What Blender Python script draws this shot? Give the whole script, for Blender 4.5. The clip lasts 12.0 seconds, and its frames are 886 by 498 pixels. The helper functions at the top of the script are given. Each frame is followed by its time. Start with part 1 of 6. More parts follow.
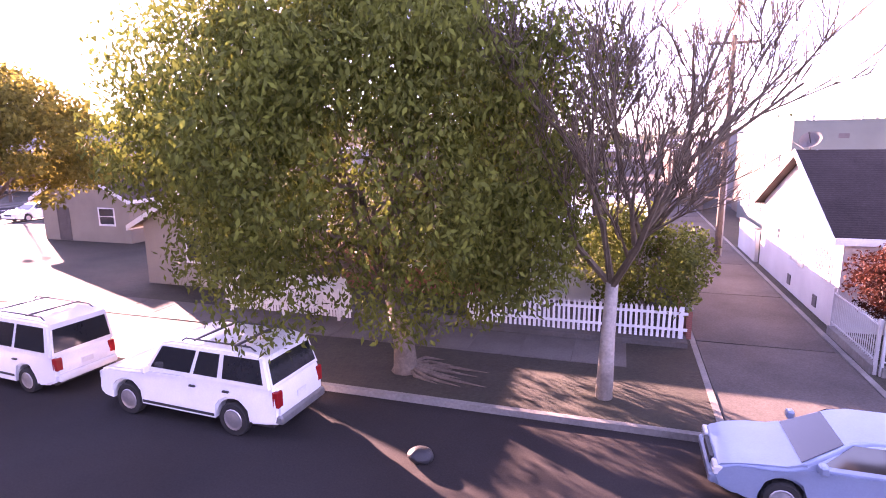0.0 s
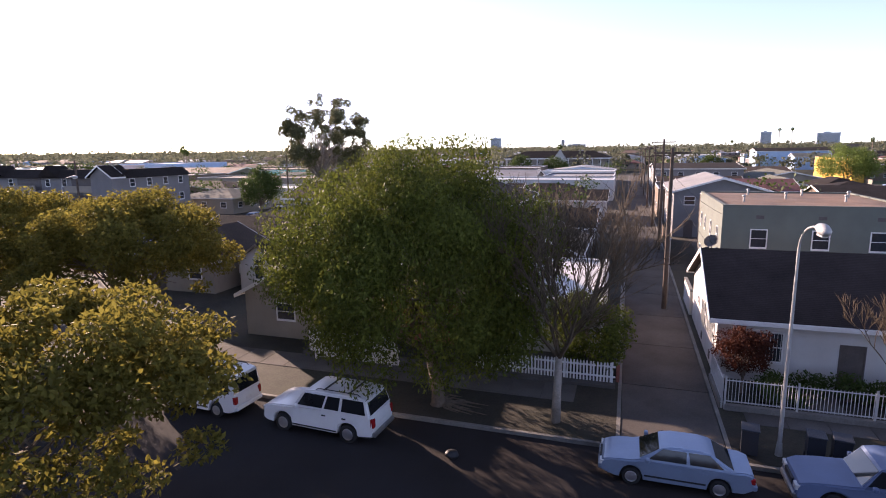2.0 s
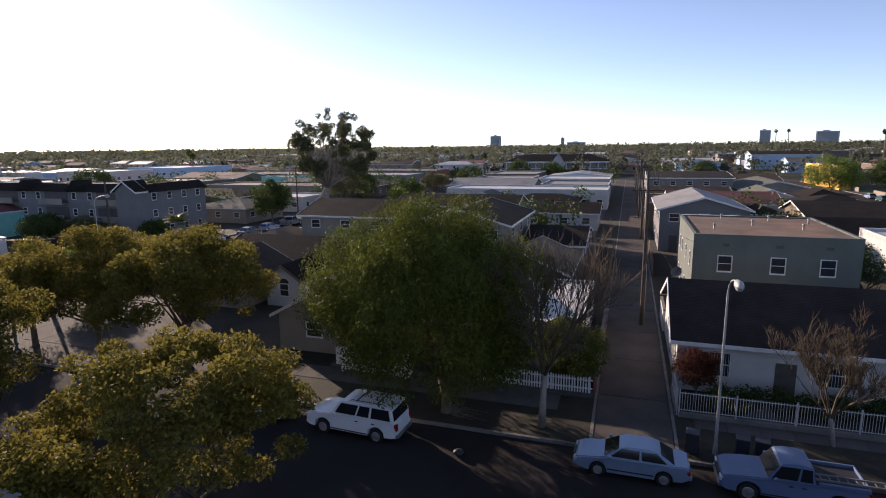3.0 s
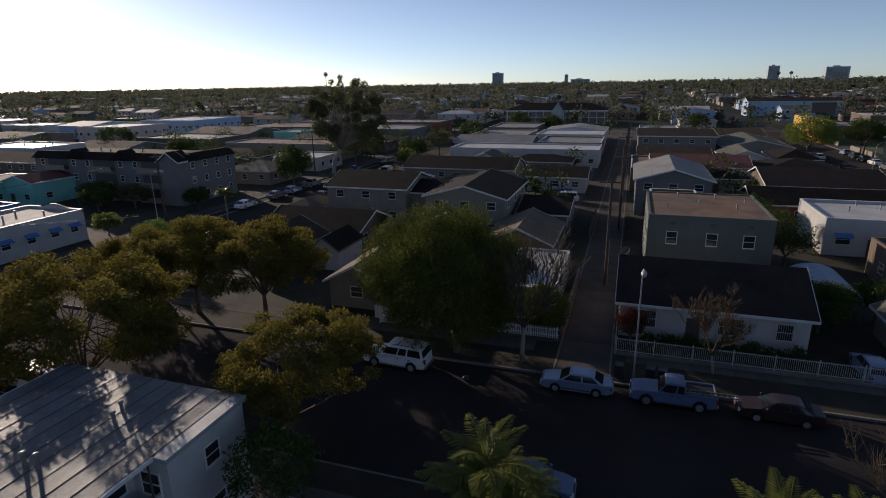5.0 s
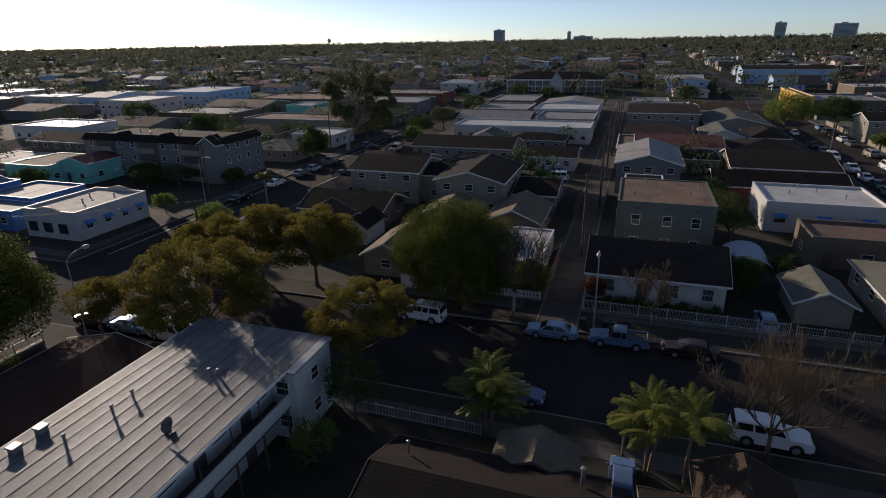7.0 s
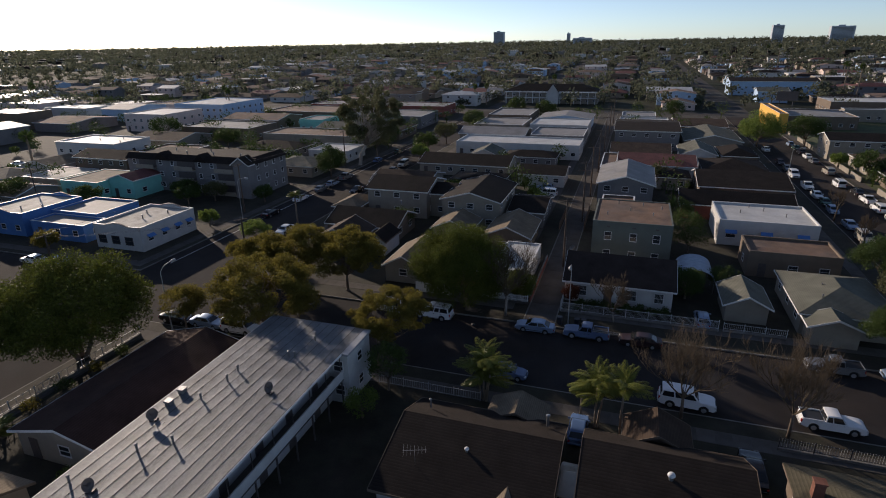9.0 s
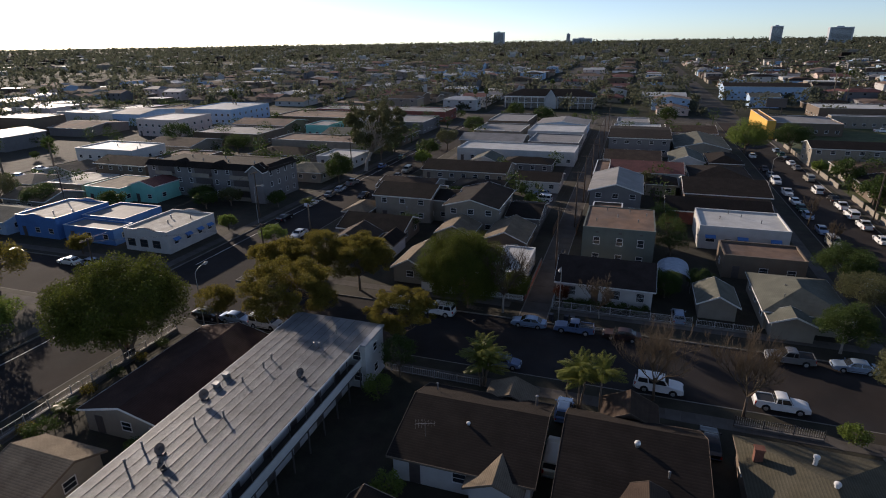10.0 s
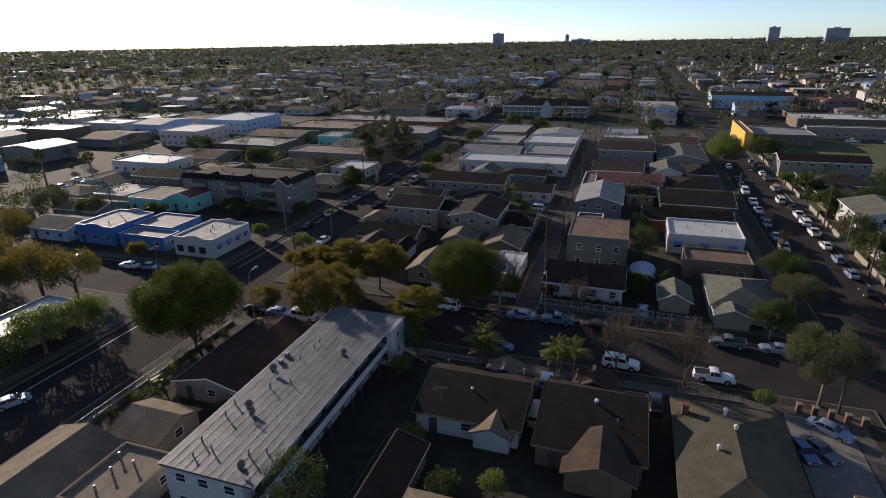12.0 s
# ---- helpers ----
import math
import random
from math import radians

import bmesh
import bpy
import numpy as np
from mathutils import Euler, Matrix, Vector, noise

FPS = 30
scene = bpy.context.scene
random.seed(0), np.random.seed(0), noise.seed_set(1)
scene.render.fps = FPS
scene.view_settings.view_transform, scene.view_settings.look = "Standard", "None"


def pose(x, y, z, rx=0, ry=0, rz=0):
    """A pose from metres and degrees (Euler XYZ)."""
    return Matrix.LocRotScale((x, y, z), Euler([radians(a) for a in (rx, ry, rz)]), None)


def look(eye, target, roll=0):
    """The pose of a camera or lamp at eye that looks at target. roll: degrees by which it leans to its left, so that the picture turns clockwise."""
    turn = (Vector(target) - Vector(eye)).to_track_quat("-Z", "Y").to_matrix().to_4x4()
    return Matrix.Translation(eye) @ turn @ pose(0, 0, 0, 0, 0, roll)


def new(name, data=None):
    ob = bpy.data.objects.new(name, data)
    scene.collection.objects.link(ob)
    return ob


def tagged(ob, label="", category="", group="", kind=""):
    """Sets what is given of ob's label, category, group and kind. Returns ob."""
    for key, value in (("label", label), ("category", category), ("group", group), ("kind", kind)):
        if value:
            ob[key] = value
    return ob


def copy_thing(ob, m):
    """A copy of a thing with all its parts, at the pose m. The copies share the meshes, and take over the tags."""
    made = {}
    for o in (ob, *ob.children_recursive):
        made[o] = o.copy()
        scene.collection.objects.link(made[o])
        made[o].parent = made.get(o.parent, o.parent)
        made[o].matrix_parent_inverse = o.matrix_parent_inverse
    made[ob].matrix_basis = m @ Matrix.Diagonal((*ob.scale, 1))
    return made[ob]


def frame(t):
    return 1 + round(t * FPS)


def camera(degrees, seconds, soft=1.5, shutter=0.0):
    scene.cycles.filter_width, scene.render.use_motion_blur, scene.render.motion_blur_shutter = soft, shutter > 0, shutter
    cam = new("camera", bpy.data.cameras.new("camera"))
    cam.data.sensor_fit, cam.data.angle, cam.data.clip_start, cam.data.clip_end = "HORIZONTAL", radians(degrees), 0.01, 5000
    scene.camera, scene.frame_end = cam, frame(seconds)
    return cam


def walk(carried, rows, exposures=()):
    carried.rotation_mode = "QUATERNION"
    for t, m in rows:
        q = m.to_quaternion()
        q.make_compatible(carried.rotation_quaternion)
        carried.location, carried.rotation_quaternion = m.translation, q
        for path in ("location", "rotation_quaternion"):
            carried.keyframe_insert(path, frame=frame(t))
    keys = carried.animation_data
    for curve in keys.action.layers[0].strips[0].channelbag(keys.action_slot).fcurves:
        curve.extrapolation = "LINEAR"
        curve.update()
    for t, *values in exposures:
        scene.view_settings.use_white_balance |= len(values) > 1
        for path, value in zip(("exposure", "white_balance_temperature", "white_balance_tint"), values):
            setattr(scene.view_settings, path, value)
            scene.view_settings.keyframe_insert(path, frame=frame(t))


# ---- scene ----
cam = camera(76.9, 12.0, 1.0)
PATH = [
    (0, (0.107, -3.83, 6.209), (-0.49, -1.959, 5.83), -0.6),
    (0.5, (0.829, -5.929, 7.257), (0.204, -4.062, 6.906), -1.0),
    (1, (1.372, -8.086, 8.486), (0.744, -6.218, 8.144), -1.1),
    (1.5, (1.821, -10.234, 9.811), (1.198, -8.366, 9.462), -0.8),
    (2, (2.411, -12.571, 11.262), (1.789, -10.703, 10.912), -0.8),
    (2.5, (3.003, -15.011, 12.761), (2.381, -13.143, 12.412), -0.7),
    (3, (3.619, -17.55, 14.318), (2.999, -15.684, 13.958), -0.7),
    (3.2, (3.852, -18.405, 14.951), (3.237, -16.538, 14.583), -0.9),
    (4.8, (6.395, -27.574, 19.847), (5.779, -25.751, 19.304), -1.1),
    (5, (6.615, -28.834, 20.469), (6.003, -27.017, 19.9), -1.0),
    (5.5, (7.368, -32.276, 22.133), (6.76, -30.475, 21.512), -1.0),
    (6, (8.131, -35.322, 23.684), (7.527, -33.538, 23.012), -1.0),
    (6.5, (8.908, -38.398, 25.299), (8.306, -36.625, 24.594), -1.0),
    (7, (9.723, -41.612, 26.956), (9.122, -39.839, 26.253), -1.1),
    (9, (13.253, -55.108, 34.026), (12.653, -53.335, 33.323), -1.0),
    (9.5, (14.241, -58.643, 35.73), (13.641, -56.869, 35.028), -1.1),
    (10, (15.15, -62.492, 37.585), (14.551, -60.718, 36.88), -0.9),
    (10.5, (16.167, -66.238, 39.287), (15.567, -64.464, 38.583), -1.0),
    (11, (17.091, -70.061, 41.093), (16.494, -68.287, 40.387), -0.9),
    (11.5, (18.003, -74.0, 42.993), (17.407, -72.227, 42.286), -0.9),
    (12, (19.027, -77.894, 44.798), (18.429, -76.121, 44.092), -1.0),
]
walk(cam, [(t, look(eye, target, roll)) for t, eye, target, roll in PATH], [
    (0.0, 3.9, 7500, 80), (0.5, 3.4, 7400, 68), (1.0, 2.75, 7300, 54), (1.5, 2.2, 7200, 44), (2.0, 1.65, 7100, 36), (3.0, 0.75, 6800, 26), (5.0, -0.38, 6600, 20), (7.0, -0.3, 6600, 19), (9.0, -0.05, 6600, 19), (12.0, 0.18, 6600, 18)])

# ---- light ----
SUN_AZ, SUN_EL = -57.0, 14.0
world = bpy.data.worlds.new("sky")
scene.world = world
world.use_nodes = True
wn = world.node_tree
sky = wn.nodes.new("ShaderNodeTexSky")
sky.sky_type = "NISHITA"
sky.sun_disc = False
sky.sun_elevation, sky.sun_rotation = radians(SUN_EL), radians(SUN_AZ)
sky.air_density, sky.dust_density, sky.ozone_density = 0.6, 0.4, 2.6
sky.altitude = 1000
tint = wn.nodes.new("ShaderNodeMix")
tint.data_type, tint.blend_type = "RGBA", "MULTIPLY"
tint.inputs[0].default_value, tint.inputs[7].default_value = 1.0, (1.0, 1.04, 0.99, 1)
soft = wn.nodes.new("ShaderNodeHueSaturation")
soft.inputs["Saturation"].default_value = 0.85
wn.links.new(sky.outputs[0], soft.inputs["Color"])
wn.links.new(soft.outputs[0], tint.inputs[6])
wn.links.new(tint.outputs[2], wn.nodes["Background"].inputs[0])
wn.nodes["Background"].inputs[1].default_value = 0.135
sun = new("sun", bpy.data.lights.new("sun", "SUN"))
sun.data.energy, sun.data.angle, sun.data.color = 5.0, radians(0.6), (1.0, 0.88, 0.70)
az, el = radians(SUN_AZ), radians(SUN_EL)
sun.matrix_world = look((0, 0, 60), (-math.sin(az) * math.cos(el), -math.cos(az) * math.cos(el), 60 - math.sin(el)))

# ---- materials ----
def mat(name, col, rough=0.8, metal=0.0, var=0.25, scale=0.7, fine=14.0, bump=0.25, bscale=30.0, spread=0.0, courses=0.0, spec=0.4, stains=None, axis="Z"):
    """A surface with large stains and fine grain; spread varies it from object to object; courses: rows of shingles a metre."""
    m = bpy.data.materials.new(name)
    m.use_nodes = True
    nt = m.node_tree
    N, L = nt.nodes, nt.links.new
    b = N["Principled BSDF"]
    b.inputs["Roughness"].default_value, b.inputs["Metallic"].default_value = rough, metal
    b.inputs["Specular IOR Level"].default_value = spec
    tc = N.new("ShaderNodeTexCoord")

    def noise_node(s, detail, rgh=0.6):
        n = N.new("ShaderNodeTexNoise")
        n.inputs["Scale"].default_value, n.inputs["Detail"].default_value, n.inputs["Roughness"].default_value = s, detail, rgh
        L(tc.outputs["Object"], n.inputs["Vector"])
        return n.outputs["Fac"]

    def ramp(v, lo, hi):
        r = N.new("ShaderNodeMapRange")
        r.inputs[1].default_value, r.inputs[2].default_value = 0.3, 0.7
        r.inputs[3].default_value, r.inputs[4].default_value = lo, hi
        L(v, r.inputs[0])
        return r.outputs[0]

    def times(a, c):
        x = N.new("ShaderNodeMath")
        x.operation = "MULTIPLY"
        L(a, x.inputs[0]), L(c, x.inputs[1])
        return x.outputs[0]

    v = times(ramp(noise_node(scale, 5), 1 - var, 1 + var * 0.6), ramp(noise_node(fine, 4), 1 - var * 0.6, 1 + var * 0.4))
    if spread:
        oi = N.new("ShaderNodeObjectInfo")
        r = N.new("ShaderNodeMapRange")
        r.inputs[3].default_value, r.inputs[4].default_value = 1 - spread, 1 + spread
        L(oi.outputs["Random"], r.inputs[0])
        v = times(v, r.outputs[0])
    height = noise_node(bscale, 3)
    if courses:
        w = N.new("ShaderNodeTexWave")
        w.wave_type, w.bands_direction, w.wave_profile = "BANDS", axis, "SAW"
        w.inputs["Scale"].default_value, w.inputs["Distortion"].default_value = courses / 3.0, 0.4
        w.inputs["Detail"].default_value = 1
        L(tc.outputs["Object"], w.inputs["Vector"])
        r = N.new("ShaderNodeMapRange")
        r.inputs[3].default_value, r.inputs[4].default_value = 0.72, 1.1
        L(w.outputs["Fac"], r.inputs[0])
        v = times(v, r.outputs[0])
        height = times(height, w.outputs["Fac"])
    mul = N.new("ShaderNodeMix")
    mul.data_type, mul.blend_type = "RGBA", "MULTIPLY"
    mul.inputs[0].default_value = 1
    L(v, mul.inputs[7])
    if stains:
        sm = N.new("ShaderNodeMix")
        sm.data_type = "RGBA"
        sm.inputs[6].default_value, sm.inputs[7].default_value = (*col, 1), (*stains, 1)
        L(ramp(noise_node(scale * 0.45, 6, 0.7), 0.0, 1.0), sm.inputs[0])
        L(sm.outputs[2], mul.inputs[6])
    else:
        mul.inputs[6].default_value = (*col, 1)
    L(mul.outputs[2], b.inputs["Base Color"])
    bn = N.new("ShaderNodeBump")
    bn.inputs["Strength"].default_value, bn.inputs["Distance"].default_value = bump, 0.03
    L(height, bn.inputs["Height"])
    L(bn.outputs[0], b.inputs["Normal"])
    return m


def leaf_mat(name, col, col2, trans=0.35, rough=0.55):
    m = bpy.data.materials.new(name)
    m.use_nodes = True
    N, L = m.node_tree.nodes, m.node_tree.links.new
    b = N["Principled BSDF"]
    b.inputs["Roughness"].default_value, b.inputs["Specular IOR Level"].default_value = rough, 0.12
    g = N.new("ShaderNodeNewGeometry")
    tc = N.new("ShaderNodeTexCoord")
    n = N.new("ShaderNodeTexNoise")
    n.inputs["Scale"].default_value = 0.8
    L(tc.outputs["Object"], n.inputs["Vector"])
    add = N.new("ShaderNodeMath")
    add.operation = "MULTIPLY_ADD"
    add.inputs[1].default_value, add.inputs[2].default_value = 0.6, -0.1
    L(g.outputs["Random Per Island"], add.inputs[0])
    add2 = N.new("ShaderNodeMath")
    add2.operation = "ADD"
    L(add.outputs[0], add2.inputs[0]), L(n.outputs["Fac"], add2.inputs[1])
    cr = N.new("ShaderNodeMix")
    cr.data_type = "RGBA"
    cr.inputs[6].default_value, cr.inputs[7].default_value = (*col, 1), (*col2, 1)
    L(add2.outputs[0], cr.inputs[0])
    L(cr.outputs[2], b.inputs["Base Color"])
    t = N.new("ShaderNodeBsdfTranslucent")
    L(cr.outputs[2], t.inputs["Color"])
    mx = N.new("ShaderNodeMixShader")
    mx.inputs[0].default_value = trans
    L(b.outputs[0], mx.inputs[1]), L(t.outputs[0], mx.inputs[2])
    L(mx.outputs[0], N["Material Output"].inputs["Surface"])
    return m


def paint(name, col, rough=0.25, metal=0.0):
    m = mat(name, col, rough, metal, 0.08, 1.2, 30, 0.02, 60, 0.0, spec=0.5)
    m.node_tree.nodes["Principled BSDF"].inputs["Coat Weight"].default_value = 0.3
    return m


M = dict(
    asphalt=mat("asphalt", (0.046, 0.036, 0.031), 0.95, spec=0.1, var=0.3, scale=0.16, fine=22, bump=0.4, bscale=60, stains=(0.035, 0.034, 0.036)),
    asphalt_old=mat("worn_asphalt", (0.075, 0.068, 0.06), 0.95, spec=0.12, var=0.3, scale=0.2, fine=20, bump=0.4, bscale=50, stains=(0.06, 0.058, 0.056)),
    concrete=mat("concrete", (0.125, 0.112, 0.10), 0.95, spec=0.12, var=0.3, scale=0.5, fine=18, bump=0.3, spread=0.14, stains=(0.105, 0.096, 0.088)),
    alley=mat("alley_concrete", (0.115, 0.098, 0.086), 0.95, spec=0.12, var=0.35, scale=0.35, fine=16, bump=0.3, spread=0.12, stains=(0.088, 0.08, 0.073)),
    kerb=mat("kerb_concrete", (0.19, 0.178, 0.162), 0.9, var=0.3, scale=0.8, stains=(0.2, 0.19, 0.17)),
    dirt=mat("bare_soil", (0.045, 0.034, 0.025), 0.95, var=0.4, scale=0.4, fine=9, bump=0.6, bscale=14, stains=(0.035, 0.036, 0.02)),
    lawn=mat("lawn", (0.07, 0.10, 0.03), 0.95, var=0.4, scale=0.25, fine=12, bump=0.7, bscale=40, stains=(0.10, 0.10, 0.045)),
    town=mat("town_ground", (0.07, 0.066, 0.055), 0.95, spec=0.05, var=0.5, scale=0.03, fine=0.6, bump=0.2, stains=(0.04, 0.05, 0.03)),
    stucco=mat("white_stucco", (0.50, 0.49, 0.47), 0.9, var=0.12, scale=0.6, fine=25, bump=0.35, bscale=50),
    cream=mat("cream_stucco", (0.27, 0.235, 0.19), 0.9, var=0.14, scale=0.6, fine=25, bump=0.35, bscale=50),
    tan=mat("tan_stucco", (0.16, 0.122, 0.09), 0.9, var=0.16, scale=0.6, fine=25, bump=0.35, bscale=50),
    grey=mat("grey_stucco", (0.18, 0.175, 0.175), 0.9, var=0.14, scale=0.6, fine=25, bump=0.3, bscale=50),
    green=mat("sage_stucco", (0.13, 0.145, 0.125), 0.9, var=0.14, scale=0.5, fine=25, bump=0.3, bscale=50),
    blue=mat("blue_stucco", (0.075, 0.20, 0.46), 0.85, var=0.15, scale=0.5, fine=25, bump=0.3),
    skyblue=mat("pale_blue_stucco", (0.36, 0.50, 0.66), 0.85, var=0.12, scale=0.5, fine=25, bump=0.3),
    teal=mat("turquoise_stucco", (0.22, 0.58, 0.50), 0.85, var=0.12, scale=0.5, fine=25, bump=0.3),
    pink=mat("pinkish_stucco", (0.62, 0.50, 0.45), 0.9, var=0.12, scale=0.5, fine=25, bump=0.3),
    orange=mat("ochre_stucco", (0.72, 0.40, 0.07), 0.85, var=0.12, scale=0.5, fine=25, bump=0.3),
    brickwall=mat("brick_red_wall", (0.30, 0.10, 0.075), 0.9, var=0.25, scale=0.7, fine=12, bump=0.4, courses=14),
    shingle=mat("dark_shingles", (0.027, 0.021, 0.018), 0.92, var=0.3, scale=0.5, fine=12, bump=0.7, bscale=22, courses=16, spec=0.12),
    shingle_m=mat("brown_grey_shingles", (0.05, 0.037, 0.033), 0.92, var=0.3, scale=0.5, fine=12, bump=0.8, bscale=22, courses=16, spec=0.12),
    shingle_b=mat("brown_shingles", (0.085, 0.06, 0.045), 0.92, var=0.3, scale=0.5, fine=12, bump=0.7, bscale=22, courses=16, spec=0.12),
    shingle_t=mat("tan_shingles", (0.22, 0.175, 0.125), 0.92, var=0.3, scale=0.5, fine=12, bump=0.7, bscale=22, courses=14, spec=0.12),
    shingle_g=mat("grey_green_shingles", (0.16, 0.16, 0.13), 0.92, var=0.25, scale=0.5, fine=12, bump=0.6, bscale=22, courses=14, spec=0.12),
    shingle_o=mat("olive_grey_shingles", (0.12, 0.105, 0.07), 0.92, var=0.3, scale=0.5, fine=12, bump=0.7, bscale=22, courses=14, spec=0.12, stains=(0.09, 0.085, 0.065)),
    shingle_r=mat("reddish_brown_shingles", (0.07, 0.04, 0.032), 0.92, var=0.3, scale=0.5, fine=12, bump=0.7, bscale=22, courses=16, spec=0.12),
    tanroof=mat("tan_roll_roof", (0.30, 0.25, 0.18), 0.9, var=0.3, scale=0.4, fine=10, bump=0.3, stains=(0.20, 0.17, 0.13), spec=0.2),
    wornroof=mat("worn_pale_roof_coating", (0.50, 0.48, 0.43), 0.8, var=0.3, scale=0.5, fine=8, bump=0.3, stains=(0.30, 0.285, 0.25), spec=0.25),
    redroof=mat("dark_red_roof", (0.16, 0.055, 0.05), 0.9, var=0.3, scale=0.5, fine=10, bump=0.5, courses=12),
    tarroof=mat("brown_gravel_roof", (0.23, 0.13, 0.08), 0.95, var=0.35, scale=0.35, fine=14, bump=0.4, stains=(0.13, 0.10, 0.085)),
    whiteroof=mat("white_coated_roof", (0.58, 0.58, 0.56), 0.6, var=0.2, scale=0.3, fine=8, bump=0.2, stains=(0.50, 0.49, 0.46)),
    greyroof=mat("grey_roll_roof", (0.26, 0.255, 0.25), 0.75, var=0.25, scale=0.3, fine=8, bump=0.2, stains=(0.24, 0.23, 0.22)),
    silver=mat("silver_coated_roofing", (0.33, 0.345, 0.365), 0.55, 0.12, var=0.25, scale=0.45, fine=7, bump=0.14, bscale=4, spread=0.1, stains=(0.27, 0.275, 0.28), spec=0.35),
    white=mat("white_paint", (0.68, 0.67, 0.65), 0.55, var=0.1, scale=1.5, fine=20, bump=0.1),
    trim=mat("dark_trim", (0.09, 0.075, 0.07), 0.6, var=0.2, scale=2),
    iron=mat("white_iron", (0.50, 0.50, 0.49), 0.5, var=0.15, scale=2, fine=30, bump=0.1),
    wood=mat("weathered_wood", (0.17, 0.115, 0.08), 0.9, var=0.35, scale=1.2, fine=16, bump=0.5, spread=0.12),
    pole=mat("utility_pole_wood", (0.09, 0.065, 0.05), 0.9, var=0.35, scale=1.5, fine=14, bump=0.5),
    brick=mat("chimney_brick", (0.22, 0.09, 0.06), 0.9, var=0.3, scale=2, fine=14, bump=0.5, courses=13),
    metal=mat("galvanised_metal", (0.30, 0.30, 0.30), 0.45, 0.7, var=0.15, scale=3),
    darkmetal=mat("dark_metal", (0.05, 0.05, 0.055), 0.5, 0.3, var=0.2, scale=3),
    lamp=mat("lamp_pole_paint", (0.36, 0.36, 0.35), 0.5, 0.2, var=0.15, scale=2),
    wire=mat("black_cable", (0.02, 0.02, 0.02), 0.6, var=0.1),
    bark=mat("grey_brown_bark", (0.16, 0.12, 0.09), 0.95, var=0.35, scale=2.5, fine=16, bump=0.8, bscale=18),
    palebark=mat("pale_bark", (0.32, 0.28, 0.24), 0.9, var=0.3, scale=2.5, fine=16, bump=0.5, bscale=18),
    twig=mat("bare_twigs", (0.10, 0.072, 0.045), 0.9, var=0.3, scale=2, fine=8, bump=0.2),
    palmbark=mat("palm_trunk", (0.24, 0.19, 0.14), 0.95, var=0.3, scale=3, fine=12, bump=0.6, courses=8),
    pane=mat("window_glass", (0.03, 0.035, 0.04), 0.08, 0.0, var=0.2, scale=0.8, fine=3, bump=0.02, spec=0.6),
    autoglass=mat("tinted_car_glass", (0.018, 0.02, 0.022), 0.06, var=0.1, scale=1, bump=0.0, spec=0.6),
    tyre=mat("tyre_rubber", (0.025, 0.025, 0.025), 0.85, var=0.2, scale=5),
    rim=mat("alloy_rim", (0.55, 0.55, 0.56), 0.3, 0.8, var=0.1, scale=5),
    redlens=mat("red_lamp_lens", (0.35, 0.015, 0.015), 0.2, var=0.1),
    clearlens=mat("clear_lamp_lens", (0.6, 0.6, 0.58), 0.15, var=0.1, spec=0.6),
    plastic=mat("black_plastic", (0.03, 0.03, 0.032), 0.55, var=0.15),
    bin=mat("dark_bin_plastic", (0.03, 0.035, 0.045), 0.5, var=0.15),
    tarp=mat("blue_grey_tarp", (0.30, 0.36, 0.44), 0.6, var=0.2, scale=1.5),
    tile=mat("red_clay_tile", (0.36, 0.12, 0.07), 0.85, var=0.3, scale=1.5, fine=10, spread=0.15),
    yellow=mat("yellow_sign", (0.75, 0.65, 0.05), 0.5, var=0.1),
    # horizon towers: pale blue of distance haze put into the base colour
    haze=mat("hazed_concrete", (0.42, 0.46, 0.50), 0.9, var=0.1, scale=0.02, fine=0.2, bump=0.0),
)
LEAF = dict(
    dense=leaf_mat("green_leaves", (0.012, 0.018, 0.006), (0.125, 0.145, 0.025), 0.3, 0.7),
    gold=leaf_mat("yellow_green_leaves", (0.05, 0.052, 0.012), (0.20, 0.165, 0.034), 0.45, 0.7),
    dark=leaf_mat("dark_green_leaves", (0.025, 0.05, 0.014), (0.07, 0.10, 0.025), 0.3),
    euc=leaf_mat("grey_green_leaves", (0.06, 0.07, 0.035), (0.13, 0.13, 0.06), 0.3),
    bright=leaf_mat("bright_green_leaves", (0.08, 0.13, 0.025), (0.17, 0.22, 0.05), 0.4),
    palm=leaf_mat("palm_fronds", (0.07, 0.10, 0.02), (0.17, 0.18, 0.04), 0.35, 0.4),
    rust=leaf_mat("rust_red_leaves", (0.018, 0.007, 0.007), (0.08, 0.024, 0.013), 0.2, 0.7),
    # far leaves are paler and greyer, with distance haze mixed into their colour
    far=leaf_mat("hazed_far_foliage", (0.055, 0.07, 0.045), (0.12, 0.125, 0.085), 0.45, 0.8),
)
CAR = dict(
    white=paint("white_car_paint", (0.78, 0.78, 0.77)),
    silver=paint("silver_car_paint", (0.25, 0.33, 0.45), 0.32, 0.35),
    blue=paint("blue_car_paint", (0.10, 0.17, 0.32)),
    paleblue=paint("faded_blue_car_paint", (0.10, 0.15, 0.26), 0.45),
    black=paint("black_car_paint", (0.015, 0.015, 0.018)),
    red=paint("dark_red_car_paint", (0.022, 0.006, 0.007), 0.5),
    beige=paint("beige_car_paint", (0.42, 0.38, 0.31), 0.3, 0.3),
    grey=paint("grey_car_paint", (0.17, 0.18, 0.19), 0.3, 0.4),
    green=paint("green_car_paint", (0.05, 0.12, 0.09)),
)

# ---- building blocks ----
def link_mesh(name, me, material, parent=None, label=""):
    if material and not me.materials:
        me.materials.append(material)
    ob = new(name, me)
    if parent:
        ob.parent = parent
    if label:
        tagged(ob, label)
    return ob


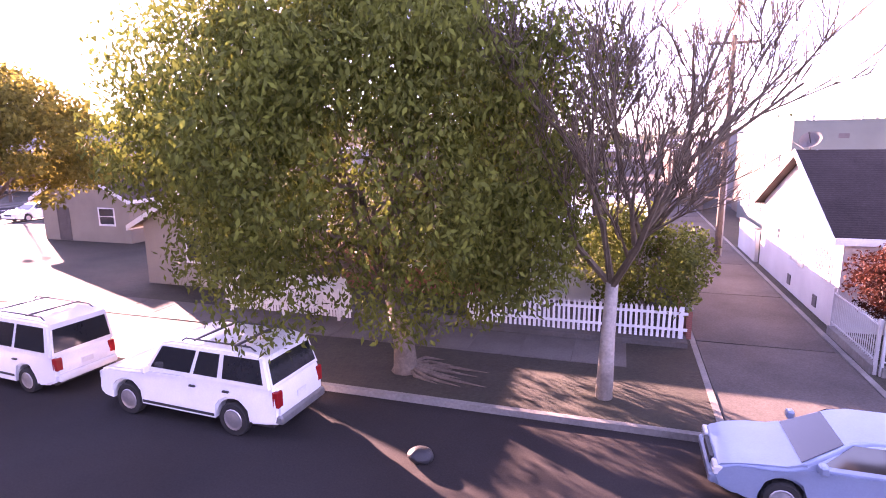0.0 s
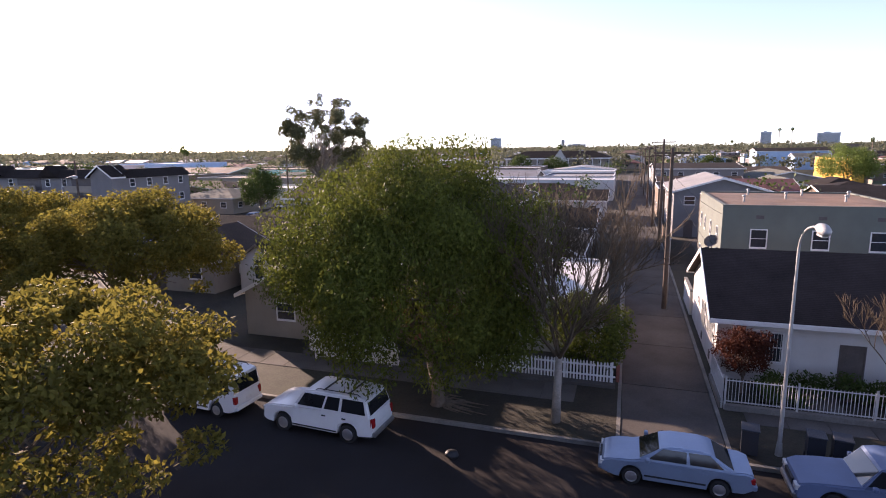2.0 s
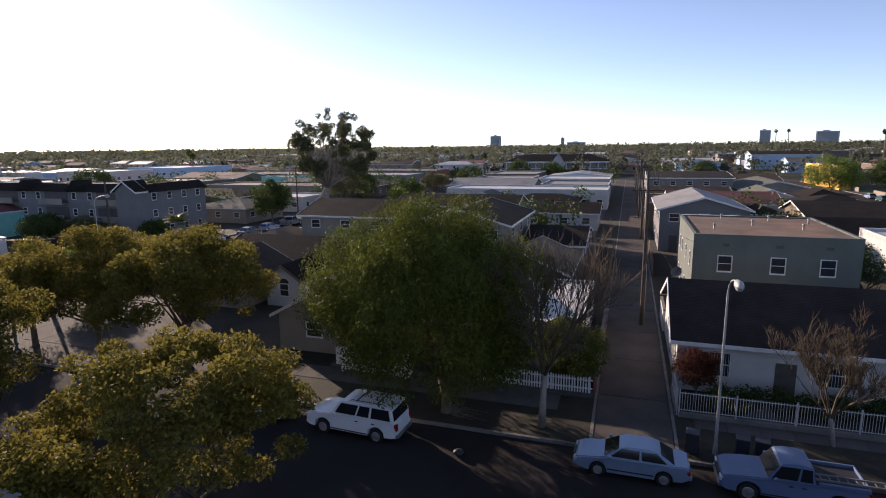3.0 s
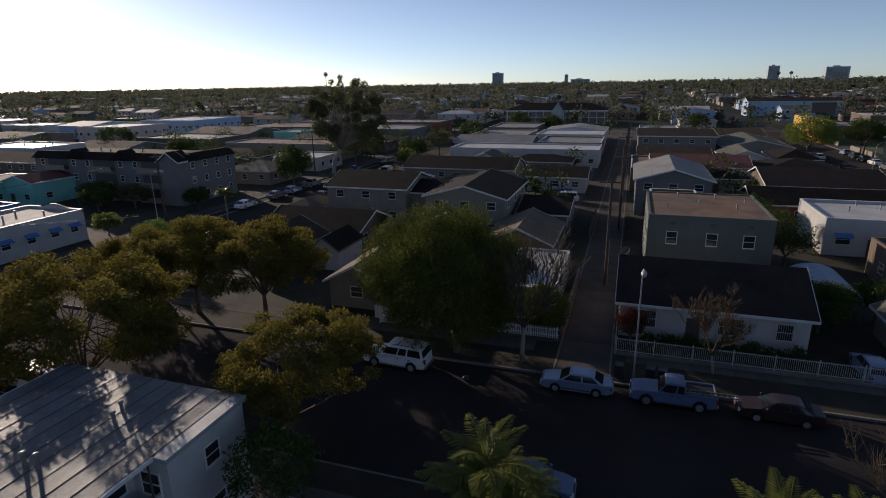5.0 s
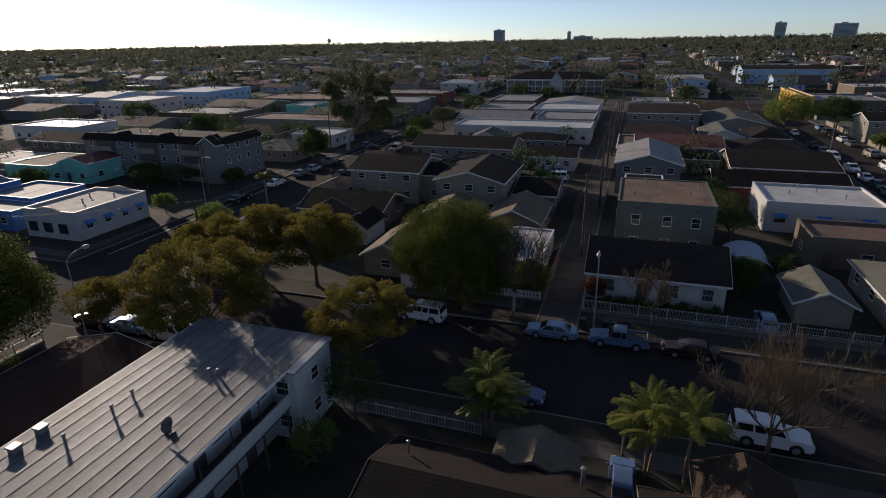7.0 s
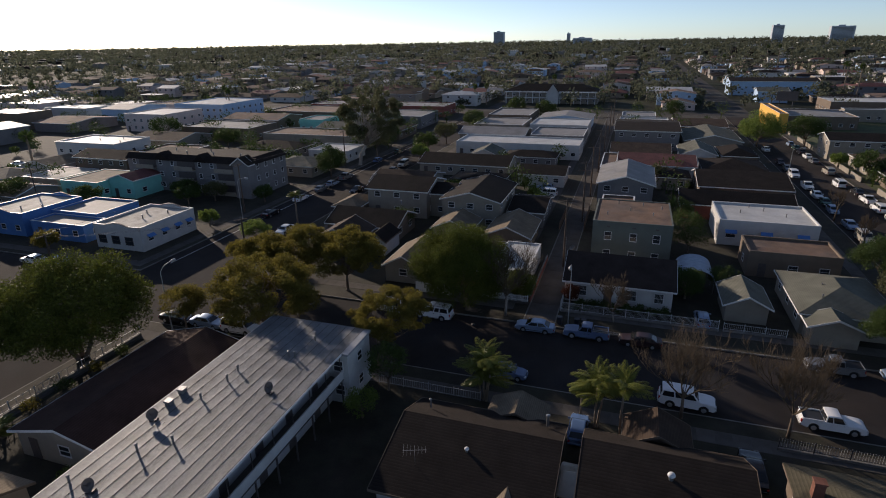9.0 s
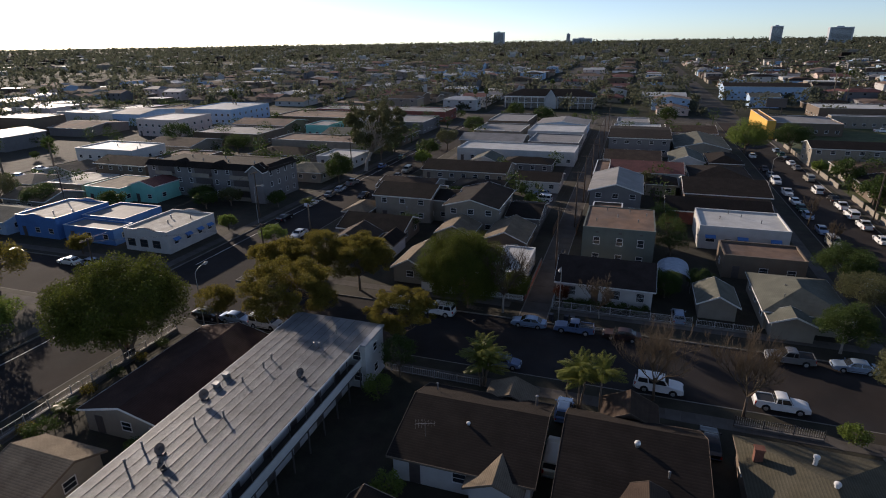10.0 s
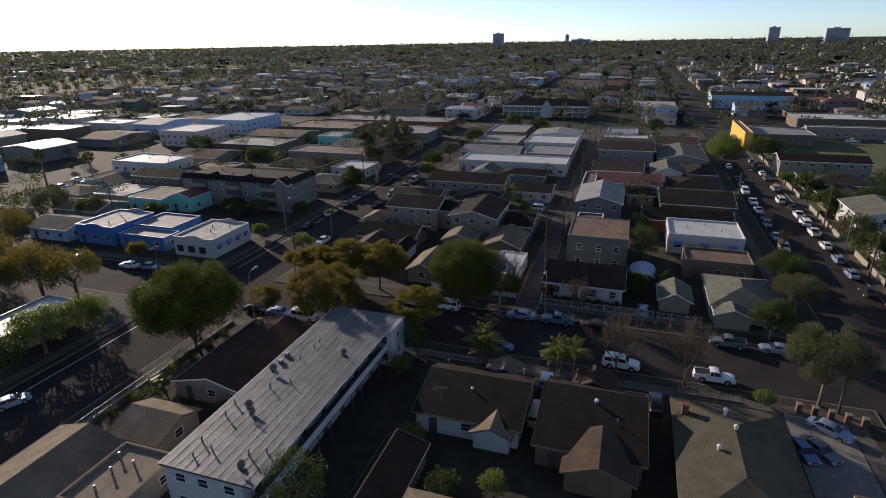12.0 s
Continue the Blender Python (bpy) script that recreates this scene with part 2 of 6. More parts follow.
def part(name, bm, material, parent, label="", smooth=False):
    me = bpy.data.meshes.new(name)
    bm.normal_update()
    bm.to_mesh(me)
    bm.free()
    if smooth:
        me.polygons.foreach_set("use_smooth", [True] * len(me.polygons))
    return link_mesh(name, me, material, parent, label)


def thing(name, x, y, z=0.0, rz=0.0, label="", category="", group="", kind=""):
    ob = new(name)
    ob.empty_display_size = 0.2
    ob.matrix_basis = pose(x, y, z, 0, 0, rz)
    return tagged(ob, label, category, group, kind)


def box(bm, x0, y0, z0, x1, y1, z1, bevel=0.0):
    r = bmesh.ops.create_cube(bm, size=1, matrix=Matrix.LocRotScale(((x0 + x1) / 2, (y0 + y1) / 2, (z0 + z1) / 2), None, (abs(x1 - x0), abs(y1 - y0), abs(z1 - z0))))
    if bevel:
        bmesh.ops.bevel(bm, geom=list({e for v in r["verts"] for e in v.link_edges}), offset=bevel, segments=1, affect="EDGES")
    return bm


def boxes(*rows, bevel=0.0):
    bm = bmesh.new()
    for r in rows:
        box(bm, *r, bevel=bevel)
    return bm


def tube(bm, pts, radii, sides=6):
    rings = []
    pts = [Vector(p) for p in pts]
    for i, p in enumerate(pts):
        d = (pts[min(i + 1, len(pts) - 1)] - pts[max(i - 1, 0)]).normalized()
        a = d.orthogonal().normalized()
        b = d.cross(a)
        rings.append([bm.verts.new(p + radii[i] * (math.cos(k * 2 * math.pi / sides) * a + math.sin(k * 2 * math.pi / sides) * b)) for k in range(sides)])
    for r0, r1 in zip(rings, rings[1:]):
        # match the seams of neighbouring rings
        s = min(range(sides), key=lambda k: (r1[k].co - r0[0].co).length)
        for k in range(sides):
            bm.faces.new((r0[k], r0[(k + 1) % sides], r1[(k + 1 + s) % sides], r1[(k + s) % sides]))
    bm.faces.new(rings[0][::-1])
    bm.faces.new(rings[-1])
    return bm


def cyl(bm, x, y, z0, z1, r, sides=12, r2=None):
    return tube(bm, [(x, y, z0), (x, y, z1)], [r, r if r2 is None else r2], sides)


def prism(bm, poly, v0, v1):
    """poly: points; v0, v1: functions from a point to the near and far corner."""
    a = [bm.verts.new(v0(p)) for p in poly]
    b = [bm.verts.new(v1(p)) for p in poly]
    n = len(poly)
    bm.faces.new(a[::-1]), bm.faces.new(b)
    for i in range(n):
        bm.faces.new((a[i], a[(i + 1) % n], b[(i + 1) % n], b[i]))
    bmesh.ops.recalc_face_normals(bm, faces=bm.faces[:])
    return bm


def quad_mesh(name, co):
    """A mesh of loose quads from an array of N x 4 x 3."""
    n = len(co)
    me = bpy.data.meshes.new(name)
    me.vertices.add(n * 4), me.loops.add(n * 4), me.polygons.add(n)
    me.vertices.foreach_set("co", co.astype(np.float32).ravel())
    me.loops.foreach_set("vertex_index", np.arange(n * 4, dtype=np.int32))
    me.polygons.foreach_set("loop_start", np.arange(0, n * 4, 4, dtype=np.int32))
    me.update(calc_edges=True)
    return me


def leaves(rng, centres, size, up=0.3, aspect=0.5):
    """Leaf-shaped quads with mixed tilt at the centres."""
    n = len(centres)
    d = rng.normal(size=(n, 3))
    d[:, 2] -= up
    d /= np.linalg.norm(d, axis=1)[:, None]
    s = np.cross(d, rng.normal(size=(n, 3)))
    s /= np.linalg.norm(s, axis=1)[:, None] + 1e-9
    ln = size * rng.uniform(0.6, 1.4, n)[:, None]
    w = ln * aspect * 0.5
    m = centres + d * ln * 0.45
    return np.stack([centres, m + s * w, centres + d * ln, m - s * w], axis=1)

# ---- windows and houses ----
MESHES = {}


def cached(key, make):
    if key not in MESHES:
        me = bpy.data.meshes.new(key[0])
        bm = make()
        bm.normal_update()
        bm.to_mesh(me)
        bm.free()
        MESHES[key] = me
    return MESHES[key]


def plate(xs, zs, holes, y0, y1):
    """An upright plate of cells, some of them open, as one connected piece."""
    bm = bmesh.new()
    g = [[bm.verts.new((x, y0, z)) for z in zs] for x in xs]
    for i in range(len(xs) - 1):
        for j in range(len(zs) - 1):
            if (i, j) not in holes:
                bm.faces.new((g[i][j], g[i + 1][j], g[i + 1][j + 1], g[i][j + 1]))
    bmesh.ops.delete(bm, geom=[v for v in bm.verts if not v.link_faces], context="VERTS")
    r = bmesh.ops.extrude_face_region(bm, geom=bm.faces[:])
    bmesh.ops.translate(bm, vec=(0, y1 - y0, 0), verts=[v for v in r["geom"] if isinstance(v, bmesh.types.BMVert)])
    bmesh.ops.recalc_face_normals(bm, faces=bm.faces[:])
    return bm


SIDES = {"s": 0.0, "e": 90.0, "n": 180.0, "w": -90.0}


def window(parent, x, y, z, w, h, side, frame_mat="white", bars=False, name="window"):
    """A framed window; its back lies on the wall at x, y, its middle at z; side: the way it faces."""
    t = 0.07
    fr = cached(("window", w, h), lambda: plate([-w / 2, -w / 2 + t, w / 2 - t, w / 2], [-h / 2 - 0.05, -h / 2 + t, -0.02, 0.02, h / 2 - t, h / 2], {(1, 1), (1, 3)}, -0.05, 0.02))
    ob = link_mesh(name, fr, M[frame_mat], parent)
    ob.matrix_basis = pose(x, y, z, 0, 0, SIDES[side])
    pn = cached(("pane", w, h), lambda: boxes((-w / 2 + t, -0.012, -h / 2 + t, w / 2 - t, 0.004, h / 2 - t)))
    link_mesh("pane", pn, M["pane"], ob)
    if bars:
        n = int(w / 0.14)
        xs = [v for i in range(n + 1) for v in (-w / 2 + i * w / n - 0.01, -w / 2 + i * w / n + 0.01)]
        g = cached(("bars", w, h), lambda: plate(xs, [-h / 2, -h / 2 + 0.03, h / 2 - 0.03, h / 2], {(2 * i + 1, 1) for i in range(n)}, -0.13, -0.11))
        link_mesh("security_grille", g, M["iron"], ob)
    return ob


def wins(parent, x0, y0, x1, y1, side, us, z, w, h, **kw):
    for u in us:
        x, y = {"s": (x0 + u * (x1 - x0), y0), "n": (x0 + u * (x1 - x0), y1), "w": (x0, y0 + u * (y1 - y0)), "e": (x1, y0 + u * (y1 - y0))}[side]
        window(parent, x, y, z, w, h, side, **kw)


def door(parent, x, y, z0, side, m="trim", w=0.9, h=2.05):
    me = cached(("door", w, h, m), lambda: boxes((-w / 2 - 0.07, -0.03, 0, -w / 2, 0.02, h + 0.07), (w / 2, -0.03, 0, w / 2 + 0.07, 0.02, h + 0.07),
                                                 (-w / 2, -0.03, h, w / 2, 0.02, h + 0.07), (-w / 2, -0.015, 0, w / 2, 0.02, h), (-w / 4, -0.03, h * 0.5, w / 4, -0.015, h * 0.85)))
    ob = link_mesh("door", me, M[m], parent)
    ob.matrix_basis = pose(x, y, z0, 0, 0, SIDES[side])
    return ob


def house(x0, y0, x1, y1, h, kind="flat", rise=1.4, wall="stucco", roof="shingle", label="", name="house", category="house", base=0.16,
          over=0.45, ridge=0.5, fascia="white", parapet=0.35, storeys=1, auto=True, front="s", bars=False, group="", win=(1.3, 1.1)):
    """A house with walls, roof, fascia, windows and a door; local origin at its south-west corner on the ground."""
    W, D = x1 - x0, y1 - y0
    if len(label.split()) < 4:
        label += " among the houses"
    t = thing(name, x0, y0, base, 0, label, category, group)
    bm = bmesh.new()
    th = 0.14
    if kind == "gablex":
        r = D * ridge
        prism(bm, [(0, 0), (D, 0), (D, h), (r, h + rise), (0, h)], lambda p: (0, p[0], p[1]), lambda p: (W, p[0], p[1]))
        part("wall", bm, M[wall], t)
        bm = bmesh.new()
        s0, s1 = rise / r, rise / (D - r)
        prism(bm, [(-over, h - over * s0), (r, h + rise), (D + over, h - over * s1), (D + over, h - over * s1 + th), (r, h + rise + th), (-over, h - over * s0 + th)],
              lambda p: (-over, p[0], p[1] + 0.01), lambda p: (W + over, p[0], p[1] + 0.01))
        part("roof", bm, M[roof], t)
        for xx in (-over - 0.04, W + over):
            bm = bmesh.new()
            prism(bm, [(-over, h - over * s0 - 0.05), (r, h + rise - 0.06), (D + over, h - over * s1 - 0.05), (D + over, h - over * s1 + th + 0.03), (r, h + rise + th + 0.04), (-over, h - over * s0 + th + 0.03)],
                  lambda p: (xx, p[0], p[1]), lambda p: (xx + 0.04, p[0], p[1]))
            part("bargeboard", bm, M[fascia], t)
        for yy, s in ((-over - 0.04, s0), (D + over, s1)):
            part("fascia", boxes((-over, yy, h - over * s - 0.06, W + over, yy + 0.04, h - over * s + th + 0.02)), M[fascia], t)
    elif kind == "gabley":
        r = W * ridge
        prism(bm, [(0, 0), (W, 0), (W, h), (r, h + rise), (0, h)], lambda p: (p[0], 0, p[1]), lambda p: (p[0], D, p[1]))
        part("wall", bm, M[wall], t)
        bm = bmesh.new()
        s0, s1 = rise / r, rise / (W - r)
        prism(bm, [(-over, h - over * s0), (r, h + rise), (W + over, h - over * s1), (W + over, h - over * s1 + th), (r, h + rise + th), (-over, h - over * s0 + th)],
              lambda p: (p[0], -over, p[1] + 0.01), lambda p: (p[0], D + over, p[1] + 0.01))
        part("roof", bm, M[roof], t)
        for yy in (-over - 0.04, D + over):
            bm = bmesh.new()
            prism(bm, [(-over, h - over * s0 - 0.05), (r, h + rise - 0.06), (W + over, h - over * s1 - 0.05), (W + over, h - over * s1 + th + 0.03), (r, h + rise + th + 0.04), (-over, h - over * s0 + th + 0.03)],
                  lambda p: (p[0], yy, p[1]), lambda p: (p[0], yy + 0.04, p[1]))
            part("bargeboard", bm, M[fascia], t)
        for xx, s in ((-over - 0.04, s0), (W + over, s1)):
            part("fascia", boxes((xx, -over, h - over * s - 0.06, xx + 0.04, D + over, h - over * s + th + 0.02)), M[fascia], t)
    elif kind == "hip":
        part("wall", boxes((0, 0, 0, W, D, h)), M[wall], t)
        o = over
        if W >= D:
            a, b = (D / 2, D / 2), (W - D / 2, D / 2)
        else:
            a, b = (W / 2, W / 2), (W / 2, D - W / 2)
        lo = [(-o, -o), (W + o, -o), (W + o, D + o), (-o, D + o)]
        c = [bm.verts.new((*p, h - 0.1)) for p in lo]
        e = [bm.verts.new((*p, h + 0.06)) for p in lo]
        ra, rb = bm.verts.new((*a, h + rise)), bm.verts.new((*b, h + rise))
        bm.faces.new(c[::-1])
        for i in range(4):
            bm.faces.new((c[i], c[(i + 1) % 4], e[(i + 1) % 4], e[i]))
        if W >= D:
            for f in ((e[0], e[1], rb, ra), (e[1], e[2], rb), (e[2], e[3], ra, rb), (e[3], e[0], ra)):
                bm.faces.new(f)
        else:
            for f in ((e[0], e[1], ra), (e[1], e[2], rb, ra), (e[2], e[3], rb), (e[3], e[0], ra, rb)):
                bm.faces.new(f)
        bmesh.ops.recalc_face_normals(bm, faces=bm.faces[:])
        part("roof", bm, M[roof], t)
        k = 0.03
        part("fascia", boxes((-o - k, -o - k, h - 0.13, W + o + k, -o, h + 0.05), (-o - k, D + o, h - 0.13, W + o + k, D + o + k, h + 0.05),
                             (-o - k, -o, h - 0.13, -o, D + o, h + 0.05), (W + o, -o, h - 0.13, W + o + k, D + o, h + 0.05)), M[fascia], t)
    else:
        part("wall", boxes((0, 0, 0, W, D, h - 0.1)), M[wall], t)
        q, c = 0.2, parapet
        part("roof", boxes((q, q, h - 0.1, W - q, D - q, h + 0.05)), M[roof], t)
        if c:
            part("parapet", boxes((0, 0, h - 0.1, W, q, h + c), (0, D - q, h - 0.1, W, D, h + c), (0, q, h - 0.1, q, D - q, h + c), (W - q, q, h - 0.1, W, D - q, h + c)), M[wall], t)
            part("coping", boxes((-0.03, -0.03, h + c, W + 0.03, q + 0.03, h + c + 0.05), (-0.03, D - q - 0.03, h + c, W + 0.03, D + 0.03, h + c + 0.05),
                                 (-0.03, q + 0.03, h + c, q + 0.03, D - q - 0.03, h + c + 0.05), (W - q - 0.03, q + 0.03, h + c, W + 0.03, D - q - 0.03, h + c + 0.05)), M[fascia], t)
    if auto:
        for s in range(storeys):
            z = s * 2.9 + 1.65
            ns, nw = max(1, int(W / 3.4)), max(1, int(D / 4))
            us = [(i + 0.5) / ns for i in range(ns)]
            wins(t, 0, 0, W, D, "s", us if s or ns < 2 else us[1:], z, *win, bars=bars)
            wins(t, 0, 0, W, D, "w", [(i + 0.5) / nw for i in range(nw)], z, *win, bars=bars)
            wins(t, 0, 0, W, D, "e", [(i + 0.5) / nw for i in range(nw)], z, *win, bars=bars)
        if W / 3.4 >= 2:
            door(t, W * 0.5 / ns, 0, 0.02, "s")
    return t


def vent(x, y, z, h=0.6, r=0.07, cap=True, parent=None, lean=0):
    """A roof vent pipe with a cap."""
    t = thing("roof_vent", x, y, z, 0, "galvanised vent pipe with a cap on the roof", "vent")
    part("pipe", cyl(bmesh.new(), 0, 0, -0.05, h, r, 8), M["metal"], t)
    if cap:
        part("cap", tube(bmesh.new(), [(0, 0, h), (0, 0, h + 0.05), (0, 0, h + 0.12), (0, 0, h + 0.16)], [r * 1.15, r * 1.6, r * 1.5, r * 0.5], 8), M["metal"], t)
    return t


def dome_vent(x, y, z, r=0.28):
    t = thing("turbine_vent", x, y, z, 0, "pale round ventilator on a dark shingle roof", "vent")
    part("neck", cyl(bmesh.new(), 0, 0, -0.3, 0.2, r * 0.6, 10), M["metal"], t)
    bm = bmesh.new()
    bmesh.ops.create_uvsphere(bm, u_segments=12, v_segments=7, radius=r, matrix=Matrix.LocRotScale((0, 0, 0.32), None, (1, 1, 0.75)))
    part("head", bm, M["white"], t, smooth=True)
    return t


def dish(x, y, z, rz=0, r=0.42, h=0.7):
    t = thing("satellite_dish", x, y, z, rz, "grey satellite dish on a short mast", "satellite dish")
    part("mast", tube(bmesh.new(), [(0, 0, -0.05), (0, 0, h * 0.7), (0, -0.04, h)], [0.035, 0.035, 0.035], 6), M["darkmetal"], t)
    bm = bmesh.new()
    rings = [(0.0, 0.0), (0.4, 0.02), (0.75, 0.07), (1.0, 0.13)]
    prev = None
    for q, dz in rings[1:]:
        ring = [bm.verts.new((q * r * math.cos(a), dz * 1.0, q * r * math.sin(a))) for a in [k * math.pi / 8 for k in range(16)]]
        if prev is None:
            bm.faces.new(ring)
        else:
            for k in range(16):
                bm.faces.new((prev[k], prev[(k + 1) % 16], ring[(k + 1) % 16], ring[k]))
        prev = ring
    bmesh.ops.solidify(bm, geom=bm.faces[:], thickness=0.015)
    d = part("reflector", bm, M["grey"], t)
    d.matrix_basis = pose(0, 0.0, h + 0.06, 38, 0, 0)
    part("base_plate", boxes((-0.3, -0.22, -0.02, 0.3, 0.22, 0.03), (-0.28, -0.2, 0.03, -0.2, 0.2, 0.16), (0.2, -0.2, 0.03, 0.28, 0.2, 0.16)), M["darkmetal"], t)
    part("feed_arm", tube(bmesh.new(), [(0, -0.05, h - 0.1), (0, 0.35, h + 0.35), (0, 0.4, h + 0.4)], [0.015, 0.015, 0.04], 5), M["darkmetal"], t)
    return t


# ---- trees ----
def crown_points(rng, centre, r, n_clumps, clump, n, flat=0.0, low=-1.0):
    """Leaf places in small clumps that lie over an ellipsoid."""
    c, rr = np.array(centre), np.array(r)
    d = rng.normal(size=(n_clumps * 3, 3))
    d /= np.linalg.norm(d, axis=1)[:, None]
    d = d[d[:, 2] > low][:n_clumps]
    k = len(d)
    pos = c + d * rr * (rng.uniform(0.45, 1.0, k) ** 0.6)[:, None]
    size = clump * rng.uniform(0.55, 1.35, k)
    who = rng.choice(k, n, p=size ** 2 / (size ** 2).sum())
    o = rng.normal(size=(n, 3))
    o /= np.linalg.norm(o, axis=1)[:, None]
    o *= (rng.uniform(0.25, 1.0, n) ** 0.5)[:, None] * size[who][:, None]
    o[:, 2] *= 1 - flat
    return pos[who] + o, pos


def tree(x, y, h, r, label, leaf="dense", bark="bark", n=9000, size=0.2, clumps=60, clump=1.1, trunk=0.22, bole=2.0, low=-0.55, flat=0.2, seed=1,
         lean=(0, 0), rz=None, name="tree", group="street trees", limbs=7, stems=1, droop=0.3, base=0.15, aspect=0.5):
    """A tapered trunk with limbs and a crown of small leaves in clumps. h: height; r: crown's radius; bole: where the limbs begin."""
    rng = np.random.default_rng(seed)
    t = thing(name, x, y, base, 0, label, "tree", group)
    rzz = rz or (h - bole) * 0.52
    cz = h - rzz
    pts, pos = crown_points(rng, (lean[0], lean[1], cz), (r * 0.86, r * 0.86, rzz * 0.88), clumps, clump, n, flat, low)
    bm = bmesh.new()
    for s in range(stems):
        a0 = s * 2 * math.pi / max(stems, 1) + 0.4
        ox, oy = (0.5 * math.cos(a0), 0.5 * math.sin(a0)) if stems > 1 else (0, 0)
        top = Vector((ox * 3 + lean[0] * 0.5, oy * 3 + lean[1] * 0.5, bole))
        tube(bm, [(ox, oy, -0.1), (ox, oy, 0.15), (ox * 1.6 + top.x * 0.2, oy * 1.6 + top.y * 0.2, bole * 0.5), top], [trunk * 1.5, trunk * 1.1, trunk * 0.95, trunk * 0.8], 9)
        for i in rng.choice(len(pos), min(limbs, len(pos)), replace=False):
            e = top.lerp(Vector(pos[i]), 0.78)
            m = top.lerp(e, 0.5) + Vector(rng.normal(size=3) * 0.25 * r / 4)
            tube(bm, [top - Vector((0, 0, 0.25)), m, e], [trunk * 0.55, trunk * 0.32, trunk * 0.1], 6)
            for q in range(3):
                f = m.lerp(Vector(pos[rng.integers(len(pos))]), 0.7)
                if (f - m).length < r * 0.9:
                    tube(bm, [m, m.lerp(f, 0.5) + Vector((0, 0, 0.15)), f], [trunk * 0.24, trunk * 0.15, trunk * 0.05], 4)
    part("trunk", bm, M[bark], t, smooth=True)
    me = quad_mesh("crown", leaves(rng, pts, size, droop, aspect))
    link_mesh("crown", me, LEAF[leaf], t)
    return t


def bare_tree(x, y, h, spread, label, seed=1, mat_name="twig", trunk=0.15, bole=2.0, depth=5, kids=3, bark=None, base=0.15, up=0.35, group="street trees"):
    rng = random.Random(seed)
    t = thing("bare_tree", x, y, base, 0, label, "tree", group)
    bmt, bmb = bmesh.new(), bmesh.new()
    lean = Vector((rng.uniform(-0.3, 0.3), rng.uniform(-0.3, 0.3), bole))
    tube(bmt, [(0, 0, -0.1), (lean.x * 0.4, lean.y * 0.4, bole * 0.5), lean], [trunk * 1.25, trunk, trunk * 0.85], 9)

    def grow(p, d, ln, r, level):
        q = p + d * ln * 0.5 + Vector((rng.uniform(-1, 1), rng.uniform(-1, 1), rng.uniform(-0.5, 0.5))) * ln * 0.06
        e = p + d * ln
        if level < depth:
            tube(bmb, [p, q, e], [max(r, 0.011), max(r * 0.75, 0.009), max(r * 0.5, 0.007)], 6 if level < 2 else 3)
        else:
            tube(bmb, [p, e], [0.012, 0.005], 3)
        if level >= depth:
            return
        for i in range(kids + (1 if rng.random() < 0.4 else 0)):
            nd = (d + Vector((rng.uniform(-1, 1), rng.uniform(-1, 1), rng.uniform(-0.5, 0.9))) * spread + Vector((0, 0, up))).normalized()
            grow(p.lerp(e, rng.uniform(0.3, 1.0)), nd, ln * rng.uniform(0.52, 0.8), r * 0.55, level + 1)

    n0 = 6
    for i in range(n0):
        a = i * 2 * math.pi / n0 + rng.uniform(-0.4, 0.4)
        d = Vector((math.cos(a) * spread * (0.5 + 0.5 * (i % 2)), math.sin(a) * spread * (0.5 + 0.5 * (i % 2)), 0.9)).normalized()
        grow(lean - Vector((0, 0, 0.1)), d, (h - bole) * 0.4, trunk * 0.55, 0)
    part("trunk", bmt, M[bark or mat_name], t, smooth=True)
    part("twig_crown", bmb, M[mat_name], t)
    return t


def frond_mesh(ln, rng, droop=0.9, leaflets=26, width=0.55, name="frond"):
    """One arching feather frond: rachis and leaflets."""
    q = []
    P = [Vector((ln * s * math.cos(0.9 - 0.5 * s * droop), 0, ln * (math.sin(0.95) * s - droop * s * s * 0.75))) for s in [i / 8 for i in range(9)]]
    for a, b in zip(P, P[1:]):
        q.append([a + Vector((0, -0.025, 0)), b + Vector((0, -0.02, 0)), b + Vector((0, 0.02, 0)), a + Vector((0, 0.025, 0))])
    for i in range(leaflets):
        s = 0.15 + 0.85 * i / leaflets
        k = min(int(s * 8), 7)
        p = P[k].lerp(P[k + 1], s * 8 - k)
        d = (P[k + 1] - P[k]).normalized()
        w = width * math.sin(math.pi * min(1, 0.18 + s * 0.78)) + 0.1
        for sgn in (-1, 1):
            out = (Vector((0, sgn, 0)) * 0.85 + d * 0.5 + Vector((0, 0, -0.35 + rng.uniform(-0.15, 0.15)))).normalized()
            e = p + out * w
            h = d * 0.035
            q.append([p - h, p + out * w * 0.5 - h * 1.2 + Vector((0, 0, 0.02)), e, p + out * w * 0.5 + h * 1.2])
    return quad_mesh(name, np.array([[list(v) for v in f] for f in q]))


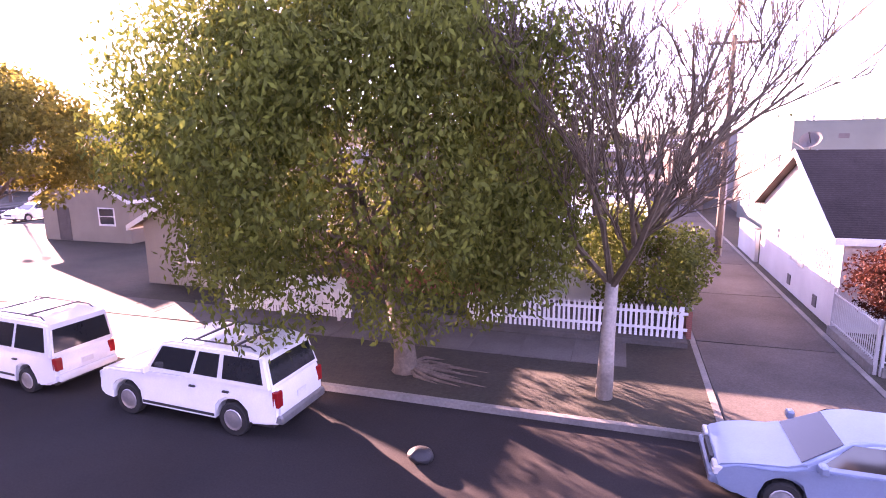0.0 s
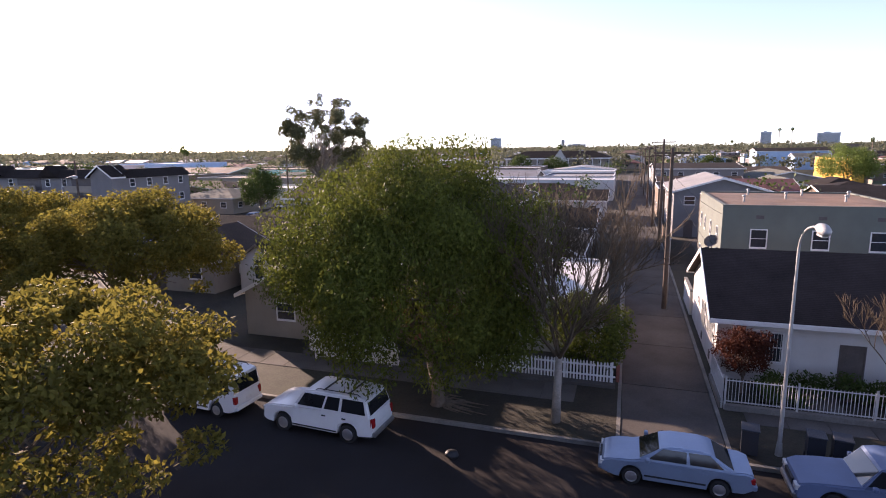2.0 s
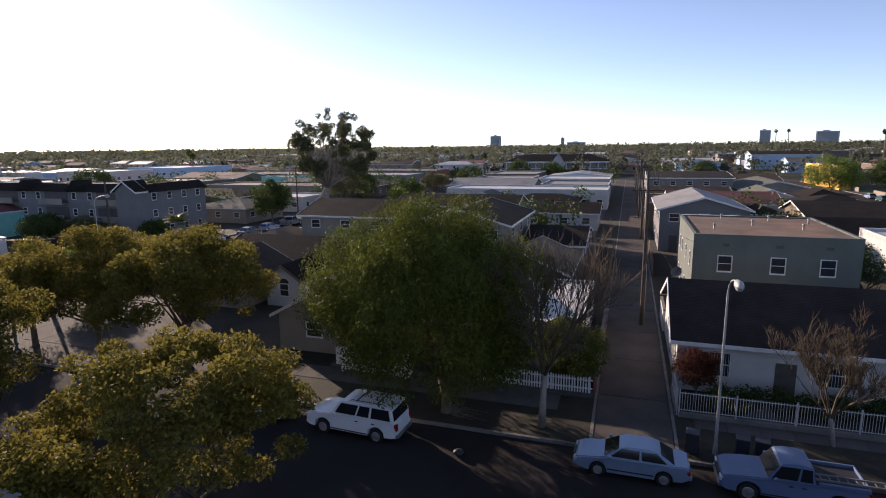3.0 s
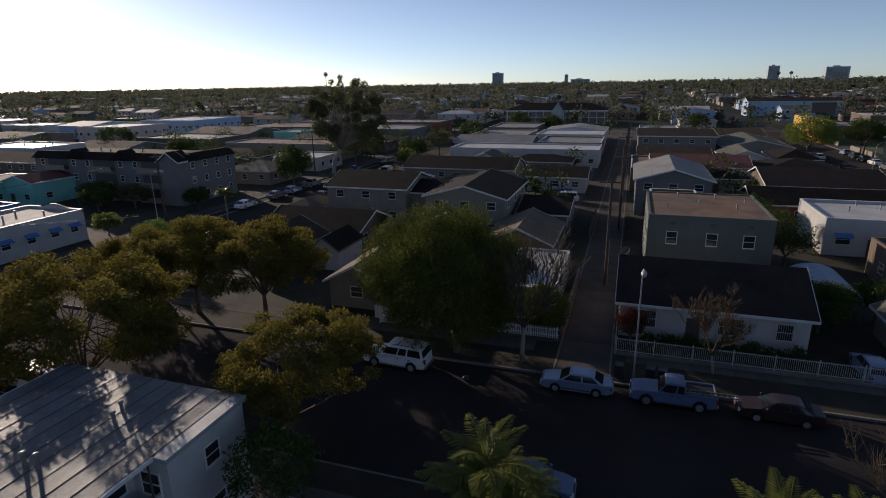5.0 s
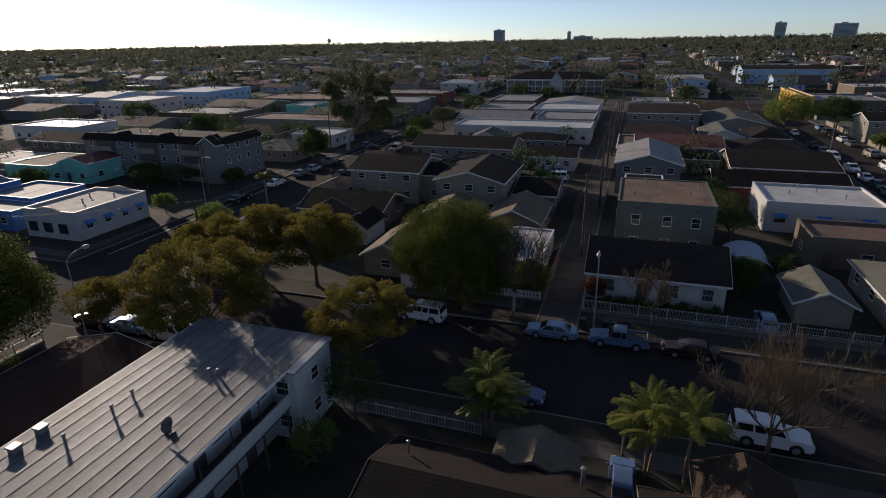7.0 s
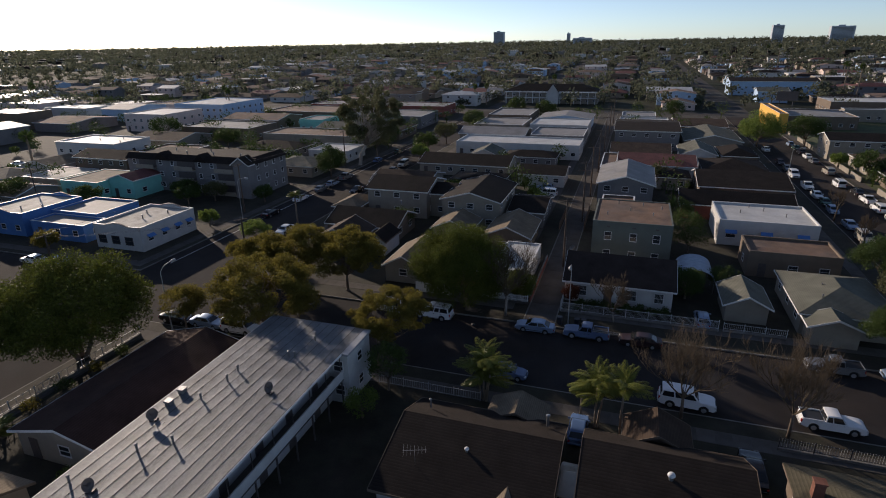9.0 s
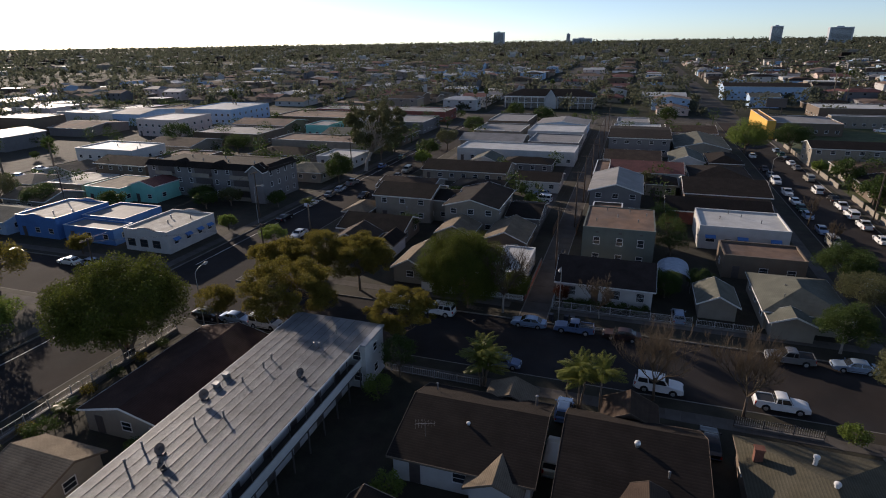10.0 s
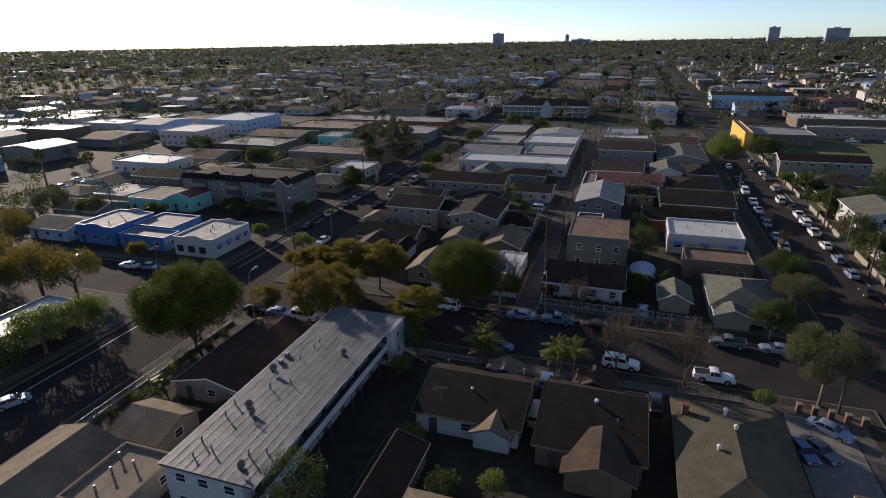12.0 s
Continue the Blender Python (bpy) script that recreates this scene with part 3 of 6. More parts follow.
def palm(x, y, h, label, n=16, ln=2.2, trunk=0.13, seed=1, base=0.15, group="palms", more=()):
    """A feather palm; more: further stems of the clump as (dx, dy, height)."""
    rng = random.Random(seed)
    t = thing("palm_tree", x, y, base, 0, label, "palm", group)
    for dx, dy, hh in ((0, 0, h), *more):
        bm = bmesh.new()
        k = 10
        tube(bm, [(dx * (0.4 + 0.6 * i / k) + 0.02 * math.sin(i), dy * (0.4 + 0.6 * i / k) + 0.02 * math.cos(i), -0.1 + hh * i / k) for i in range(k + 1)], [trunk * (1.5 if i == 0 else 1.0 + 0.08 * (i % 2) - 0.02 * i) for i in range(k + 1)], 9)
        part("trunk", bm, M["palmbark"], t, smooth=True)
        for i in range(n):
            key = ("frond", ln, i % 4, seed % 3)
            if key not in MESHES:
                MESHES[key] = frond_mesh(ln, rng, 0.35 + 0.25 * (i % 4), 30, 0.6)
            f = link_mesh("frond", MESHES[key], LEAF["palm"], t)
            lift = (-34, -6, 16, 36)[i % 4]
            f.matrix_basis = pose(dx, dy, hh - 0.05 + 0.02 * i, 0, -lift + rng.uniform(-10, 10), i * 137.5 + 40 * dx)
    return t


def fan_palm(x, y, h, seed=1, base=0.0, r=1.6):
    rng = np.random.default_rng(seed)
    t = thing("fan_palm", x, y, base, 0, "very tall thin fan palm with a small round head", "palm", "tall palms")
    part("trunk", tube(bmesh.new(), [(0, 0, -0.2), (0.2, 0, h * 0.5), (0, 0.1, h)], [0.4, 0.3, 0.24], 7), M["palmbark"], t)
    d = rng.normal(size=(160, 3))
    d /= np.linalg.norm(d, axis=1)[:, None]
    s = np.cross(d, rng.normal(size=(160, 3)))
    s /= np.linalg.norm(s, axis=1)[:, None]
    c = np.array([0, 0.1, h])
    co = np.stack([c + d * 0.2, c + d * r * 0.8 + s * 0.12, c + d * r * [1, 1, 1.1], c + d * r * 0.8 - s * 0.12], axis=1)
    link_mesh("head", quad_mesh("head", co), LEAF["dark"], t)
    return t


def shrub(x, y, h, r, label, leaf="dark", n=900, size=0.12, seed=1, base=0.15, name="shrub", ry=None):
    rng = np.random.default_rng(seed)
    t = thing(name, x, y, base, 0, label, "shrub")
    pts, pos = crown_points(rng, (0, 0, h * 0.5), (r * 0.8, (ry or r) * 0.8, h * 0.42), 24, min(r, h) * 0.4, n, 0.1, -0.9)
    for i in range(5):
        part("stem", tube(bmesh.new(), [(0, 0, -0.05), tuple(pos[i] * 0.5), tuple(pos[i])], [0.05, 0.03, 0.015], 5), M["bark"], t)
    link_mesh("foliage", quad_mesh("foliage", leaves(rng, pts, size, 0.1)), LEAF[leaf], t)
    return t


# ---- cars ----
SHAPES = dict(
    #        L    W     belt  top   hood  cabin: base front, top front, top rear, base rear   wheelbase, wheel r
    suv=(5.2, 2.0, 1.18, 1.88, 1.12, 1.05, 0.42, -2.25, -2.48, 3.02, 0.38),
    van=(4.75, 1.96, 1.05, 1.90, 1.00, 1.65, 0.85, -2.18, -2.30, 2.82, 0.34),
    sedan=(4.8, 1.78, 0.95, 1.43, 0.88, 1.15, 0.30, -1.05, -1.85, 2.71, 0.31),
    pickup=(5.3, 1.95, 1.08, 1.75, 1.05, 0.95, 0.35, -0.62, -0.78, 3.2, 0.37),
    compact=(4.2, 1.7, 0.92, 1.43, 0.86, 1.05, 0.25, -1.35, -1.95, 2.55, 0.30),
)


def make_car(kind, colour, label, rack=False, detail=False):
    L, W, belt, top, hood, bf, tf, tr, br, wb, wr = SHAPES[kind]
    t = thing("pickup_truck" if kind == "pickup" else "car", 0, 0, 0, 0, label, "pickup" if kind == "pickup" else "car", "parked cars")
    h, w = L / 2, W / 2
    P = CAR[colour]
    bed = kind == "pickup"
    tall = kind in ("suv", "van", "pickup")

    def shaded(ob, deg=38):
        ob.data.polygons.foreach_set("use_smooth", [True] * len(ob.data.polygons))
        ob.data.set_sharp_from_angle(angle=radians(deg))
        return ob

    # side outline with open wheel arches, swept across and rounded
    ra, zb = wr * 1.22, (0.36 if kind in ("suv", "pickup") else 0.27)
    s0 = math.asin((zb - wr) / ra) if abs(zb - wr) < ra else 0

    def arch(cx, forward):
        a = [math.pi - s0 - k * (math.pi - 2 * s0) / 10 for k in range(11)]
        pts = [(cx + ra * math.cos(q), wr + ra * math.sin(q)) for q in a]
        return pts

    outline = [(-h + 0.06, 0.36), (-h + 0.3, zb)] + arch(-wb / 2, 1) + arch(wb / 2, 1) + [(h - 0.3, zb), (h - 0.06, 0.34), (h - 0.0, 0.48), (h - 0.03, hood * 0.70),
        (h - 0.12, hood * 0.84), (h - 0.38, hood * 0.93), ((h + bf) / 2 - 0.1, hood * 0.985), (bf + 0.15, hood + 0.01), (bf - 0.05, belt), (br + 0.1, belt),
        (-h + 0.3 if not tall else -h + 0.1, belt * (0.99 if tall else 1.0)), (-h + 0.05, belt * 0.93), (-h + 0.0, belt * 0.72), (-h + 0.01, 0.5)]
    bm = bmesh.new()
    prism(bm, outline, lambda p: (p[0], -w, p[1]), lambda p: (p[0], w, p[1]))
    rim_edges = [e for e in bm.edges if e.verts[0].co.y * e.verts[1].co.y > 0]
    for v in bm.verts:
        e = max(0.0, (abs(v.co.x) - (h - 0.75)) / 0.75)
        up = max(0.0, (v.co.z - 0.62 * belt) / (0.38 * belt))
        v.co.y *= (1 - 0.17 * e ** 2) * (1 - 0.07 * up)
    bmesh.ops.bevel(bm, geom=[e for e in rim_edges if min(v.co.z for v in e.verts) > 0.45 or abs(e.verts[0].co.x) > h - 0.35], offset=0.06, segments=3, affect="EDGES")
    shaded(part("body", bm, P, t))
    part("underbody", boxes((-h + 0.25, -w * 0.72, 0.2, h - 0.25, w * 0.72, hood * 0.8)), M["plastic"], t)
    # cabin
    zi = belt - 0.03
    wi, wt = w * 0.90, w * (0.80 if tall else 0.71)
    fx, rx, zt = tf + 0.1, tr - 0.05, top - 0.07
    C = [(bf, zi), (fx, zt), (tf - 0.2, top), (tr + 0.3, top), (rx, zt), (br, zi)]
    bm = bmesh.new()
    prism(bm, C, lambda p: (p[0], -(wi + (wt - wi) * (p[1] - zi) / (top - zi)), p[1]), lambda p: (p[0], wi + (wt - wi) * (p[1] - zi) / (top - zi), p[1]))
    bmesh.ops.bevel(bm, geom=[e for e in bm.edges if e.verts[0].co.y * e.verts[1].co.y > 0 and max(v.co.z for v in e.verts) > zi + 0.05], offset=0.055, segments=3, affect="EDGES")
    shaded(part("cabin", bm, P, t))

    def glass(name, corners, lift=0.012):
        """A pane over four corners, a finger proud."""
        a, b, c, d = [Vector(p) for p in corners]
        n = (b - a).cross(d - a).normalized()
        bm = bmesh.new()
        f = [bm.verts.new(p + n * lift) for p in (a, b, c, d)]
        g = [bm.verts.new(p - n * 0.01) for p in (a, b, c, d)]
        bm.faces.new(f), bm.faces.new(g[::-1])
        for i in range(4):
            bm.faces.new((f[i], g[i], g[(i + 1) % 4], f[(i + 1) % 4]))
        bmesh.ops.recalc_face_normals(bm, faces=bm.faces[:])
        part(name, bm, M["autoglass"], t)

    def mix(p, q, s):
        return tuple(p[i] + (q[i] - p[i]) * s for i in range(3))

    A0, A1 = (bf, -wi * 0.9, zi), (bf, wi * 0.9, zi)
    B0, B1 = (fx, -wt * 0.90, zt), (fx, wt * 0.90, zt)
    glass("windscreen", (mix(A0, B0, 0.08), mix(A1, B1, 0.08), mix(A1, B1, 0.88), mix(A0, B0, 0.88)))
    A0, A1 = (br, wi * 0.88, zi), (br, -wi * 0.88, zi)
    B0, B1 = (rx, wt * 0.88, zt), (rx, -wt * 0.88, zt)
    glass("rear_window", (mix(A0, B0, 0.12), mix(A1, B1, 0.12), mix(A1, B1, 0.84), mix(A0, B0, 0.84)))
    cuts = {"suv": [(0.05, 0.38), (0.41, 0.60), (0.64, 0.95)], "van": [(0.06, 0.30), (0.33, 0.62), (0.65, 0.95)], "pickup": [(0.06, 0.60), (0.66, 0.93)]}.get(kind, [(0.08, 0.50), (0.54, 0.90)])
    for s in (-1, 1):
        def on(u, v):
            lo = mix((bf, s * wi, zi), (br, s * wi, zi), u)
            hi = mix((fx, s * wt, top), (rx, s * wt, top), u)
            return mix(lo, hi, v)
        for u0, u1 in cuts:
            q = [on(u0, 0.13), on(u1, 0.13), on(u1, 0.84), on(u0, 0.84)]
            glass("side_window", q[::-1] if s > 0 else q)
    # wheels
    tyre = cached(("tyre", wr), lambda: wheel_mesh(wr, 0.22))
    rim = cached(("rim", wr), lambda: rim_mesh(wr))
    for sx in (1, -1):
        for sy in (1, -1):
            wx = sx * wb / 2
            wh = link_mesh("wheel", tyre, M["tyre"], t)
            wh.matrix_basis = pose(wx, sy * (w - 0.125), wr, 0, 0, 0 if sy < 0 else 180)
            link_mesh("rim", rim, M["rim"], wh)
    for s in (-1, 1):
        part("headlight", boxes((h - 0.2, s * w * 0.70 - 0.16, hood * 0.60, h - 0.005, s * w * 0.66 + 0.16, hood * 0.78), bevel=0.02), M["clearlens"], t)
        part("tail_light", boxes((-h - 0.005, s * w * 0.74 - 0.09, belt * 0.62, -h + 0.16, s * w * 0.74 + 0.09, belt * (0.93 if tall else 0.82)), bevel=0.02), M["redlens"], t)
        part("door_mirror", boxes((bf - 0.36, s * (w + 0.08) - 0.09, belt, bf - 0.22, s * (w + 0.08) + 0.09, belt + 0.16), bevel=0.03), P, t)
        if not detail:
            continue
        part("sill_trim", boxes((-wb / 2 + wr + 0.1, s * w - 0.02, 0.40, wb / 2 - wr - 0.1, s * w + 0.012, 0.46)), M["plastic"], t)
        for u in (0.36, 0.62):
            xx = bf + (br - bf) * u - 0.3
            part("door_handle", boxes((xx, s * w * 0.97 - 0.02, belt - 0.2, xx + 0.16, s * w * 0.97 + 0.025, belt - 0.165)), M["plastic"] if tall else P, t)
    grey = M["metal"] if kind in ("suv", "pickup") else P
    part("front_bumper", boxes((h - 0.2, -w * 0.80, 0.33, h + 0.05, w * 0.80, 0.53), bevel=0.04), grey, t)
    part("rear_bumper", boxes((-h - 0.08, -w * 0.82, 0.36, -h + 0.15, w * 0.82, 0.56), bevel=0.04), grey, t)
    part("grille", boxes((h - 0.09, -w * 0.42, hood * 0.58, h + 0.004, w * 0.42, hood * 0.76)), M["plastic"], t)
    if detail:
        part("plate", boxes((-h - 0.015, -0.16, belt * 0.62, -h + 0.01, 0.16, belt * 0.62 + 0.14)), M["white"], t)
    if bed:
        bx0, bx1, bz = -h + 0.08, br - 0.05, belt + 0.03
        part("bed_liner", boxes((bx0 + 0.05, -w * 0.82, bz - 0.02, bx1, w * 0.82, bz + 0.012)), M["plastic"], t)
        part("bed_rail", boxes((bx0, -w * 0.95, bz - 0.05, bx1, -w * 0.84, bz + 0.12), (bx0, w * 0.84, bz - 0.05, bx1, w * 0.95, bz + 0.12), (bx0, -w * 0.84, bz - 0.05, bx0 + 0.08, w * 0.84, bz + 0.12), bevel=0.02), P, t)
    if rack:
        for s in (-1, 1):
            part("roof_rail", tube(bmesh.new(), [(tf - 0.35, s * wt * 0.82, top - 0.02), (tf - 0.5, s * wt * 0.82, top + 0.07), (tr + 0.4, s * wt * 0.82, top + 0.07), (tr + 0.25, s * wt * 0.82, top - 0.02)], [0.02] * 4, 6), M["darkmetal"], t)
        for u in (0.3, 0.72):
            xx = tf + (tr - tf) * u
            part("cross_bar", boxes((xx - 0.03, -wt * 0.9, top + 0.06, xx + 0.03, wt * 0.9, top + 0.095)), M["darkmetal"], t)
    return t


def ring_lathe(prof, sides, cap=True):
    """Turn a profile of (radius, y) round the y axis."""
    bm = bmesh.new()
    rows = [[bm.verts.new((r * math.cos(a), y, r * math.sin(a))) for a in [k * 2 * math.pi / sides for k in range(sides)]] for r, y in prof]
    for a, b in zip(rows, rows[1:]):
        for k in range(sides):
            bm.faces.new((a[k], a[(k + 1) % sides], b[(k + 1) % sides], b[k]))
    if cap:
        bm.faces.new(rows[0])
    bm.faces.new(rows[-1][::-1])
    bmesh.ops.recalc_face_normals(bm, faces=bm.faces[:])
    return bm


def wheel_mesh(r, wd):
    return ring_lathe([(r * 0.62, -wd / 2 + 0.02), (r * 0.66, -wd / 2), (r * 0.93, -wd / 2), (r, -wd / 2 + 0.04), (r, wd / 2 - 0.04), (r * 0.93, wd / 2), (r * 0.5, wd / 2)], 18)


def rim_mesh(r):
    bm = ring_lathe([(r * 0.14, -0.125), (r * 0.22, -0.122), (r * 0.50, -0.108), (r * 0.60, -0.118), (r * 0.64, -0.105)], 14)
    return bm


# ---- ground, streets, pavements ----
def slab(name, x0, y0, z0, x1, y1, z1, m, label="", category="", kind="structure", cell=0):
    bm = bmesh.new()
    box(bm, x0, y0, z0, x1, y1, z1)
    ob = part(name, bm, M[m], None)
    return tagged(ob, label, category, "", kind)


bm = bmesh.new()
R = 6000
vs = [bm.verts.new(p) for p in ((-R, -R, -0.02), (R, -R, -0.02), (R, R, -0.02), (-R, R, -0.02))]
bm.faces.new(vs)
tagged(part("ground", bm, M["town"], None), "wide flat ground of dull soil and paving", "ground", "", "structure")

YA0, YA1 = -5.6, 7.9          # street in front
XB0, XB1 = -59.5, -45.6       # side street, west
XC0, XC1 = 51.6, 64.2         # side street, east
YD0, YD1 = 222.0, 236.0       # next street
slab("road_front", -420, YA0, -0.3, 420, YA1, 0.0, "asphalt", "dark worn asphalt street with parked cars", "road")
for nm, a, b in (("road_west", XB0, XB1), ("road_east", XC0, XC1)):
    slab(nm + "_near", a, -300, -0.3, b, YA0, 0.0, "asphalt", "dark asphalt side street", "road")
    slab(nm + "_middle", a, YA1, -0.3, b, YD0, 0.0, "asphalt", "dark asphalt side street", "road")
    slab(nm + "_far", a, YD1, -0.3, b, 1500, 0.0, "asphalt_old", "worn asphalt side street running far off", "road")
slab("road_cross", -420, YD0, -0.3, 420, YD1, 0.0, "asphalt_old", "worn asphalt cross street", "road")
AX0, AX1 = 2.5, 6.3


def block(name, x0, y0, x1, y1, inner="dirt", edge=3.2):
    """A raised block: kerb all round, pavement and the lots' ground inside."""
    slab("lot_ground_" + name, x0 + edge, y0 + edge, -0.3, x1 - edge, y1 - edge, 0.148, inner, "bare lot ground with patches of weeds", "ground")
    for nm, e0, e1, mm, lb in (("parkway", 0.16, edge - 1.9, "dirt", "strip of bare soil between kerb and pavement"), ("pavement", edge - 1.9, edge, "concrete", "cracked grey concrete pavement")):
        for i, (a, b, c, d) in enumerate(((x0 + e0, y0 + e0, x1 - e0, y0 + e1), (x0 + e0, y1 - e1, x1 - e0, y1 - e0), (x0 + e0, y0 + e1, x0 + e1, y1 - e1), (x1 - e1, y0 + e1, x1 - e0, y1 - e1))):
            slab("%s_%s_%d" % (nm, name, i + 1), a, b, -0.3, c, d, 0.145 if nm == "parkway" else 0.15, mm, lb, "pavement")
    k = 0.16
    for i, (a, b, c, d) in enumerate(((x0, y0, x1, y0 + k), (x0, y1 - k, x1, y1), (x0, y0 + k, x0 + k, y1 - k), (x1 - k, y0 + k, x1, y1 - k))):
        slab("kerb_%s_%d" % (name, i + 1), a, b, -0.3, c, d, 0.155, "kerb", "worn concrete kerb", "kerb")



block("near", XB1, -290, XC0, YA0, edge=4.0)

block("mid_west", XB1, YA1, AX0, YD0, edge=5.2)
block("mid_east", AX1, YA1, XC0, YD0, edge=5.2)
block("west", -152, YA1, XB0, YD0)
block("far_west", -420, YA1, -166, YD0)
block("west_near", -152, -290, XB0, YA0)
block("far_west_near", -420, -290, -166, YA0)
block("east", XC1, YA1, 155, YD0, "lawn")
block("east_near", XC1, -290, 155, YA0)
slab("alley", AX0 + 0.01, YA1 + 0.05, -0.3, AX1 - 0.01, YD0 - 0.05, 0.06, "asphalt_old", "patched base of the alley", "road")

for nm, x, w, m in (("lane_line_1", -57.3, 0.12, "white"),):
    for i, (ya, yb) in enumerate(((-120, -8), (12, 216))):
        slab("%s_%d" % (nm, i + 1), x, ya, -0.1, x + w, yb, 0.006, m, "thin worn painted line on the road", "road marking")


# ---- the apartment building with the silver roof ----
def apartment_long():
    x0, y0, x1, y1, H = -22.2, -45.0, -11.2, -8.9, 5.75
    t = thing("apartment_building", x0, y0, 0.15, 0, "long two-storey white apartment building with a silver roll roof", "building")
    W, D = x1 - x0, y1 - y0
    xe = W - 1.5                      # east wall, behind the gallery
    part("wall", boxes((0.25, 0.25, 0, xe, D - 0.25, H - 0.2)), M["stucco"], t)
    part("roof_deck", boxes((0.0, 0.0, H - 0.2, W, D, H)), M["trim"], t)
    part("gutter", boxes((W, 0, H - 0.16, W + 0.1, D - 5.0, H + 0.02), (-0.08, 0, H - 0.14, 0, D, H + 0.02)), M["white"], t)
    n = 11
    for i in range(n):
        a = W * i / n
        w, s = W / n, bmesh.new()
        # each strip curls up over its last hand's width to lap over the next
        prof = [(0.008, 0.012), (w * 0.25, 0.011), (w * 0.5, 0.013), (w * 0.72, 0.019), (w * 0.88, 0.028), (w - 0.014, 0.036)]
        cuts = [0.02 + (D - 0.04) * k / 24 for k in range(25)]
        wob = [0.012 * math.sin(k * 1.7 + i * 2.3) + 0.008 * math.sin(k * 0.6 + i) for k in range(25)]
        rows = [[s.verts.new((a + u, yy, H + zz + (0.3 + 20 * zz) * 0.25 * wb + 0.008)) for u, zz in prof] for yy, wb in zip(cuts, wob)]
        for r0, r1 in zip(rows, rows[1:]):
            for k in range(5):
                s.faces.new((r0[k], r0[k + 1], r1[k + 1], r1[k]))
        bmesh.ops.solidify(s, geom=s.faces[:], thickness=0.012)
        part("roofing_strip", s, M["silver"], t)
    # stair tower at the north-east corner
    part("stair_tower", boxes((W - 1.6, D - 5.0, 0, W + 0.55, D - 0.15, H - 0.2)), M["stucco"], t)
    part("tower_roof", boxes((W + 0.004, D - 5.2, H - 0.2, W + 0.75, D, H + 0.02)), M["silver"], t)
    for z in (1.5, 4.2):
        window(t, W - 0.5, D - 5.0, z, 1.1, 1.2, "s")
        window(t, W + 0.55, D - 2.5, z, 1.0, 1.1, "e")
    # gallery
    part("gallery_floor", boxes((xe, 0.25, 2.7, W, D - 5.0, 2.88)), M["concrete"], t)
    part("gallery_parapet", boxes((W - 0.12, 0.25, 2.88, W, D - 5.0, 3.85)), M["stucco"], t)
    for i in range(12):
        yy = 0.4 + i * (D - 5.8) / 11
        part("post", boxes((W - 0.1, yy, 3.85, W - 0.04, yy + 0.06, H - 0.2)), M["trim"], t)
        part("post", boxes((W - 0.14, yy, 0, W - 0.02, yy + 0.12, 2.7)), M["trim"], t)
    for i in range(7):
        yy = 2.4 + i * 4.3
        for z0 in (0.02, 2.9):
            d = door(t, xe, yy, z0, "e", "trim")
            window(t, xe, yy + 1.8, z0 + 1.5, 1.5, 1.2, "e")
    for i in range(8):
        for z in (1.5, 4.3):
            window(t, 0.25, 2.5 + i * 4.3, z, 1.2, 1.1, "w")
    for u in (2.2, 4.9, 8.0):
        for z in (1.5, 4.4):
            window(t, u, 0.25, z, 1.3, 1.1, "s")
    z = 0.15 + H + 0.03
    for a, b, hh in ((1.6, 8.2, 0.75), (3.2, 14.2, 0.8), (5.0, 15.8, 0.7), (1.1, 10.4, 0.6), (6.6, 28.9, 0.7), (7.2, 29.0, 0.7), (3.4, 25.5, 0.6), (3.6, 23.8, 0.7), (3.1, 21.0, 0.55), (7.0, 33.2, 0.5), (7.4, 32.4, 0.5), (8.0, 3.6, 0.8), (9.6, 4.4, 0.8), (1.9, 4.0, 0.6), (3.8, 3.2, 0.6), (2.6, 1.9, 0.4)):
        vent(x0 + a, y0 + b, z, hh * 0.8, 0.085)
    for a, b, rz in ((8.3, 23.4, 165), (1.5, 17.5, 200), (3.3, 10.2, 190), (4.7, 8.9, 150), (8.6, 1.8, 175)):
        dish(x0 + a, y0 + b, z + 0.02, rz, 0.48, 0.5)
    for a, b in ((1.1, 19.6), (0.9, 21.3)):
        v = thing("roof_box_vent", x0 + a, y0 + b, z, 0, "low square metal vent on the silver roof", "vent")
        part("curb", boxes((-0.25, -0.25, -0.03, 0.25, 0.25, 0.3)), M["metal"], v)
        part("hood", boxes((-0.33, -0.33, 0.3, 0.33, 0.33, 0.42), bevel=0.03), M["metal"], v)


apartment_long()

# ---- houses on the near side ----
def gable_wing(x0, y0, x1, y1, h, rise, wall, roof, label, ridge=0.5, **kw):
    return house(x0, y0, x1, y1, h, "gabley", rise, wall, roof, label, name="house_wing", category="house", ridge=ridge, auto=False, **kw)


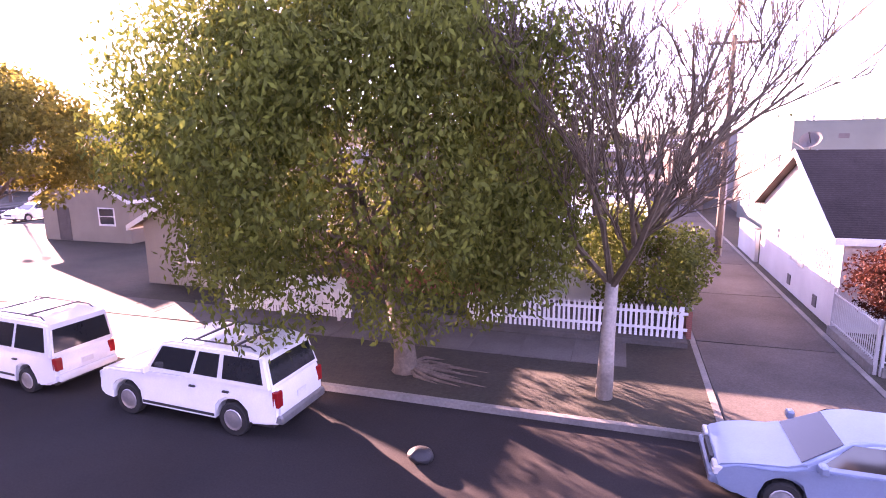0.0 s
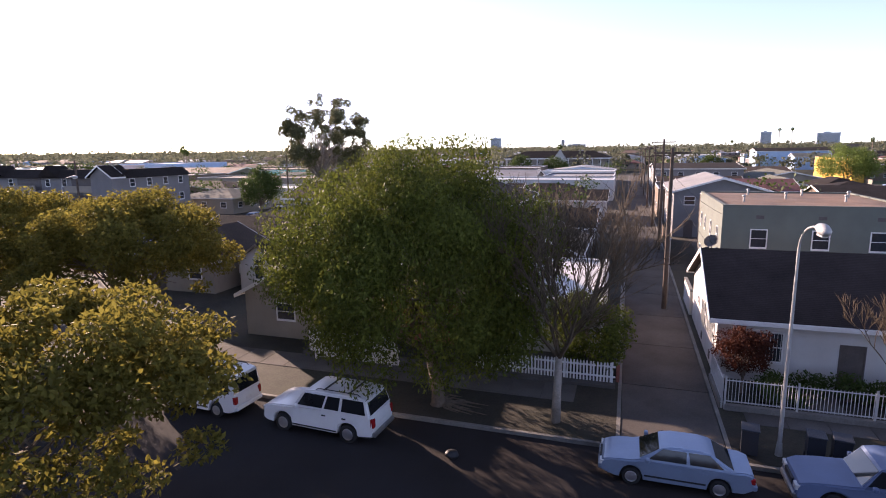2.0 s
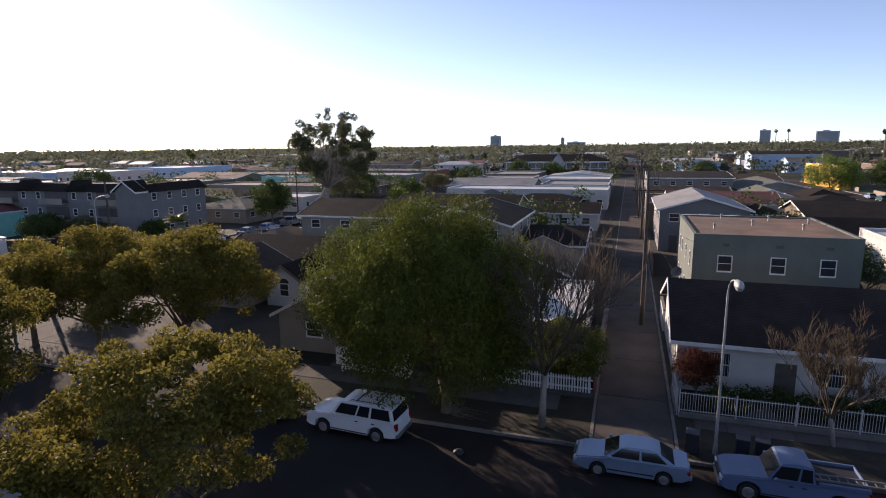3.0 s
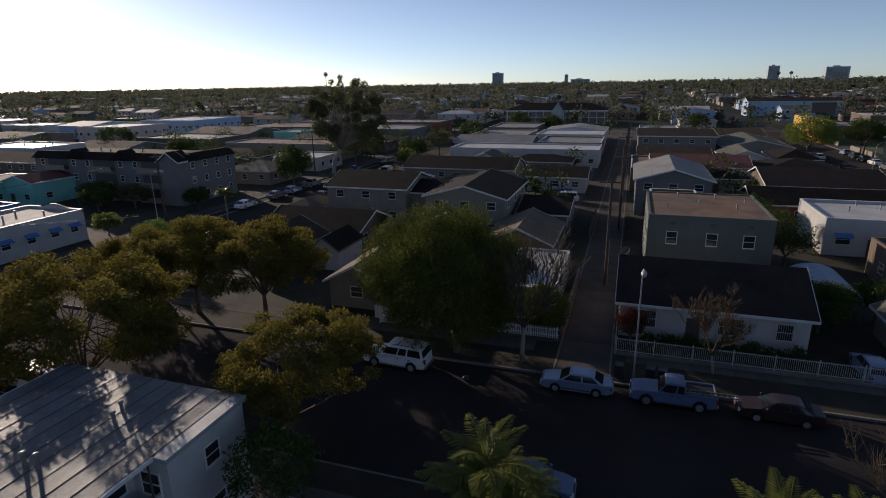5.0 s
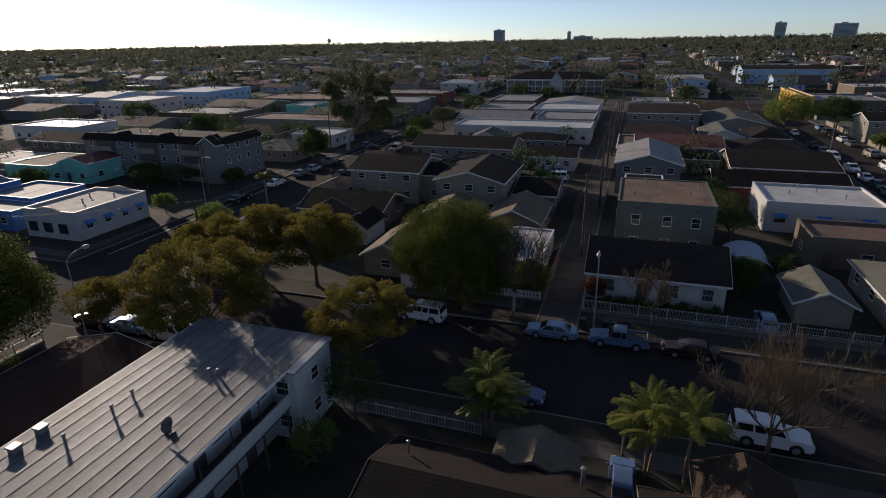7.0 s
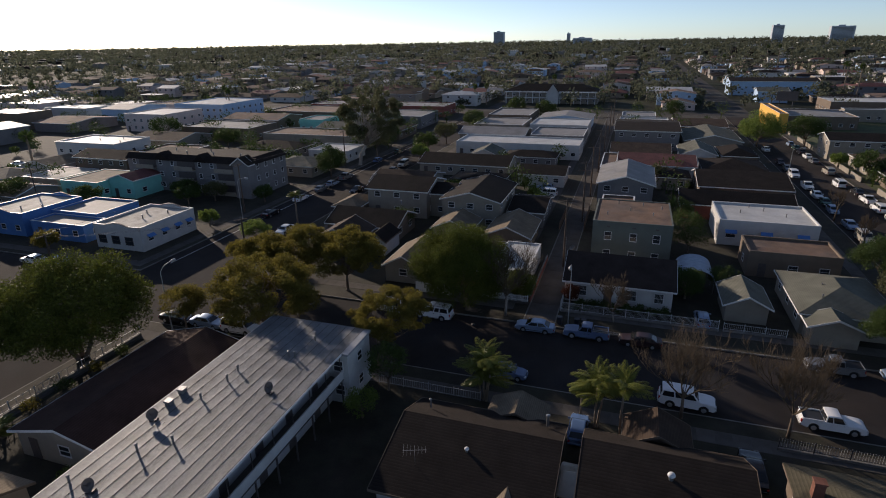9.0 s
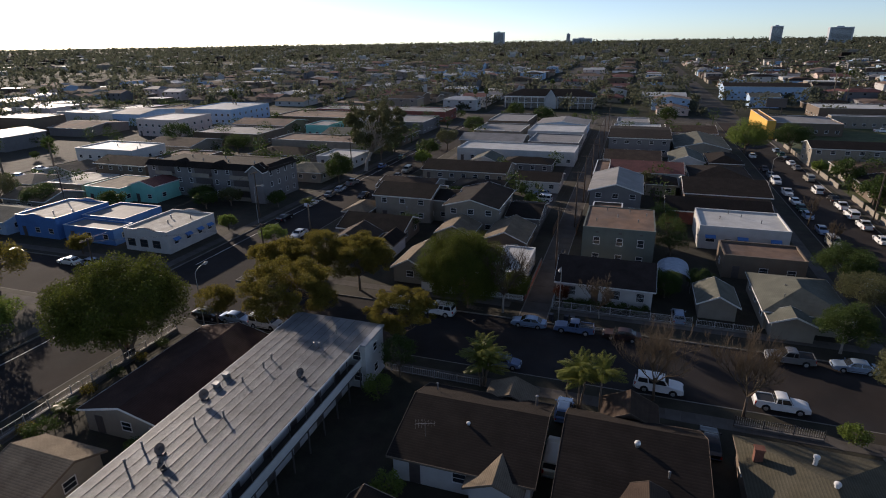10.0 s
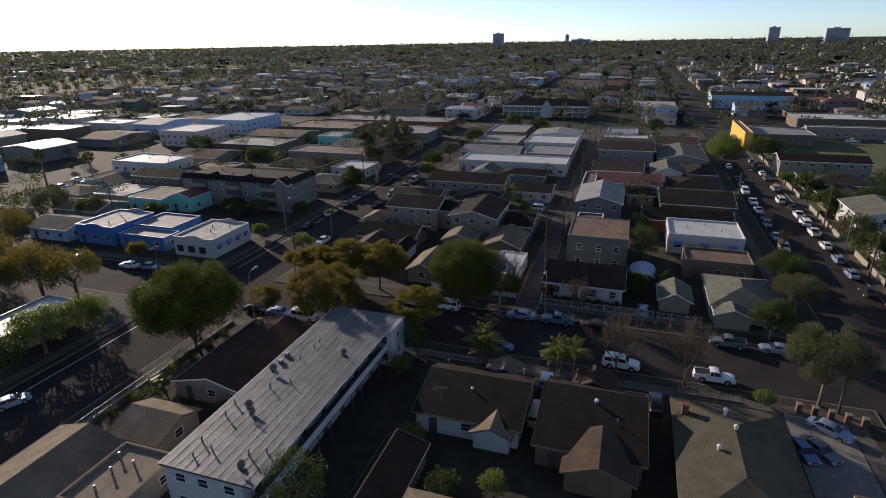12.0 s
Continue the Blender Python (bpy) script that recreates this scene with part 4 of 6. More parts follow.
house(-2.3, -25.8, 10.1, -14.8, 2.75, "gablex", 1.55, "stucco", "shingle", "white bungalow with a dark shingle roof behind the pavement", ridge=0.64, fascia="tan")
gable_wing(5.1, -27.0, 9.3, -23.6, 2.4, 0.85, "stucco", "shingle_t", "rear wing of the bungalow with a pale shingle roof", fascia="tan")
gable_wing(3.8, -14.74, 8.2, -12.2, 2.5, 0.9, "stucco", "shingle_t", "front porch wing with a pale patched gable roof", fascia="tan")
house(12.4, -27.6, 23.6, -14.9, 2.85, "gablex", 1.75, "tan", "shingle", "tan bungalow with a dark brown shingle roof", ridge=0.74, fascia="tan")
gable_wing(15.9, -30.6, 22.6, -24.6, 2.7, 1.35, "tan", "shingle_b", "rear wing with a brown gable roof and a pale fascia", fascia="tan")
gable_wing(15.4, -14.84, 20.0, -11.8, 2.7, 1.1, "tan", "shingle_b", "front porch wing with a brown gable roof", fascia="tan")
house(27.3, -34.0, 38.6, -14.6, 2.75, "hip", 1.7, "tan", "shingle_o", "tan stucco house with a wide tan shingle hip roof", fascia="tan")
house(-35.2, -29.0, -24.4, -11.4, 2.7, "gabley", 1.3, "cream", "shingle_r", "low cream house with a dark reddish-brown gable roof and white bargeboards")
house(-35.0, -39.8, -28.2, -33.4, 2.5, "gablex", 1.1, "cream", "shingle_t", "small cream house with a tan shingle gable roof", ridge=0.6, fascia="tan")
house(-41.0, -57.0, -32.2, -41.2, 2.7, "gabley", 1.3, "tan", "shingle_t", "tan house with a weathered tan gable roof by the side street", fascia="tan")
house(-31.2, -49.5, -24.2, -41.0, 2.7, "flat", 0, "cream", "tanroof", "small flat-roofed rear building with vent pipes", name="rear_building", category="building", fascia="tan")
house(-3.6, -42.5, 0.8, -31.2, 2.6, "gabley", 0.9, "grey", "shingle", "grey garage with a dark shingle roof and pale ridge", name="garage", category="garage", auto=False, fascia="cream", ridge=0.22)
house(1.8, -48.5, 9.4, -38.0, 2.6, "hip", 1.4, "tan", "shingle_t", "tan house with a weathered hip roof", fascia="tan")
house(13.0, -50.0, 23.0, -38.5, 2.7, "gablex", 1.4, "cream", "shingle", "cream rear house with a dark gable roof", fascia="tan")
house(42.8, -40.0, 46.0, -26.0, 2.6, "flat", 0, "cream", "greyroof", "narrow flat-roofed garage by the drive", name="garage", category="garage", auto=False, fascia="tan")

# ---- houses across the street, west of the alley ----
house(-35.8, 22.8, -28.6, 30.2, 2.8, "gabley", 1.8, "cream", "shingle_b", "cream house with a brown gable roof at the corner")
house(-19.7, 15.2, -14.0, 24.5, 2.7, "gabley", 1.5, "cream", "shingle_t", "white stucco house with a tan gable roof behind the street trees")
AW = gable_wing(-27.5, 24.6, -23.9, 30.6, 2.5, 1.25, "stucco", "shingle", "small white gabled wing with an arched window between the houses", fascia="tan", over=0.25)
window(AW, 1.9, 0, 1.55, 1.0, 1.2, "s")
arch = bmesh.new()
prism(arch, [(0.5 * math.cos(k * math.pi / 10), 0.45 * math.sin(k * math.pi / 10)) for k in range(11)], lambda p: (1.9 + p[0], -0.03, 2.16 + p[1]), lambda p: (1.9 + p[0], 0.01, 2.16 + p[1]))
part("arched_pane", arch, M["pane"], AW)
house(-11.0, 16.8, -4.6, 29.0, 2.7, "gablex", 1.5, "brickwall", "shingle", "reddish house with a dark roof behind a white picket fence")
house(-18.5, 33.4, -11.8, 40.4, 2.75, "gabley", 1.5, "cream", "shingle_t", "cream house with a tan gable roof facing the street")
house(-38.2, 30.9, -24.7, 40.4, 2.75, "gablex", 1.75, "tan", "shingle", "long dark-roofed house with white bargeboards and a white eave", ridge=0.52)
house(-8.7, 32.2, -1.2, 42.4, 2.75, "gabley", 1.6, "tan", "shingle_t", "tan house with a pale brown gable roof beside the alley")
house(-4.0, 17.2, 1.3, 29.2, 2.8, "flat", 0, "stucco", "whiteroof", "low garage with a worn white flat roof beside the alley", name="garage", category="garage", auto=False, parapet=0.2)
house(-37.0, 45.8, -24.2, 57.0, 5.6, "gablex", 1.6, "cream", "shingle", "two-storey cream apartment house with a dark gable roof", storeys=2)
house(-19.6, 42.0, -8.6, 57.0, 5.6, "gabley", 1.5, "cream", "shingle", "two-storey cream house with its gable towards the street", storeys=2)
house(-24.1, 48.0, -19.7, 57.0, 4.8, "gablex", 1.2, "cream", "shingle", "linking wing of the cream apartment house", storeys=1)
house(-42.6, 41.4, -37.4, 50.0, 2.6, "hip", 1.3, "tan", "shingle_t", "small tan house with a pale hip roof by the side street")
house(-7.4, 46.0, -1.0, 58.0, 3.0, "gablex", 1.3, "grey", "shingle", "grey garage house with a dark gable roof by the alley")
house(-44.0, 62.0, -30.0, 74.0, 2.9, "gablex", 1.5, "cream", "shingle_b", "cream house with a brown gable roof")
house(-26.0, 62.0, -14.0, 76.0, 3.0, "hip", 1.6, "tan", "shingle", "tan house with a dark hip roof")
house(-12.0, 78.0, -1.0, 88.0, 2.9, "gablex", 1.3, "stucco", "shingle", "white house with a dark gable roof by the alley")
house(-40.0, 84.0, -16.0, 96.0, 3.0, "gablex", 1.7, "cream", "shingle", "long cream house with a dark gable roof")
house(-30.0, 99.0, -22.0, 108.0, 2.8, "gabley", 1.6, "stucco", "shingle_g", "small white house with a grey gable roof")
house(-20.0, 99.0, -6.0, 107.0, 2.8, "hip", 1.3, "grey", "shingle", "grey house with a dark hip roof")
house(-38.0, 111.0, -0.6, 124.0, 4.0, "flat", 0, "stucco", "whiteroof", "long white flat-roofed building beside the alley", name="long_building", category="building")
house(-42.0, 128.0, -20.0, 142.0, 4.0, "gablex", 1.4, "cream", "greyroof", "cream workshop with a grey roof", name="workshop", category="building")
house(-18.0, 128.0, -1.0, 146.0, 4.0, "flat", 0, "grey", "greyroof", "grey flat-roofed workshop", name="workshop", category="building")
house(-42.0, 146.0, -24.0, 166.0, 4.3, "flat", 0, "cream", "greyroof", "cream flat-roofed workshop", name="workshop", category="building")
house(-22.0, 150.0, -1.5, 168.0, 4.2, "flat", 0, "stucco", "whiteroof", "white flat-roofed workshop", name="workshop", category="building")
house(-43.0, 172.0, -26.0, 196.0, 4.5, "flat", 0, "tan", "greyroof", "tan flat-roofed workshop", name="workshop", category="building")
house(-22.0, 172.0, -2.0, 188.0, 4.0, "gabley", 1.2, "skyblue", "greyroof", "pale blue shed with a grey roof", name="shed", category="building")

# ---- houses across the street, east of the alley ----
H5 = house(6.75, 16.0, 20.4, 26.4, 3.1, "gablex", 2.35, "stucco", "shingle_m", "white stucco bungalow with a dark shingle gable roof beside the alley", ridge=0.45, auto=False, over=0.4)
for u, w, h, b in ((1.9, 1.9, 1.5, True), (8.3, 1.9, 1.5, True), (12.0, 1.2, 1.4, True)):
    window(H5, u, 0, 1.75, w, h, "s", bars=b)
door(H5, 5.6, 0, 0.02, "s", "trim")
for yy, w, h, b in ((1.6, 1.8, 1.0, True), (4.3, 1.3, 1.4, True), (7.2, 0.6, 0.6, False)):
    window(H5, 0, yy, 2.0, w, h, "w", bars=b)
for yy in (1.8, 5.0):
    part("foundation_vent", boxes((-0.03, yy, 0.25, 0.02, yy + 0.4, 0.65)), M["trim"], H5)
dish(6.9, 20.9, 5.6, 150, 0.38, 0.4)
G = house(8.9, 31.5, 20.7, 44.8, 6.8, "flat", 0, "green", "tarroof", "two-storey sage-green stucco apartment building with a brown flat roof", storeys=2, auto=False, parapet=0.12, name="apartment_building", category="building", fascia="green")
for u in (2.4, 6.2, 9.6):
    window(G, u, 0, 4.6, 1.1, 1.35, "s")
    window(G, u, 0, 1.7, 1.1, 1.2, "s")
    part("louvre_vent", boxes((u - 0.25, -0.03, 6.0, u + 0.25, 0.02, 6.25)), M["trim"], G)
for yy in (2.0, 5.5, 9.0, 11.5):
    for z in (1.7, 4.6):
        window(G, 0, yy, z, 0.7, 1.2, "w")
for a, b in ((2.0, 4.0), (5.5, 7.0), (9.0, 5.0), (7.5, 10.5), (3.5, 11.0), (10.4, 9.0)):
    vent(8.9 + a, 31.5 + b, 7.0, 0.4, 0.08)
house(9.4, 45.2, 15.0, 50.0, 6.0, "flat", 0, "tan", "tarroof", "rear addition of the green building", name="rear_building", category="building", auto=False)
Wf = house(29.0, 45.6, 44.0, 57.4, 4.1, "flat", 0, "stucco", "whiteroof", "white stucco building with a bright white flat roof", name="flat_roofed_house", auto=False)
for u in (2.0, 7.4, 12.8):
    window(Wf, u, 0, 2.0, 1.6, 1.3, "s")
    a = part("awning", prism(bmesh.new(), [(0, 2.75), (-0.7, 2.3), (0, 2.7)], lambda p: (u - 0.9, p[0], p[1]), lambda p: (u + 0.9, p[0], p[1])), M["blue"], Wf)
door(Wf, 5.0, 0, 0.02, "s")
for a, b in ((4, 6), (8, 8), (11, 5), (6, 10)):
    vent(29.0 + a, 45.6 + b, 4.3, 0.5, 0.09)
house(31.5, 32.0, 43.5, 39.4, 3.6, "flat", 0, "tan", "tarroof", "cream building with a reddish-brown flat roof", name="flat_roofed_house", fascia="tan")
house(34.6, 14.6, 44.6, 27.6, 2.8, "hip", 1.8, "cream", "shingle_g", "cream bungalow with a grey-green hip roof")
gable_wing(35.0, 12.0, 40.0, 14.54, 2.5, 1.0, "cream", "shingle_g", "front porch wing with a grey-green gable roof")
house(26.6, 15.6, 31.4, 22.0, 2.4, "gabley", 1.2, "cream", "shingle_g", "small white garage with a gable roof and double doors", name="garage", category="garage", auto=False)
house(7.8, 62.0, 18.6, 79.5, 5.6, "gabley", 1.6, "grey", "greyroof", "two-storey pale grey house with its gable towards the street", storeys=2)
house(6.9, 82.0, 10.6, 101.0, 4.2, "flat", 0, "tan", "tarroof", "narrow tan building beside the alley", name="rear_building", category="building")
house(11.0, 92.0, 29.0, 106.0, 3.6, "gablex", 1.6, "stucco", "redroof", "long house with a dark red roof")
house(28.4, 73.5, 46.0, 89.0, 3.4, "gablex", 1.7, "tan", "shingle", "long tan house with a dark gable roof", ridge=0.6)
house(24.0, 60.0, 43.8, 70.0, 3.0, "gablex", 1.6, "brickwall", "shingle", "dark house with a black shingle roof and white bargeboards")
house(20.0, 82.0, 27.0, 90.0, 3.0, "hip", 1.4, "cream", "shingle", "small cream house with a dark hip roof")
house(31.0, 92.0, 45.0, 106.0, 3.2, "hip", 1.8, "grey", "shingle", "grey house with a dark hip roof")
house(8.4, 110.0, 24.0, 124.0, 3.2, "gablex", 1.6, "cream", "shingle_b", "cream house with a brown gable roof")
house(27.0, 112.0, 36.0, 126.0, 3.0, "gabley", 1.7, "stucco", "shingle_g", "white house with a grey gable roof")
house(37.5, 112.0, 46.0, 126.0, 3.0, "hip", 1.7, "tan", "shingle", "tan house with a dark hip roof")
house(8.4, 133.0, 27.6, 160.0, 5.8, "gablex", 1.0, "grey", "shingle", "two-storey grey apartment house with a dark low roof", storeys=2)
house(29.5, 134.0, 45.5, 158.0, 3.2, "gabley", 1.8, "cream", "shingle_g", "cream house with a grey gable roof")
house(8.5, 166.0, 26.0, 178.0, 4.0, "flat", 0, "stucco", "whiteroof", "white flat-roofed shop", name="shop", category="building")
house(28.0, 164.0, 45.0, 184.0, 3.4, "gablex", 1.5, "tan", "shingle_b", "tan house with a brown gable roof")
house(9.0, 186.0, 22.0, 200.0, 3.6, "flat", 0, "stucco", "greyroof", "white workshop with a grey flat roof", name="workshop", category="building")
# round-topped canopy beside the bungalow
cn = thing("carport_canopy", 21.4, 23.5, 0.15, 0, "pale blue round-topped carport canopy beside the white bungalow", "carport")
bm = bmesh.new()
arc = [(2.4 * math.cos(a), 1.9 + 1.5 * math.sin(a)) for a in [math.pi * k / 10 for k in range(11)]]
prism(bm, arc + [(p[0] * 0.97, p[1] - 0.06) for p in arc[::-1]], lambda p: (2.4 + p[0], 0, p[1]), lambda p: (2.4 + p[0], 6.5, p[1]))
part("canopy", bm, M["tarp"], cn)
for a in (0.05, 4.7):
    for b in (0.1, 3.2, 6.3):
        part("post", boxes((a, b, 0, a + 0.06, b + 0.06, 1.95)), M["metal"], cn)

# ---- west of the side street ----
def curved_parapet(t, W, D, z, wall):
    """Front and rear parapets that swell up in the middle, with a dark coping."""
    k = 16
    top = [(W * i / k, z + 0.55 * math.sin(math.pi * min(1, max(0, (i / k - 0.2) / 0.6))) ** 2) for i in range(k + 1)]
    for y0, y1 in ((-0.06, 0.16), (D - 0.16, D + 0.06)):
        part("curved_parapet", prism(bmesh.new(), [(0, z - 0.3), (W, z - 0.3)] + top[::-1], lambda p: (p[0], y0, p[1]), lambda p: (p[0], y1, p[1])), M[wall], t)
        part("parapet_coping", prism(bmesh.new(), top + [(a, b + 0.07) for a, b in top[::-1]], lambda p: (p[0], y0 - 0.04, p[1]), lambda p: (p[0], y1 + 0.04, p[1])), M["trim"], t)



Wc = house(-75.8, 14.6, -65.3, 27.6, 4.0, "flat", 0, "stucco", "wornroof", "white corner shop with a curved parapet and a worn white roof", name="corner_shop", category="building", auto=False)
for u in (1.6, 4.6, 7.6):
    window(Wc, u, 0, 1.7, 1.8, 1.5, "s", frame_mat="trim")
for yy in (2.0, 5.2, 8.4, 11.2):
    window(Wc, 10.5, yy, 2.0, 1.2, 1.0, "e")
    part("awning", prism(bmesh.new(), [(0, 2.8), (0.7, 2.35), (0, 2.72)], lambda p: (10.5 + p[0], yy - 0.8, p[1]), lambda p: (10.5 + p[0], yy + 0.8, p[1])), M["blue"], Wc)
Bb = house(-105.2, 15.0, -93.9, 27.8, 4.2, "flat", 0, "blue", "wornroof", "bright blue building with a worn white flat roof", name="blue_building", category="building", fascia="white")
house(-93.5, 20.6, -82.0, 30.6, 3.4, "flat", 0, "blue", "greyroof", "blue garage row with a grey flat roof", name="garage", category="garage")
house(-92.6, 15.4, -79.5, 20.4, 2.9, "flat", 0, "blue", "greyroof", "low blue annex", name="annex", category="building")
curved_parapet(Bb, 11.3, 12.8, 4.5, "blue")
curved_parapet(Wc, 10.5, 13.0, 4.3, "stucco")
house(-114.6, 39.4, -103.1, 52.0, 3.9, "flat", 0, "teal", "tanroof", "turquoise house with a pale flat roof", parapet=0.15)
house(-103.0, 42.6, -95.6, 54.0, 4.3, "gabley", 1.1, "teal", "redroof", "turquoise gabled house with a red-brown roof", ridge=0.5)
A3 = house(-105.2, 51.0, -68.6, 64.5, 8.0, "flat", 0, "grey", "shingle", "three-storey grey apartment building with a dark mansard edge and balconies", name="apartment_building", category="building", auto=False, parapet=0.0)
for k in range(3):
    xx = 3.6 + k * 11.6
    for f in range(3):
        z = f * 2.7 + 1.5
        window(A3, xx - 1.5, 0, z, 1.0, 1.2, "s")
        window(A3, xx + 6.6, 0, z, 1.0, 1.2, "s")
        # flat dark panel on the wall paints the shade of a recessed balcony
        part("balcony_opening", boxes((xx, -0.04, f * 2.7 + 0.25, xx + 5.2, 0.02, f * 2.7 + 2.3)), M["trim"], A3)
        part("balcony", boxes((xx - 0.1, -1.2, f * 2.7 + 0.1, xx + 5.3, -0.05, f * 2.7 + 0.25), (xx - 0.1, -1.2, f * 2.7 + 0.25, xx + 5.3, -1.12, f * 2.7 + 1.1)), M["cream"], A3)
    part("front_gable", prism(bmesh.new(), [(-0.6, 7.9), (1.3, 9.5), (3.2, 7.9)], lambda p: (xx + 6.0 + p[0], -0.6, p[1]), lambda p: (xx + 6.0 + p[0], 2.6, p[1])), M["shingle"], A3)
part("mansard", prism(bmesh.new(), [(-0.5, 7.6), (0.0, 7.6), (1.6, 8.9), (1.2, 8.9)], lambda p: (-0.3, p[0], p[1]), lambda p: (36.9, p[0], p[1])), M["shingle"], A3)
part("mansard", prism(bmesh.new(), [(37.1, 7.6), (36.6, 7.6), (35.0, 8.9), (35.4, 8.9)], lambda p: (p[0], 0.0, p[1]), lambda p: (p[0], 13.6, p[1])), M["shingle"], A3)
for k in range(4):
    for f in range(3):
        window(A3, 36.6, 2.0 + k * 3.2, f * 2.7 + 1.5, 1.0, 1.2, "e")
gable_wing(-72.6, 49.4, -68.5, 50.94, 8.0, 1.4, "grey", "shingle", "tall narrow gabled stair bay of the grey building")
house(-79.0, 72.0, -66.0, 84.0, 2.9, "hip", 1.5, "cream", "shingle_g", "cream house with a pale hip roof on the side street")
house(-100.0, 72.0, -84.0, 88.0, 3.0, "gablex", 1.6, "tan", "shingle", "tan house with a dark gable roof")
house(-150.5, 67.5, -127.8, 81.0, 6.8, "flat", 0, "stucco", "whiteroof", "two-storey white apartment building with a bright flat roof", storeys=2, name="apartment_building", category="building")
house(-126.0, 70.0, -110.0, 86.0, 4.0, "flat", 0, "tan", "tarroof", "tan flat-roofed building", name="flat_roofed_house")
house(-146.0, 40.0, -134.0, 50.0, 3.0, "hip", 1.5, "cream", "tanroof", "cream house with a pale tan hip roof")
house(-131.0, 42.0, -119.0, 54.0, 3.2, "flat", 0, "cream", "wornroof", "cream house with a worn pale flat roof", name="flat_roofed_house", parapet=0.15)
house(-130.0, 56.5, -112.0, 66.0, 5.6, "gablex", 1.4, "tan", "shingle", "two-storey tan house with a dark roof", storeys=2)
house(-148.0, 54.0, -136.0, 64.0, 3.0, "gabley", 1.4, "stucco", "shingle_t", "white house with a tan gable roof")
house(-107.5, 109.5, -70.5, 124.0, 4.3, "flat", 0, "cream", "tarroof", "long cream flat-roofed building", name="long_building", category="building")
house(-79.0, 92.0, -66.0, 104.0, 3.0, "flat", 0, "stucco", "whiteroof", "small white flat-roofed house", name="flat_roofed_house")
house(-104.0, 92.0, -84.0, 104.0, 3.0, "hip", 1.6, "grey", "shingle", "grey house with a dark hip roof")
house(-148.0, 92.0, -128.0, 108.0, 4.0, "gablex", 1.5, "cream", "shingle_b", "cream house with a brown roof")
house(-148.0, 116.0, -118.0, 134.0, 4.5, "flat", 0, "tan", "greyroof", "tan flat-roofed building", name="flat_roofed_house")
house(-113.5, 142.5, -103.0, 156.0, 4.6, "flat", 0, "teal", "greyroof", "small turquoise building", name="flat_roofed_house")
house(-100.0, 132.0, -84.0, 148.0, 3.2, "gablex", 1.6, "cream", "shingle_g", "cream house with a grey gable roof")
house(-82.0, 132.0, -66.0, 150.0, 3.2, "hip", 1.7, "tan", "shingle", "tan house with a dark hip roof")
house(-148.0, 140.0, -122.0, 158.0, 4.5, "gablex", 1.5, "tan", "tarroof", "tan house with a brown roof")
house(-100.0, 160.0, -68.0, 182.0, 4.5, "flat", 0, "grey", "greyroof", "grey flat-roofed workshop", name="workshop", category="building")
house(-146.0, 166.0, -108.0, 190.0, 4.5, "flat", 0, "tan", "tarroof", "tan flat-roofed workshop", name="workshop", category="building")
house(-140.0, 196.0, -70.0, 214.0, 4.5, "flat", 0, "brickwall", "greyroof", "long reddish shop row", name="shop_row", category="building")
house(-188.0, 128.0, -167.0, 150.0, 6.8, "flat", 0, "pink", "whiteroof", "two-storey pinkish apartment building with a flat roof", storeys=2, name="apartment_building", category="building")
house(-196.0, 165.0, -168.0, 196.0, 6.8, "flat", 0, "skyblue", "whiteroof", "pale blue two-storey building with a white flat roof", storeys=2, name="apartment_building", category="building")
wr = random.Random(31)
for gx in range(-400, -198, 34):
    for gy in range(16, 214, 33):
        w, dd = wr.uniform(18, 30), wr.uniform(14, 27)
        house(gx + wr.uniform(0, 3), gy + wr.uniform(0, 4), gx + w, gy + dd, wr.choice([3.6, 4.2, 5.5, 6.8]), wr.choice(["flat", "flat", "flat", "gablex", "gabley"]), 1.3, wr.choice(["stucco", "skyblue", "cream", "grey", "tan", "pink"]),
              wr.choice(["whiteroof", "whiteroof", "greyroof", "tarroof"]), "flat plain workshop among others far off", name="warehouse", category="building", auto=False, group="far workshops")
house(-75.2, -30.0, -67.6, -15.6, 3.4, "flat", 0, "cream", "whiteroof", "flat-roofed building with a sunlit white roof", name="flat_roofed_house")
house(-120.0, -30.0, -98.0, -12.0, 3.0, "gablex", 1.6, "tan", "shingle_b", "tan house with a brown gable roof")
house(-120.0, 14.0, -107.5, 24.0, 3.0, "gablex", 1.4, "skyblue", "shingle_g", "pale blue house with a grey gable roof")
house(-148.0, 14.0, -134.0, 26.0, 3.0, "hip", 1.5, "cream", "shingle_b", "cream house with a brown hip roof")
house(-128.0, 28.0, -114.0, 38.0, 3.0, "gablex", 1.4, "cream", "shingle_t", "cream house with a pale roof")

# ---- far buildings that stand out ----
Hh = house(-56.0, 262.0, -5.5, 280.0, 6.4, "hip", 3.4, "cream", "shingle", "long two-storey inn with a steep dark roof and white columns", name="inn", category="building", storeys=2)
gable_wing(-32.0, 259.0, -26.0, 261.94, 6.0, 4.2, "stucco", "shingle", "tall white entrance gable of the inn")
for i in range(14):
    part("column", boxes((1.0 + i * 3.7, -1.6, 0, 1.35 + i * 3.7, -1.25, 5.9)), M["white"], Hh)
part("veranda_floor", boxes((0.4, -1.7, 2.9, 50.0, -0.004, 3.15)), M["white"], Hh)
part("veranda_roof", boxes((0.4, -1.8, 5.9, 50.0, -0.46, 6.15)), M["white"], Hh)
house(66.0, 324.0, 112.0, 342.0, 8.0, "gablex", 1.6, "skyblue", "shingle", "three-storey pale blue apartment building", storeys=2, name="apartment_building", category="building")
